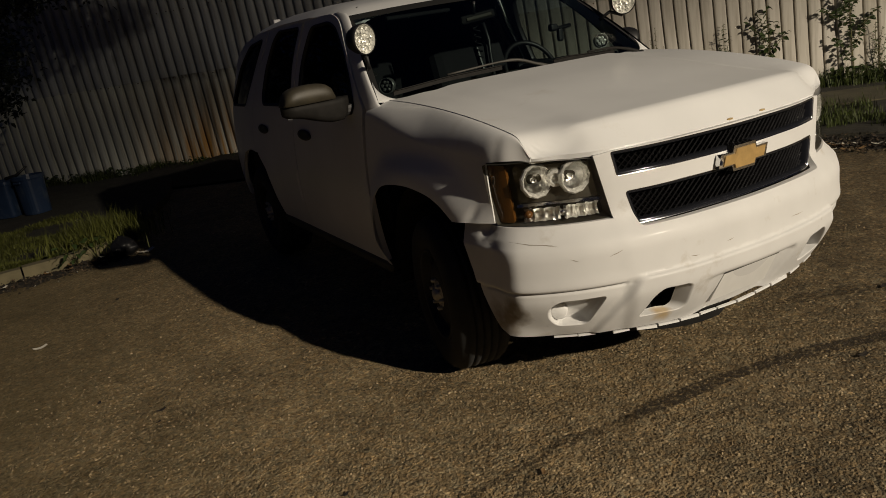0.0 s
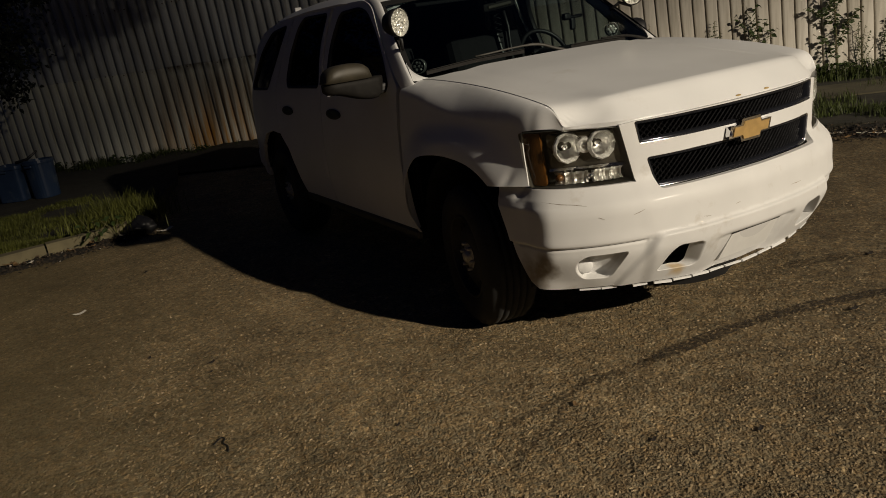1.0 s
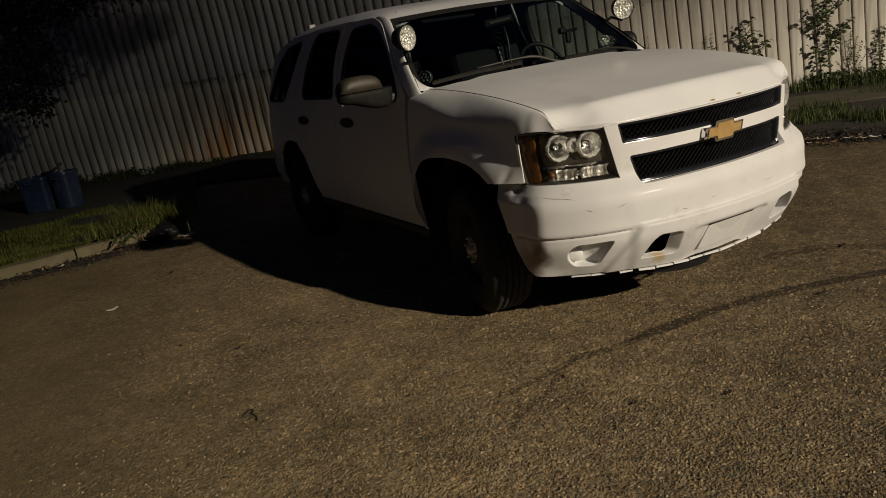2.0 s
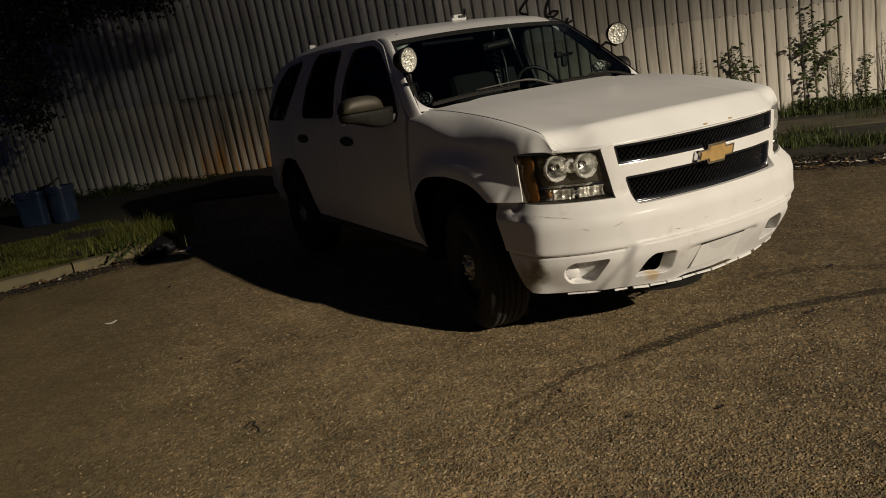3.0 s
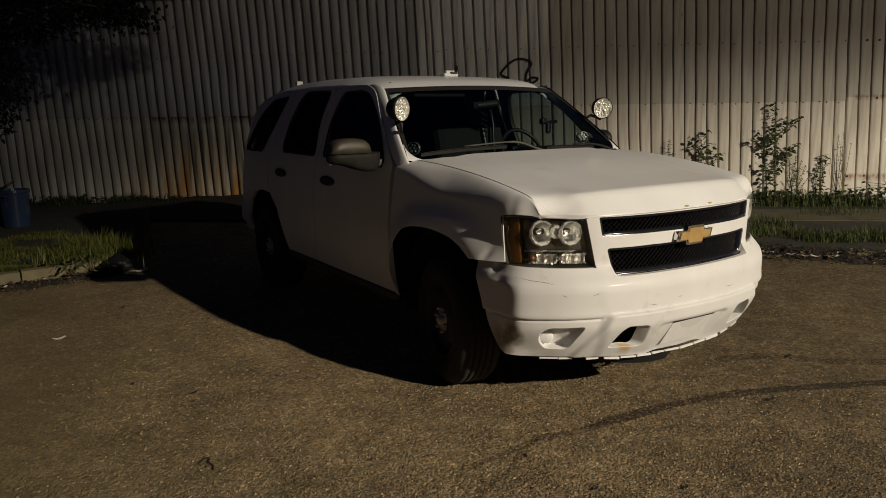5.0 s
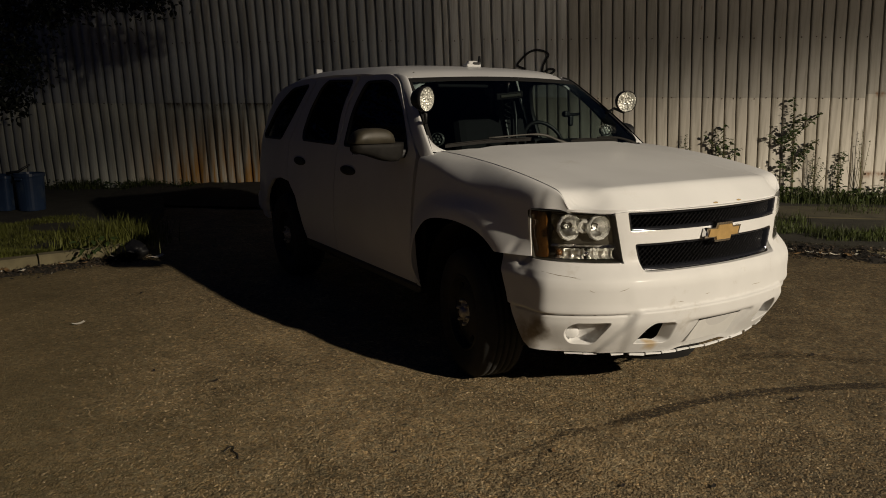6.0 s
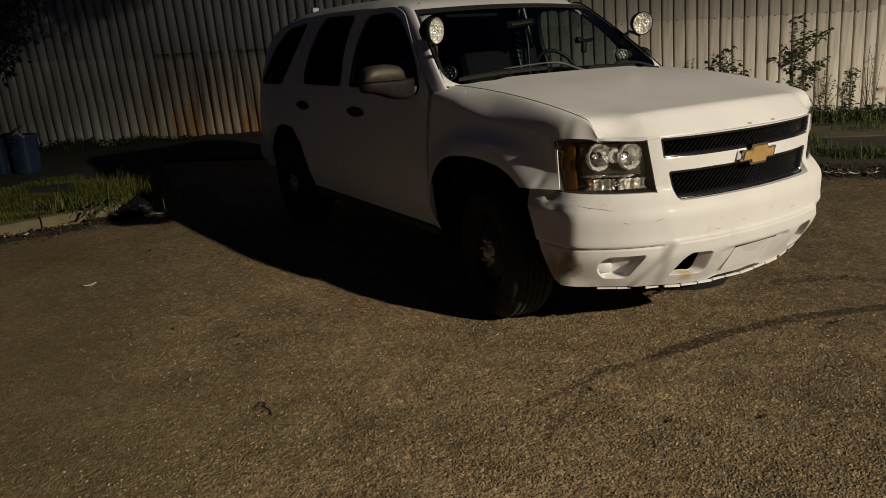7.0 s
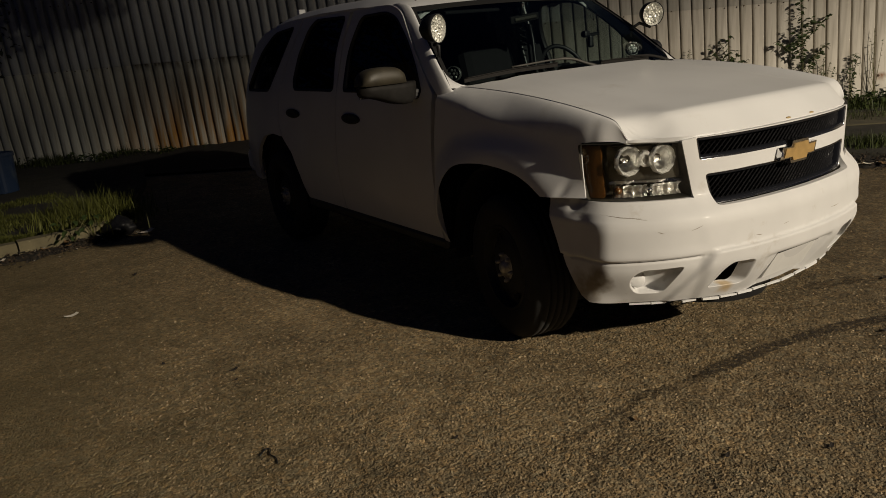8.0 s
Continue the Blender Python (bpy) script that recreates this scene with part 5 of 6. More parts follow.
# wheels
def wheel(x, y, g, steer=0.0):
    """A road wheel with its tyre, pierced black steel rim and chrome hub cap; g points outward."""
    w = empty("wheel", Matrix(), "", "")
    w.parent = car
    m = pose(x, y, 0.370, 0, 0, steer) @ pose(0, 0, 0, 0, 90 * g, 0)
    R, H = 0.374, 0.133
    prof = [(0.222, -H + 0.02), (0.25, -H + 0.004), (0.30, -H - 0.004), (0.335, -H + 0.006), (0.358, -H + 0.022), (0.368, -H + 0.045)]
    for k in range(5):
        c = -0.072 + k * 0.036
        prof += [(R, c - 0.013), (R, c + 0.013), (R - 0.009, c + 0.0135), (R - 0.009, c + 0.0225)] if k < 4 else [(R, c - 0.013), (R, c + 0.013)]
    prof += [(0.368, H - 0.045), (0.358, H - 0.022), (0.335, H - 0.006), (0.30, H + 0.004), (0.25, H - 0.004), (0.222, H - 0.02)]
    lathe("tyre", prof, m, RUBBER, w, 48, "black road tyre")
    rim = lathe("rim", [(0.224, H - 0.022), (0.216, H - 0.012), (0.208, H - 0.02), (0.202, H - 0.06), (0.19, H - 0.07), (0.15, H - 0.045), (0.10, H - 0.03), (0.06, H - 0.035), (0.0, H - 0.035)], m, STEEL, w, 40, "black pressed steel rim")
    lathe("hub_cap", [(0.0, H - 0.002), (0.022, H - 0.004), (0.033, H - 0.014), (0.036, H - 0.03), (0.070, H - 0.034)], m, SCUFFED, rim, 24, "scuffed chrome hub cap")
    for k in range(6):
        a = 2 * math.pi * (k + 0.3) / 6
        lathe("lug_nut", [(0.0, 0.022), (0.008, 0.02), (0.011, 0.01), (0.011, -0.01)], m @ Matrix.Translation((0.068 * math.cos(a), 0.068 * math.sin(a), H - 0.03)), SCUFFED, rim, 8)
        a = 2 * math.pi * (k + 0.5) / 6
        lathe("rim_hole", [(0.0, 0.0), (0.022, 0.0), (0.026, 0.003), (0.027, -0.004)], m @ Matrix.Translation((0.155 * math.cos(a), 0.155 * math.sin(a), H - 0.044)), DARK, rim, 12)
    return w


for x, g in ((-0.862, -1), (0.862, 1)):
    wheel(x, 0.025, g, -11)
    wheel(x, 2.946, g)
    # black liners of the wheel housings
    for yc in (0.03, 2.95):
        v, f = [], []
        for k in range(13):
            a = math.pi * (k / 12) * 1.16 - 0.08 * math.pi
            y, z = yc + 0.50 * math.cos(a), 0.43 + 0.485 * math.sin(a)
            v += [(g * 0.935, y, z), (g * 0.45, y, z)]
        f = [(2 * i, 2 * i + 1, 2 * i + 3, 2 * i + 2) for i in range(12)]
        f.append(tuple(2 * i + 1 for i in range(13)))
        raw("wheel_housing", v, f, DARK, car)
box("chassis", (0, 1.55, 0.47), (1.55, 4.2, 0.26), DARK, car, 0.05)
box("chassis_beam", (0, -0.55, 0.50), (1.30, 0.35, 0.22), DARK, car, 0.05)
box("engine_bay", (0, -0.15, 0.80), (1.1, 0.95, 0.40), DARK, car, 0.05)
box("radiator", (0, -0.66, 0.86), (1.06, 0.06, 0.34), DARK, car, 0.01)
box("rear_bumper", (0, 3.98, 0.56), (1.75, 0.22, 0.24), PAINT, car, 0.07)

# cabin
box("dashboard", (0, 0.75, 1.10), (1.60, 0.55, 0.24), BLACK, car, 0.07)
box("instrument_hood", (0.40, 0.74, 1.24), (0.42, 0.30, 0.10), BLACK, car, 0.04)
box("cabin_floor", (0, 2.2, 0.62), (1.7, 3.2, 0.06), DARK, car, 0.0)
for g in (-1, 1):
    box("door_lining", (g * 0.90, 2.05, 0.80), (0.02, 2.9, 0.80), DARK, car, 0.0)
wheel_m = pose(0.40, 1.02, 1.24, 62, 0, 0)
sw = tube("steering_wheel", [wheel_m @ Vector((0.185 * math.cos(a), 0.185 * math.sin(a), 0)) for a in np.linspace(0, 2 * math.pi, 28, endpoint=False)], 0.015, BLACK, car, 8, True)
part("hub", block(bmesh.new(), (0, 0, -0.02), (0.17, 0.12, 0.05), 0.02, None), BLACK, sw).matrix_world = wheel_m
part("spoke", block(bmesh.new(), (0, 0, -0.01), (0.34, 0.035, 0.018), 0.006, None), BLACK, sw).matrix_world = wheel_m
for x in (-0.40, 0.40):
    seat = empty("front_seat", Matrix(), "", "")
    seat.parent = car
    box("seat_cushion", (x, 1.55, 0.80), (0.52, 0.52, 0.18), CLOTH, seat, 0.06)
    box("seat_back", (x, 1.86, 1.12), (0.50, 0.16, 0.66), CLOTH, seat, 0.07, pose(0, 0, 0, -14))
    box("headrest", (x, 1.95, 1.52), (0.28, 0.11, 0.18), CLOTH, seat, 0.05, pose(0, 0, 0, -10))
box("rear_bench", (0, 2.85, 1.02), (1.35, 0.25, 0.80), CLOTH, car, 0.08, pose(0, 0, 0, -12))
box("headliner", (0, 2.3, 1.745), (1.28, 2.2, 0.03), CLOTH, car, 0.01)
# dark panel added behind the seats to keep the rear cabin unlit
box("cabin_light_stop", (0, 2.30, 1.2), (1.45, 0.03, 1.05), DARK, car, 0.01)
tube("cargo_screen", [(-0.6, 2.25, 0.8), (-0.58, 2.25, 1.6), (-0.5, 2.25, 1.68), (0.5, 2.25, 1.68), (0.58, 2.25, 1.6), (0.6, 2.25, 0.8)], 0.018, BLACK, car)
mirror_in = box("rear_view_mirror", (0.03, 0.98, 1.60), (0.24, 0.03, 0.05), MATT, car, 0.012, pose(0, 0, 0, 0, -5, 0))
box("mirror_back", (0.03, 0.962, 1.60), (0.18, 0.014, 0.022), MIRROR_CAP, mirror_in, 0.006, pose(0, 0, 0, 0, -5, 0))
tube("mirror_stem", [(0.0, 0.97, 1.62), (0.0, 0.95, 1.69)], 0.01, BLACK, car)
# radio and camera gear on the dashboard
tube("dash_mount", [(0.02, 0.86, 1.20), (0.04, 0.90, 1.34), (0.06, 0.94, 1.46), (0.03, 0.93, 1.56)], 0.013, BLACK, car)
box("dash_screen", (0.08, 0.98, 1.36), (0.20, 0.04, 0.15), BLACK, car, 0.01, pose(0, 0, 0, -15, 0, 12))
tube("coiled_cord", [(0.0 + 0.02 * math.cos(k), 0.96 + 0.02 * math.sin(k), 1.55 - 0.006 * k) for k in np.arange(0, 44, 0.7)], 0.0035, CLOTH, car, 5)
box("visor_camera", (0.575, 0.985, 1.466), (0.055, 0.05, 0.045), BLACK, car, 0.014)
box("camera_grip", (0.645, 1.01, 1.415), (0.04, 0.035, 0.085), BLACK, car, 0.014)
tube("visor_stem", [(0.575, 0.985, 1.466), (0.645, 1.005, 1.458), (0.76, 1.05, 1.462)], 0.012, BLACK, car)
box("sun_visor", (-0.32, 1.12, 1.68), (0.42, 0.16, 0.02), CLOTH, car, 0.008, pose(0, 0, 0, 12))
STROBE = mat("strobe_lens", (0.16, 0.16, 0.155), 0.3, metal=0.4, vary=0.5, scale=120)
for u, v, tx in ((-0.905, 0.23, -2.4), (0.80, 0.28, 0.3)):
    m = look(screen(u, v, -0.055), (tx, -0.5, 1.42)) @ pose(0, 0, 0, 180)
    d = lathe("dash_strobe", [(0.038, 0.0), (0.042, 0.004), (0.042, -0.03), (0.03, -0.04), (0.0, -0.04)], m, STROBE, car, 18, "small round clear strobe lamp")
    for k in range(7):
        a, r = k * 1.047, 0.023 if k else 0.0
        # glints painted in: brighter facets on the +x lamp, dim ones on the other
        lathe("strobe_facet", [(0.0, 0.002), (0.006, 0.001), (0.010, -0.004), (0.011, -0.01)], m @ Matrix.Translation((r * math.cos(a), r * math.sin(a), 0)) @ pose(0, 0, 0, 20 * math.sin(5.1 * k), 20 * math.cos(3.7 * k)), STROBE if u < 0 else CRYSTAL, d, 8, "", False)

# wipers: a bent arm on its pivot, a thin blade in a light holder
WIPERS = (([(0.10, -0.02), (0.0, 0.05), (-0.155, 0.132), (-0.58, 0.105)], [(-0.22, 0.105), (-0.44, 0.098), (-0.62, 0.088), (-0.91, 0.05)]),
          ([(0.84, -0.05), (0.75, 0.02), (0.62, 0.06), (0.42, 0.07)], [(0.66, 0.045), (0.42, 0.06), (0.28, 0.07), (0.14, 0.065)]))
for arm, run in WIPERS:
    wp = tube("wiper", [screen(u, v, 0.034) for u, v in spline(arm, 5)], [0.011] * 5 + [0.009] * 6 + [0.006] * 5, WIPER if arm[0][0] < 0.5 else MATT, car, 6)
    blade = [screen(u, v, 0.016) for u, v in spline(run, 6)]
    v, f = [], []
    for p in blade:
        v += [p + Vector((0, -0.003, 0.010)), p + Vector((0, 0.004, 0.010)), p + Vector((0, 0.002, -0.012)), p + Vector((0, -0.002, -0.012))]
    for i in range(len(blade) - 1):
        for j in range(4):
            f.append((4 * i + j, 4 * i + (j + 1) % 4, 4 * i + 4 + (j + 1) % 4, 4 * i + 4 + j))
    raw("wiper_blade", v, f, MATT, wp)
    tube("blade_holder", [screen(u, v, 0.030) for u, v in spline(run, 6)], [0.002] + [0.003] * (len(blade) - 2) + [0.002], MATT, wp, 5)
    lathe("wiper_pivot", [(0.0, 0.016), (0.012, 0.014), (0.018, 0.004), (0.019, -0.01)], Matrix.Translation(screen(*arm[0], 0.034)), BLACK, wp, 12)

# pillar spotlights
for c, d, g in (((-0.85, 0.665, 1.575), (0.36, -0.93, -0.05), -1), ((0.885, 0.67, 1.56), (-0.34, -0.94, -0.10), 1)):
    c, d = Vector(c), Vector(d).normalized()
    m = look(c, c - d) @ Matrix.Scale(0.93, 4)
    sp = lathe("spotlight", [(0.0, -0.115), (0.03, -0.112), (0.06, -0.085), (0.078, -0.045), (0.084, -0.012), (0.086, 0.008), (0.080, 0.012)], m, BLACK, car, 28, "round black pillar spotlight with chrome reflector")
    lathe("spot_reflector", [(0.080, 0.006), (0.072, -0.012), (0.055, -0.032), (0.03, -0.045), (0.0, -0.048)], m, CRYSTAL, sp, 28)
    for k in range(26):
        a, r = k * 2.4, 0.0138 * math.sqrt(k + 0.5)
        lathe("lamp_facet", [(0.0, 0.0), (0.008, 0.001), (0.012, 0.008)], m @ Matrix.Translation((r * math.cos(a), r * math.sin(a), -0.012)) @ pose(0, 0, 0, 24 * math.sin(7.1 * k), 24 * math.cos(5.3 * k)), CRYSTAL, sp, 7, "", False)
    lathe("spot_glass", [(0.0, 0.012), (0.04, 0.011), (0.079, 0.008)], m, CLEAR, sp, 24, "clear spotlight glass").visible_shadow = False
    base = Vector((-0.855, 0.66, 1.435)) if g < 0 else Vector((0.79, 0.76, 1.48))
    tube("spot_arm", [base + Vector((-g * 0.01, 0.02, -0.01)), base.lerp(c, 0.35), c - d * 0.03 + Vector((0, 0, -0.085))], 0.011, STEEL, sp, 8)

# door mirrors: a dusty cap over a black shell; the driver's one is folded back


def loft(name, rings, material, parent, label=""):
    """A closed skin over rings of equal length."""
    n = len(rings[0])
    f = [(i * n + j, i * n + (j + 1) % n, (i + 1) * n + (j + 1) % n, (i + 1) * n + j) for i in range(len(rings) - 1) for j in range(n)]
    f += [tuple(range(n))[::-1], tuple((len(rings) - 1) * n + j for j in range(n))]
    return raw(name, [v for r in rings for v in r], f, material, parent, label, True)


for g, m in ((-1, pose(-1.155, 0.78, 1.305, 0, 0, 4)), (1, pose(1.03, 0.84, 1.30, 0, 0, 62))):
    # u runs from the outer end to the door; the shell is deepest near the door
    shell, cap = [], []
    for k in range(15):
        u = k / 14
        x = -g * (-0.165 + 0.37 * u)
        end = max(0.06, 1 - abs(2 * u - 1) ** 7) ** 0.5
        low = -(0.062 + 0.055 * smooth(0.1, 0.75, u)) * (1 - 0.5 * smooth(0.88, 1.0, u))
        loop = rounded([(-0.075, 0.004), (0.075, 0.004), (0.065, low), (-0.055, low)], 0.03, 3)
        shell.append([(x, y * end, z * (0.6 + 0.4 * end)) for y, z in loop])
    for k in range(15):
        u = k / 14
        x = -g * (-0.16 + 0.285 * u)
        end = max(0.02, 1 - abs(2 * u - 1) ** 5) ** 0.5
        high = 0.092 * (0.86 + 0.14 * math.sin(math.pi * u)) * end
        cap.append([(x, 0.078 * (0.5 + 0.5 * end) * math.copysign(abs(math.cos(q)) ** 0.6, math.cos(q)), 0.003 + high * math.sin(q) ** 0.55) for q in np.linspace(0, math.pi, 13)])
    mr = loft("door_mirror", shell, MATT, car, "black door mirror with a dusty cap")
    mr.matrix_world = m
    loft("mirror_cap", cap, MIRROR_CAP if g < 0 else BLACK, mr, "dusty grey mirror cap")
    part("mirror_glass", block(bmesh.new(), (0, 0.076, 0.0), (0.23, 0.006, 0.14), 0.0), CHROME, mr)
    box("mirror_arm", (g * 0.985, 0.80, 1.235), (0.13, 0.09, 0.06), BLACK, car, 0.02)

# roof gear
rb = part("roof_beacon_base", block(block(bmesh.new(), (0.04, 1.48, 1.828), (0.13, 0.07, 0.026), 0.01), (0.04, 1.48, 1.848), (0.085, 0.05, 0.03), 0.012), PAINT, car, "small white roof fitting")
part("beacon_lens", block(bmesh.new(), (0.062, 1.451, 1.842), (0.06, 0.012, 0.022), 0.005), BLACK, rb, "black beacon lens")
tube("roof_antenna", [(0.16, 1.55, 1.815), (0.165, 1.56, 1.86), (0.17, 1.57, 1.905)], [0.022, 0.013, 0.009], BLACK, car)
box("roof_tag", (-0.52, 3.18, 1.803), (0.06, 0.05, 0.075), PAINT, car, 0.008, None, "small white roof marker")


# ---- plants ----
def blades(name, spots, label, tall=(0.12, 0.3), width=0.006, material=None):
    """Grass: many thin bent blades in one mesh. spots: (x, y, z, vigour)."""
    verts, faces = [], []
    for x, y, z, k in spots:
        h = random.uniform(*tall) * k
        a = random.uniform(0, 2 * math.pi)
        d = Vector((math.cos(a), math.sin(a), 0))
        side_v = Vector((-d.y, d.x, 0)) * width * random.uniform(0.6, 1.4)
        p = Vector((x, y, z - 0.02))
        bend = random.uniform(0.1, 0.7) * h
        b = len(verts)
        m1, tip = p + Vector((0, 0, h * 0.55)) + d * bend * 0.3, p + Vector((0, 0, h * random.uniform(0.8, 1.0))) + d * bend
        verts += [p - side_v, p + side_v, m1 + side_v * 0.8, m1 - side_v * 0.8, tip]
        faces += [(b, b + 1, b + 2, b + 3), (b + 3, b + 2, b + 4)]
    ob = raw(name, verts, faces, material or GRASS)
    return tagged(ob, label, "grass", "", "stuff")


def scatter(n, f):
    out = []
    while len(out) < n:
        p = f()
        if p:
            out.append(p)
    return out


def left_spot():
    """Grass behind the left kerb, thick in patches."""
    q = LEFT_KERB[int(random.uniform(0.0, 1.0) ** 0.8 * (len(LEFT_KERB) - 1))]
    d = 0.21 + 2.4 * random.random() ** 2.0
    x, y = q[0] + random.uniform(-0.25, 0.25) - 0.15 * d, q[1] + d
    v = noise.noise((x * 1.1, y * 1.1, 0.5))
    if v < -0.15 - 0.2 * random.random() or x > -1.7:
        return None
    return (x, y, 0.085, 0.6 + 0.8 * max(0, v + 0.2))


blades("verge_grass", scatter(27000, left_spot), "uneven green verge grass behind the kerb", (0.05, 0.11), 0.004, TUFT)
blades("tall_grass_tuft", [(-2.12 + random.gauss(0, 0.20), 5.05 + random.gauss(0, 0.24), 0.08, random.uniform(0.6, 1.2)) for _ in range(2600)], "tall yellow-green grass tuft at the kerb end", (0.10, 0.30), 0.004, TUFT)
blades("tall_grass_tuft", [(-2.45 + random.gauss(0, 0.14), 4.74 + random.gauss(0, 0.07), 0.09, random.uniform(0.7, 1.2)) for _ in range(500)], "yellow-green grass tuft growing over the kerb", (0.08, 0.22), 0.005, TUFT)


def right_spot():
    s, o = random.uniform(-7, 3.2), 0.55 + 2.8 * random.random() ** 0.55
    v = noise.noise((s * 1.3, o * 1.6, 7.5))
    v = v + 0.5 * noise.noise((s * 4.1, o * 4.5, 2.5))
    if v < -0.05 + 0.35 * random.random() - 0.3 * (2.2 < o < 3.0):
        return None
    p = on_wall(s, 0, o)
    return (p.x, p.y, 0.10, random.uniform(0.3, 1.0) + 1.1 * max(0, v))


blades("verge_grass", scatter(22000, right_spot), "uneven green verge grass beside the footway", (0.035, 0.15), 0.0035)


def base_spot():
    s, o = random.uniform(-8, 20), abs(random.gauss(0, 0.16)) + 0.03
    v = noise.noise((s * 1.7, 0, 2.5))
    if v < -0.25 or (4.5 < s < 9.3 and random.random() < 0.8):
        return None
    p = on_wall(s, 0, o)
    return (p.x, p.y, 0.10, 0.6 + 0.9 * max(0, v + 0.1))


blades("wall_foot_grass", scatter(12000, base_spot), "rough grass growing along the wall foot", (0.05, 0.27), 0.004)


def leaf_mesh(name, length, width):
    v = [(0, 0, 0), (0.35 * length, -width * 0.5, 0.05 * length), (0.35 * length, 0, -0.03 * length), (0.35 * length, width * 0.5, 0.05 * length),
         (0.75 * length, -width * 0.32, 0.02 * length), (0.75 * length, 0, -0.05 * length), (0.75 * length, width * 0.32, 0.02 * length), (length, 0, -0.16 * length)]
    me = bpy.data.meshes.new(name)
    me.from_pydata(v, [], [(0, 1, 2), (0, 2, 3), (1, 4, 5, 2), (2, 5, 6, 3), (4, 7, 5), (5, 7, 6)])
    me.materials.append(LEAF)
    return me


MID_LEAF, SMALL_LEAF = leaf_mesh("leaf", 0.088, 0.056), leaf_mesh("small_leaf", 0.055, 0.03)


def weed(s, out, top, leaf, count, label, branches=3, spread=0.22, low=0.25):
    """A weed by the wall: crooked stalk, side shoots, leaves set singly."""
    base = on_wall(s, 0.09, out)
    w = empty("wall_weed", Matrix.Translation(base), label, "weed", "weeds along the wall")
    h = top - 0.1
    main = [Vector((0, 0, 0))]
    for k in range(1, 7):
        main.append(Vector((random.gauss(0, 0.02) * k, random.gauss(0, 0.02) * k, h * k / 6)))
    tube("stalk", main, [0.008 - 0.0008 * k for k in range(7)], STALK, w, 6)
    tips = [(p, Vector((0, 0, 1))) for p in main[2:]]
    for b in range(branches):
        p = main[random.choice((1, 2, 3, 4))]
        a = random.uniform(0, 2 * math.pi)
        d = WE * math.cos(a) + WN * (0.5 * math.sin(a) + 0.2)
        end = p + d * random.uniform(0.5, 1.3) * spread + Vector((0, 0, random.uniform(0.05, 0.3) * h))
        mid = p.lerp(end, 0.5) + Vector((0, 0, 0.03))
        tube("shoot", [p, mid, end], [0.005, 0.004, 0.002], STALK, w, 5)
        tips += [(mid, d), (end, d), (p.lerp(end, 0.75), d)]
    for k in range(count):
        p, d = random.choice(tips)
        p = p + Vector((random.gauss(0, 0.02), random.gauss(0, 0.02), random.gauss(0, 0.03)))
        if p.z < low * h:
            p.z = low * h + random.random() * 0.3 * h
        a = random.uniform(0, 360)
        ob = new("leaf", leaf)
        ob.parent = w
        sc_ = random.uniform(0.6, 1.25)
        ob.matrix_basis = Matrix.Translation(p) @ pose(0, 0, 0, random.uniform(-40, 40), random.uniform(-30, 50), a) @ Matrix.Scale(sc_, 4)
    return w


def branched_weed(s, out, top, lean, shoots, leaf, every, size, label, stalk=STALK):
    """A weed by the wall whose shoots end at given places: (height of its fork, metres along the wall, height). Leaves stand in turn along each."""
    w = empty("wall_weed", Matrix.Translation(on_wall(s, 0.09, out)), label, "weed", "weeds along the wall")
    def at(ds, z, o=0.0):
        return WE * (ds + LEAN * z) + WN * o + Vector((0, 0, z - 0.09))
    runs = [[at(lean * q ** 1.5 + random.gauss(0, 0.008), 0.07 + (top - 0.07) * q, random.gauss(0, 0.01)) for q in np.linspace(0, 1, 7)]]
    for fork, ds, z in shoots:
        q = (fork - 0.07) / (top - 0.07)
        a, b = at(lean * q ** 1.5, fork), at(ds - s, z, random.uniform(-0.03, 0.06))
        runs.append([a, a.lerp(b, 0.35) + Vector((0, 0, -0.015)), a.lerp(b, 0.7) + Vector((0, 0, 0.01)), b])
    for k, run in enumerate(runs):
        tube("stalk" if k == 0 else "shoot", run, [(0.008 if k == 0 else 0.0045) * (1 - 0.8 * j / len(run)) for j in range(len(run))], stalk, w, 6)
        length = sum((b - a).length for a, b in zip(run, run[1:]))
        n = max(4, int(length / every))
        for j in range(n):
            q = (0.30 + 0.70 * (j + random.random()) / n if k == 0 else 0.25 + 0.75 * (j + random.random()) / n) * (len(run) - 1)
            i = min(int(q), len(run) - 2)
            p = run[i].lerp(run[i + 1], q - i)
            ob = new("leaf", leaf)
            ob.parent = w
            turn = math.degrees(math.atan2(WE.y, WE.x)) + (180 if j % 2 else 0) + random.gauss(0, 45)
            ob.matrix_basis = Matrix.Translation(p) @ pose(0, 0, 0, random.gauss(0, 35), random.uniform(-35, 45), turn) @ Matrix.Scale(size * random.uniform(0.6, 1.25), 4)
    return w


branched_weed(0.36, 0.14, 1.24, 0.0, [(0.75, 0.58, 1.02), (0.6, 0.10, 0.87), (0.85, 0.49, 1.15), (0.55, 0.47, 0.90), (0.7, 0.22, 1.0), (0.5, 0.28, 0.72)], MID_LEAF, 0.036, 1.0, "broad-leaved dark green weed against the wall")
branched_weed(-0.64, 0.16, 1.60, 0.05, [(1.05, -1.0, 1.38), (0.72, -0.95, 1.0), (0.6, -0.87, 0.92), (0.8, -0.27, 1.08), (0.45, -0.38, 0.69), (0.9, -0.48, 1.25), (0.95, -0.74, 1.36), (0.75, -0.52, 1.05), (0.5, -0.78, 0.84), (0.35, -0.5, 0.5)], MID_LEAF, 0.017, 0.78, "tall leafy green weed against the wall")
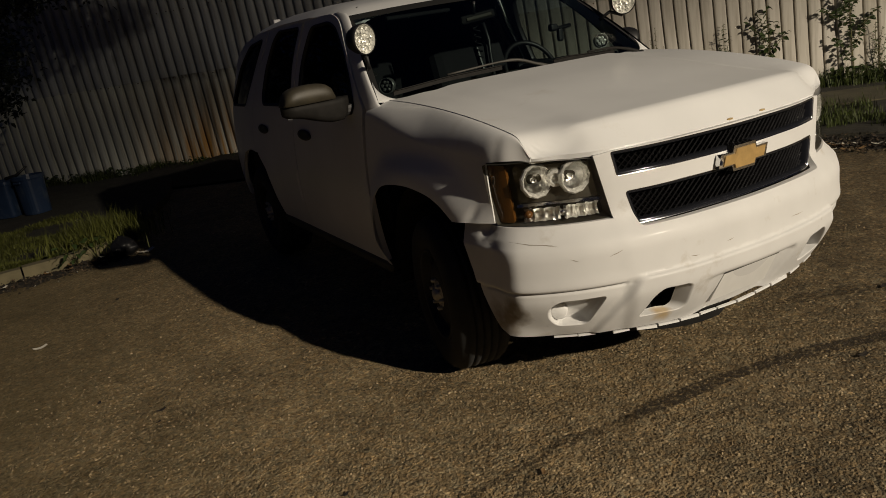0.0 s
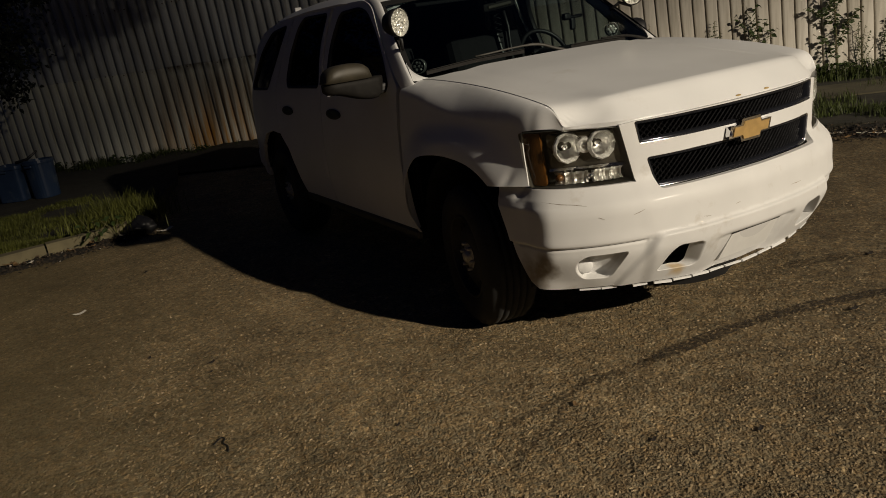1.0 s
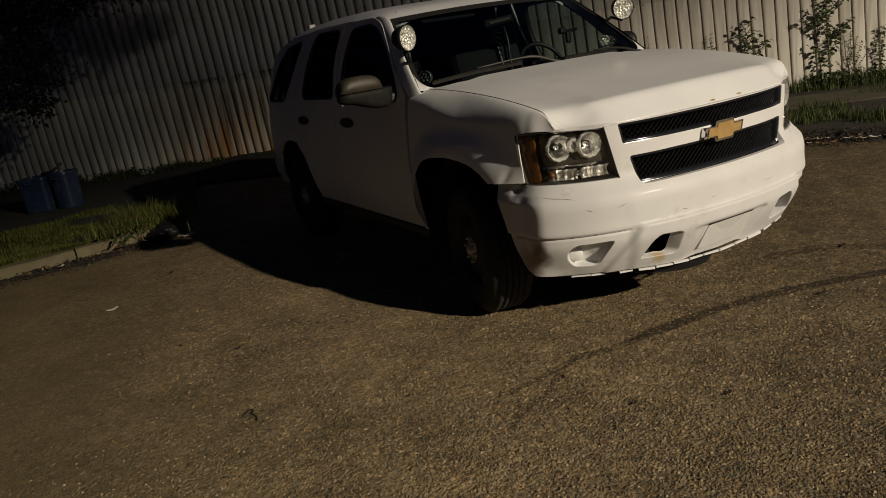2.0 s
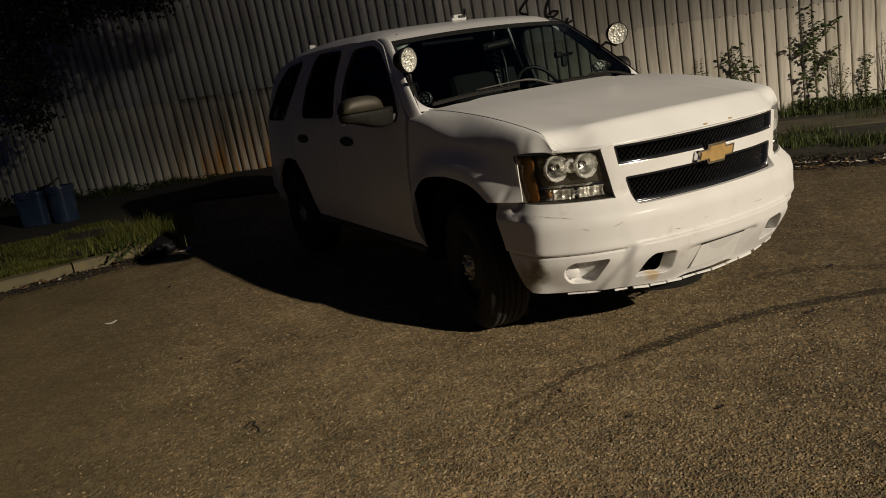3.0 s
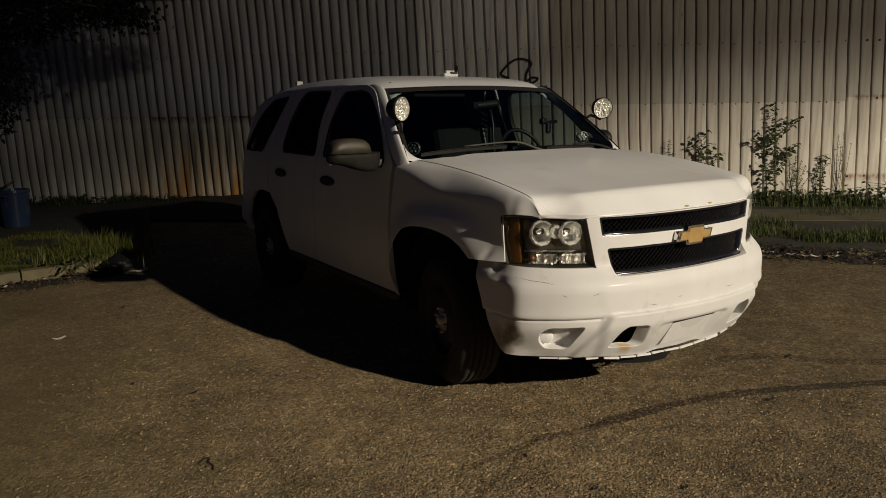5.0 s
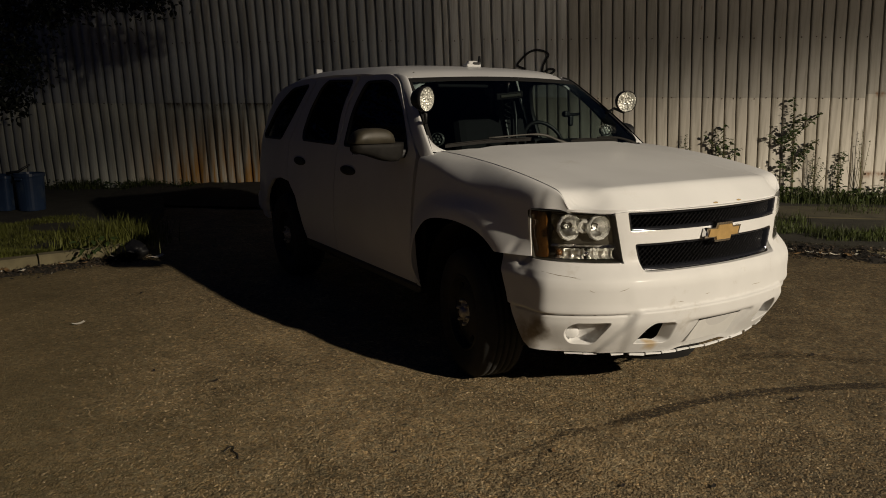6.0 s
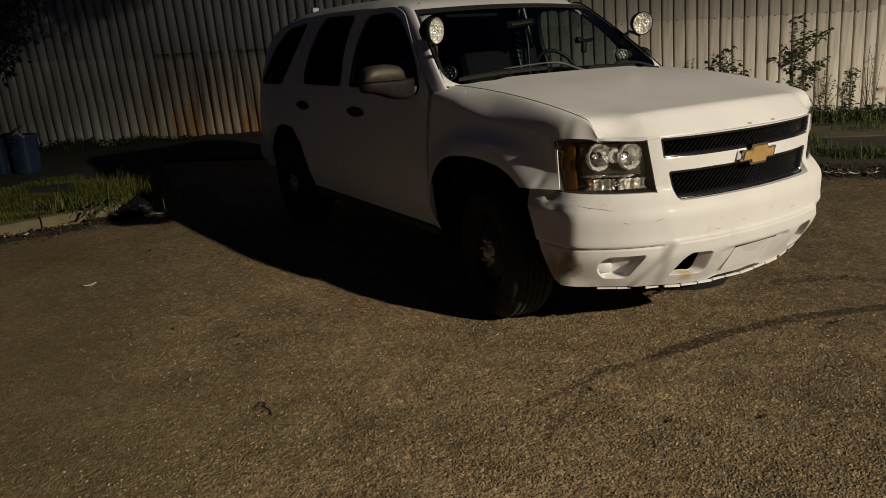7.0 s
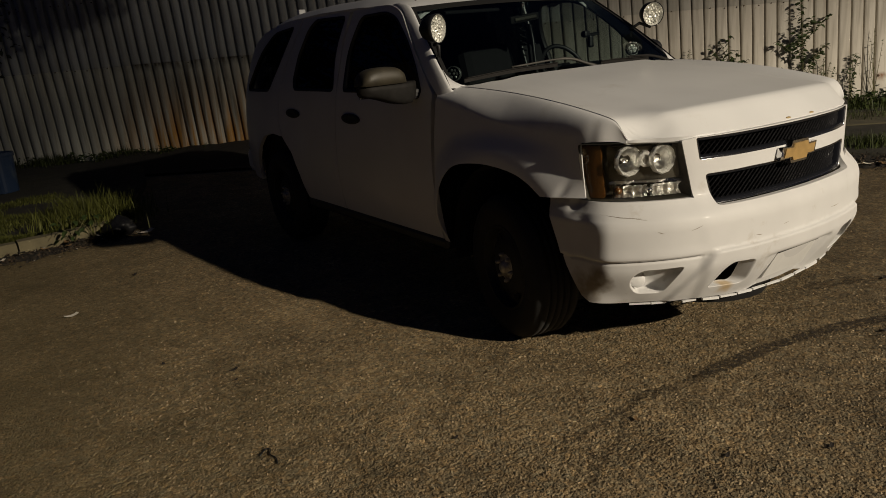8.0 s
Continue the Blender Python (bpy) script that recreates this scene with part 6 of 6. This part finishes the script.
branched_weed(-0.95, 0.11, 0.82, 0.03, [(0.3, -1.05, 0.68), (0.35, -0.86, 0.66), (0.4, -1.0, 0.75), (0.25, -0.84, 0.5), (0.25, -1.1, 0.48)], SMALL_LEAF, 0.022, 0.7, "thin small-leaved weed against the wall")
branched_weed(-1.27, 0.11, 0.84, -0.06, [(0.4, -1.20, 0.62), (0.5, -1.38, 0.80), (0.25, -1.33, 0.5)], SMALL_LEAF, 0.018, 1.0, "small-leaved green weed against the wall")
branched_weed(-1.60, 0.09, 1.15, 0.02, [(0.3, -1.50, 0.85), (0.3, -1.68, 1.0), (0.4, -1.53, 1.02), (0.25, -1.47, 0.62)], SMALL_LEAF, 0.06, 0.45, "thin pale straggling weed against the wall")
branched_weed(0.90, 0.10, 1.07, 0.0, [(0.6, 0.98, 0.92), (0.6, 0.83, 0.9)], SMALL_LEAF, 0.025, 0.8, "thin small-leaved weed against the wall")
branched_weed(1.75, 0.08, 1.15, 0.0, [(0.7, 1.83, 1.0), (0.6, 1.66, 0.9)], SMALL_LEAF, 0.05, 0.6, "thin pale straggling weed against the wall")
weed(-2.05, 0.15, 0.45, MID_LEAF, 50, "bushy dark green weed at the wall foot", 6, 0.16, 0.1)
weed(-2.65, 0.15, 0.5, MID_LEAF, 60, "bushy dark green weed at the wall foot", 6, 0.18, 0.1)
weed(-3.0, 0.15, 1.25, MID_LEAF, 55, "leafy green weed against the wall", 6, 0.26, 0.2)
weed(-3.7, 0.15, 0.8, MID_LEAF, 40, "leafy green weed against the wall", 4, 0.22, 0.2)


def kerb_weed(x, y, n, label):
    """A low leafy weed sprouting at the kerb."""
    w = empty("kerb_weed", Matrix.Translation((x, y, 0.03)), label, "weed")
    for k in range(5):
        a = k * 1.26 + random.uniform(-0.3, 0.3)
        tube("shoot", [(0, 0, 0), (0.05 * math.cos(a), 0.05 * math.sin(a), 0.10), (0.12 * math.cos(a), 0.12 * math.sin(a), random.uniform(0.14, 0.26))], [0.004, 0.003, 0.002], STALK, w, 5)
    for k in range(n):
        a, r = random.uniform(0, 2 * math.pi), random.uniform(0.01, 0.14)
        ob = new("leaf", MID_LEAF)
        ob.parent = w
        ob.matrix_basis = Matrix.Translation((r * math.cos(a), r * math.sin(a), random.uniform(0.03, 0.25))) @ pose(0, 0, 0, random.uniform(-30, 30), random.uniform(-20, 40), math.degrees(a)) @ Matrix.Scale(random.uniform(0.5, 0.95), 4)
    return w


kerb_weed(-2.45, 4.40, 22, "low leafy green weed sprouting at the kerb")
kerb_weed(-2.28, 4.47, 14, "low leafy green weed sprouting at the kerb")


def clump(s0, s1, n, label, tall=0.3):
    """Low broad leaves along the wall foot."""
    verts, faces = [], []
    for _ in range(n):
        s, o, z = random.uniform(s0, s1), abs(random.gauss(0, 0.13)) + 0.05, 0.1 + tall * random.random() ** 1.4
        if noise.noise((s * 2.2, 1.0, 4.0)) < -0.1:
            continue
        m = Matrix.Translation(on_wall(s, z, o)) @ pose(0, 0, 0, random.uniform(-50, 50), random.uniform(-40, 50), random.uniform(0, 360)) @ Matrix.Scale(random.uniform(0.5, 1.1), 4)
        b = len(verts)
        verts += [m @ v.co for v in MID_LEAF.vertices]
        faces += [tuple(b + i for i in p.vertices) for p in MID_LEAF.polygons]
    return tagged(raw("low_weeds", verts, faces, LEAF), label, "weeds", "", "stuff")


clump(-8, 1.6, 2400, "low dark green weeds along the wall foot", 0.22)
clump(8.5, 18, 750, "low dark green weeds along the wall foot", 0.13)


def tree(base, boughs, label):
    """A tree whose lower boughs hang before the wall; boughs: where each ends, as metres along the wall, out from it, and height."""
    t = empty("tree", Matrix.Translation(base), label, "tree")
    fork = [Vector(p) for p in spline([(0, 0, -0.1), (0.05, -0.05, 1.2), (0.12, -0.2, 2.6), (0.2, -0.3, 4.6)], 5)]
    tube("trunk", fork, [0.17 - 0.007 * k for k in range(16)], BARK, t, 10)
    ends = []
    for s, out, z in boughs:
        end = on_wall(s, z, out) - base
        p = fork[min(15, max(7, int(z * 3.2)))]
        mid = p.lerp(end, 0.5) + Vector((random.gauss(0, 0.12), random.gauss(0, 0.12), 0.35))
        tube("limb", spline([tuple(p), tuple(mid), tuple(end)], 4), [0.05 - 0.005 * j for j in range(9)], BARK, t, 6)
        ends += [(mid.lerp(end, 0.4), 0.30), (mid.lerp(end, 0.75), 0.26), (end, 0.20), (end + Vector((random.gauss(0, 0.1), random.gauss(0, 0.1), -0.1)), 0.13)]
    verts, faces = [], []
    for e, wide in ends:
        for _ in range(150):
            p = e + Vector((random.gauss(0, wide), random.gauss(0, wide), random.gauss(0, 0.72 * wide)))
            m = Matrix.Translation(p) @ pose(0, 0, 0, random.uniform(-60, 60), random.uniform(-20, 70), random.uniform(0, 360)) @ Matrix.Scale(random.uniform(0.55, 1.1), 4)
            b = len(verts)
            verts += [m @ v.co for v in MID_LEAF.vertices]
            faces += [tuple(b + i for i in q.vertices) for q in MID_LEAF.polygons]
    raw("crown", verts, faces, TREELEAF, t)
    return t


random.seed(7)
BOUGHS_AND_SHADE = [(10.3, 1.8, 2.75), (10.0, 1.6, 2.80), (9.5, 1.6, 3.0), (9.0, 1.6, 3.12), (8.65, 1.5, 3.08), (8.45, 1.5, 2.98), (10.4, 1.6, 2.3), (10.3, 1.8, 1.95), (10.75, 1.6, 1.6),
          (10.9, 2.0, 3.3), (11.2, 1.8, 2.3), (11.4, 2.2, 1.6), (9.6, 2.4, 3.5), (12.0, 3.0, 3.8), (12.6, 1.8, 3.2),
          # unseen boughs high over the car, added to shade the upper wall
          (4.3, 4.3, 3.85), (4.8, 4.1, 4.3), (5.2, 4.3, 3.6), (5.7, 4.1, 4.1), (6.1, 4.3, 3.45), (6.4, 4.2, 4.3), (6.9, 4.2, 3.75), (7.4, 4.2, 3.3), (7.9, 4.0, 3.9)]
tree(Vector((-5.0, 7.4, 0.09)), BOUGHS_AND_SHADE, "dark leafy tree standing before the steel wall")

# ---- loose things ----
def tub(m, w, d, h, label, corner=0.06):
    """A tapered plastic tub with a rolled rim and a hollow inside."""
    t = empty("plastic_tub", m, label, "tub", "blue tubs")
    rings = []
    for k, z in ((0.86, 0.0), (0.88, 0.02), (0.97, h * 0.9), (1.04, h * 0.9), (1.05, h * 0.93), (1.04, h), (0.97, h), (0.95, h * 0.9), (0.84, 0.03)):
        rings.append([(p[0] * k, p[1] * k, z) for p in rounded([(-w / 2, -d / 2), (w / 2, -d / 2), (w / 2, d / 2), (-w / 2, d / 2)], corner, 6)])
    n = len(rings[0])
    f = [(i * n + j, i * n + (j + 1) % n, (i + 1) * n + (j + 1) % n, (i + 1) * n + j) for i in range(len(rings) - 1) for j in range(n)]
    f += [tuple(range(n))[::-1], tuple((len(rings) - 1) * n + j for j in range(n))]
    raw("tub_body", [v for r in rings for v in r], f, BLUE, t)
    box("tub_handle", (0, -d / 2 * 1.02 - 0.012, h * 0.86), (0.12, 0.03, 0.03), BLUE, t, 0.01)
    return t


tub(pose(-3.08, 8.22, 0.09, 0, 0, -33), 0.40, 0.36, 0.47, "pale blue plastic tub standing on the verge")
tub(pose(-2.74, 7.99, 0.09, 0, 0, -48), 0.33, 0.34, 0.50, "dark blue round-cornered plastic tub standing on the verge", 0.15)
tagged(tube("stick", [(-3.0, 8.1, 0.585), (-2.86, 8.05, 0.61), (-2.72, 8.0, 0.70)], [0.022, 0.018, 0.012], BLACK, None, 6), "dark stick lying across a plastic tub", "stick")

def rubbish_bag(m, label):
    """A slumped black plastic bag with creases and a knotted neck."""
    bm = bmesh.new()
    bmesh.ops.create_icosphere(bm, subdivisions=4, radius=1.0)
    for v in bm.verts:
        c = v.co
        k = 1 + 0.22 * noise.noise(c * 1.7) + 0.10 * noise.noise(c * 5.0) + 0.04 * abs(noise.noise(c * 11.0))
        neck = max(0.0, c.z - 0.72) / 0.28
        c.x, c.y, c.z = c.x * k * 0.19 * (1 - 0.55 * neck), c.y * k * 0.15 * (1 - 0.55 * neck), max(0.0, 0.085 + c.z * k * 0.10 + 0.05 * neck)
    ob = part("rubbish_bag", bm, mat("black_bag_film", (0.006, 0.006, 0.007), 0.4, vary=0.3, scale=20), None, "", True)
    ob.matrix_world = m
    return tagged(ob, label, "bag")


rubbish_bag(pose(-2.05, 4.44, 0.0, 0, 0, 20) @ Matrix.Scale(0.82, 4), "black plastic rubbish bag slumped at the kerb end")


def strip(name, path, width, label, category, material, z=0.004):
    """A thin mark lying on the asphalt."""
    v, f = [], []
    pts = spline(path, 10)
    for i, p in enumerate(pts):
        a, b = pts[max(0, i - 1)], pts[min(len(pts) - 1, i + 1)]
        t = Vector((b[0] - a[0], b[1] - a[1])).normalized() * width * 0.5 * (1 + 0.35 * noise.noise((p[0] * 9, p[1] * 9, 0))) * min(1, 0.3 + i / 4, 0.3 + (len(pts) - 1 - i) / 4)
        v += [(p[0] - t.y, p[1] + t.x, z), (p[0] + t.y, p[1] - t.x, z)]
    f = [(2 * i, 2 * i + 1, 2 * i + 3, 2 * i + 2) for i in range(len(pts) - 1)]
    return tagged(raw(name, v, f, material), label, category, "", "structure")


strip("tyre_mark", [(-0.70, -0.92), (-0.625, -0.921), (-0.478, -0.938), (-0.246, -0.955), (0.016, -0.998), (0.308, -1.075), (0.547, -1.169), (0.886, -1.33), (1.5, -1.66), (2.4, -2.25)], 0.075, "dark rubber skid mark on the asphalt", "mark", MARK)
strip("tyre_mark", [(0.62, -0.64), (0.80, -0.70), (0.993, -0.80), (1.102, -0.95), (1.237, -1.10), (1.8, -1.5)], 0.10, "faint dark rubber mark on the asphalt", "mark", FAINT)
strip("tyre_mark", [(-1.02, -0.885), (-0.92, -0.906), (-0.789, -0.927), (-0.66, -0.925)], 0.07, "faint dark rubber mark on the asphalt", "mark", FAINT)
strip("crack", [(-0.92, -0.906), (-1.01, -0.889), (-1.08, -0.915), (-1.142, -0.947), (-1.221, -0.993), (-1.316, -1.06), (-1.506, -1.139), (-1.6, -1.2)], 0.026, "thin dark crack in the asphalt", "crack", FAINT)
strip("crack", [(-1.01, -0.889), (-1.09, -0.90), (-1.169, -0.908), (-1.25, -0.93), (-1.342, -0.931), (-1.495, -0.94)], 0.045, "thin dark crack in the asphalt", "crack", FAINT)

tagged(tube("twig", spline([(-2.405, -0.315, 0.004), (-2.395, -0.27, 0.005), (-2.405, -0.235, 0.006), (-2.39, -0.20, 0.006), (-2.405, -0.185, 0.006), (-2.44, -0.215, 0.004)], 4), 0.0026, BLACK, None, 6), "black bent twig lying on the asphalt", "twig")


def scrap(name, x, y, z, size, material, label, category, turn=0.0):
    """A curled flat scrap of litter."""
    v, f = [], []
    n = 5
    for i in range(n):
        for j in range(3):
            a, b = (i / (n - 1) - 0.5) * size, (j / 2 - 0.5) * size * 0.45 * (1 - 0.5 * abs(i / (n - 1) - 0.5))
            v.append((a, b, 0.02 * size + 0.5 * size * (i / (n - 1) - 0.5) ** 2 + 0.15 * size * (j / 2 - 0.5) ** 2))
    for i in range(n - 1):
        for j in range(2):
            f.append((3 * i + j, 3 * i + 3 + j, 3 * i + 4 + j, 3 * i + 1 + j))
    ob = raw(name, v, f, material)
    ob.matrix_world = pose(x, y, z + 0.003, 0, 0, turn)
    so = ob.modifiers.new("thickness", "SOLIDIFY")
    so.thickness = 0.0015
    return tagged(ob, label, category)


scrap("paper_scrap", -2.78, 2.266, 0.0, 0.085, PAPER, "pale curled paper scrap lying on the asphalt", "litter", 15)
scrap("fallen_leaf", -1.16, -1.0, 0.004, 0.035, DRYLEAF, "yellow-brown fallen leaf on the asphalt", "leaf", 60)
ROTTEN = mat("rotten_leaf", (0.018, 0.013, 0.009), 0.9, vary=0.4, scale=40)
for x, y, size in ((0.33, -1.22, 0.05), (-0.80, -1.59, 0.035), (1.05, -0.86, 0.05), (-1.12, -1.39, 0.03), (-2.51, 1.01, 0.035), (-2.25, 0.66, 0.045), (-2.28, 0.54, 0.025), (-2.25, 2.91, 0.05), (-1.78, -0.63, 0.025)):
    scrap("leaf_scrap", x, y, 0.004, size, ROTTEN, "small dark rotten leaf scrap on the asphalt", "leaf", random.uniform(0, 360))
for i in range(80):
    if i < 60:
        q = RIGHT_KERB[random.randrange(3, 30)]
        x, y = q[0] - abs(random.gauss(0, 0.12)) - 0.03, q[1] - abs(random.gauss(0, 0.10)) - 0.03
    else:
        q = LEFT_KERB[random.randrange(8, len(LEFT_KERB))]
        x, y = q[0] + random.uniform(-0.1, 0.1), q[1] - 0.03 - abs(random.gauss(0, 0.10))
    white = random.random() < 0.28
    scrap("paper_scrap" if white else "fallen_leaf", x, y, 0.03, random.uniform(0.04, 0.10), PAPER if white else DRYLEAF,
          "crumpled pale litter lying in the gutter" if white else "curled brown leaf lying in the gutter", "litter" if white else "leaf", random.uniform(0, 360))
scrap("paper_scrap", -1.86, 4.30, 0.004, 0.16, PAPER, "crumpled pale litter lying in the gutter", "litter", 20)


def leaf_litter(n, path, i0, i1, spread, high, label):
    """Curled leaf scraps and crumbs heaped along a kerb."""
    verts, faces = [], []
    run = path[i0:i1]
    for _ in range(n):
        q = random.random() * (len(run) - 1.001)
        i = int(q)
        a, b = Vector(run[i]), Vector(run[i + 1])
        p, t = a.lerp(b, q - i), (b - a).normalized()
        d = random.gauss(0.4, 0.45) * spread
        x, y = p.x + t.y * d, p.y - t.x * d
        z = max(0.004, high * (1 - abs(d) / spread) + 0.01) * random.uniform(0.5, 1.2)
        r = random.uniform(0.006, 0.022)
        m = Matrix.Translation((x, y, z)) @ pose(0, 0, 0, random.gauss(0, 25), random.gauss(0, 25), random.uniform(0, 360))
        k = len(verts)
        verts += [m @ Vector(v) for v in ((-r, 0, 0.3 * r), (0, -0.55 * r, 0), (r, 0.1 * r, 0.25 * r), (0.1 * r, 0.5 * r, 0.1 * r))]
        faces += [(k, k + 1, k + 3), (k + 1, k + 2, k + 3)]
    return tagged(raw("leaf_litter", verts, faces, LITTER), label, "leaf litter", "", "stuff")


leaf_litter(3500, RIGHT_KERB, 0, 28, 0.28, 0.085, "rotten leaves and pale litter heaped along the kerb")
leaf_litter(1500, LEFT_KERB, 8, len(LEFT_KERB), 0.24, 0.02, "rotten leaves and pale litter along the kerb")


def grit(n, f, size, name, label, material):
    verts, faces = [], []
    for _ in range(n):
        x, y = f()
        r = random.uniform(*size)
        a = random.uniform(0, 3)
        b = len(verts)
        for dx, dy, dz in ((1, 0, 0.3), (0, 0.8, 0.35), (-1, 0.1, 0.25), (0.1, -0.8, 0.3), (0.1, 0, 0.95)):
            verts.append((x + r * (dx * math.cos(a) - dy * math.sin(a)) * random.uniform(0.7, 1.2), y + r * (dx * math.sin(a) + dy * math.cos(a)), r * dz))
        faces += [(b, b + 1, b + 4), (b + 1, b + 2, b + 4), (b + 2, b + 3, b + 4), (b + 3, b, b + 4)]
    return tagged(raw(name, verts, faces, material), label, "grit", "", "stuff")


def stone_material():
    """Crushed stone, each piece its own shade between tar black and pale limestone."""
    m = mat("crushed_stone", (0.2, 0.2, 0.2), 0.8, spec=0.35)
    nt = m.node_tree
    geo = nt.nodes.new("ShaderNodeNewGeometry")
    ramp = nt.nodes.new("ShaderNodeValToRGB")
    ramp.color_ramp.elements[0].color = (0.10, 0.077, 0.045, 1)
    ramp.color_ramp.elements[1].color = (0.36, 0.28, 0.17, 1)
    for at, c in ((0.35, (0.155, 0.115, 0.063)), (0.75, (0.215, 0.16, 0.09)), (0.93, (0.28, 0.215, 0.125))):
        ramp.color_ramp.elements.new(at).color = (*c, 1)
    nt.links.new(geo.outputs["Random Per Island"], ramp.inputs[0])
    nt.links.new(ramp.outputs[0], nt.nodes["Principled BSDF"].inputs["Base Color"])
    return m


def aggregate(n, x0, x1, y0, y1, size, label, name="asphalt_aggregate"):
    """Stones of the asphalt's worn face: low five-sided lumps, half sunk, in one mesh."""
    rng = np.random.default_rng(3)
    x, y, r = rng.uniform(x0, x1, n), rng.uniform(y0, y1, n), rng.uniform(*size, n)
    keep = rng.uniform(0, 1, n) < 1.15 - 0.35 * np.clip(0.7 * x - 0.7 * y - 0.6, 0, 1) - 0.5 * np.clip((-x - 2.0) / 1.3, 0, 1) - 0.24 * np.hypot(x + 1.2, y + 1.6) + 0.25 * np.sin(x * 2.3 + 1.1 * y) * np.sin(y * 1.9)
    x, y, r = x[keep], y[keep], r[keep]
    n = len(x)
    a, tall, ratio = rng.uniform(0, 6.283, n), rng.uniform(0.35, 0.8, n), rng.uniform(0.5, 1.0, n)
    v = np.zeros((n, 7, 3))
    for k in range(5):
        q = 2 * math.pi * k / 5
        lx, ly = np.cos(q) * rng.uniform(0.8, 1.2, n), np.sin(q) * ratio * rng.uniform(0.8, 1.2, n)
        v[:, k] = np.stack([x + r * (lx * np.cos(a) - ly * np.sin(a)), y + r * (lx * np.sin(a) + ly * np.cos(a)), np.full(n, -0.0008)], 1)
    for k, o in ((5, 0.35), (6, -0.35)):
        v[:, k] = np.stack([x + r * o * np.cos(a), y + r * o * np.sin(a), r * tall * rng.uniform(0.75, 1.0, n)], 1)
    cells = ((0, 1, 5), (1, 2, 6), (1, 6, 5), (2, 3, 6), (3, 4, 6), (4, 5, 6), (4, 0, 5))
    f = (np.arange(n)[:, None, None] * 7 + np.array(cells)[None]).reshape(-1, 3)
    return tagged(raw(name, v.reshape(-1, 3), f.tolist(), STONE), label, "aggregate", "", "stuff")


STONE = stone_material()
aggregate(62000, -3.6, 2.4, -2.4, 3.0, (0.0045, 0.0095), "coarse brown crushed stone standing out of the worn asphalt")
grit(8000, lambda: (random.uniform(-3.4, 3.0), random.uniform(-3.2, 3.0)), (0.0025, 0.006), "loose_grit", "fine pale grit strewn over the asphalt", STONE)


def gutter():
    k = random.random() < 0.5
    path = RIGHT_KERB if k else LEFT_KERB
    q = random.choice(path)
    g = abs(random.gauss(0, 0.12)) + 0.01
    return (q[0] - (0.7 * g if k else -random.uniform(-0.1, 0.1)), q[1] - (0.7 * g if k else g))


grit(6000, gutter, (0.005, 0.022), "gutter_debris", "dark soil crumbs and leaf litter along the kerb", mat("gutter_soil", (0.035, 0.026, 0.016), 0.95, vary=0.6, scale=40))
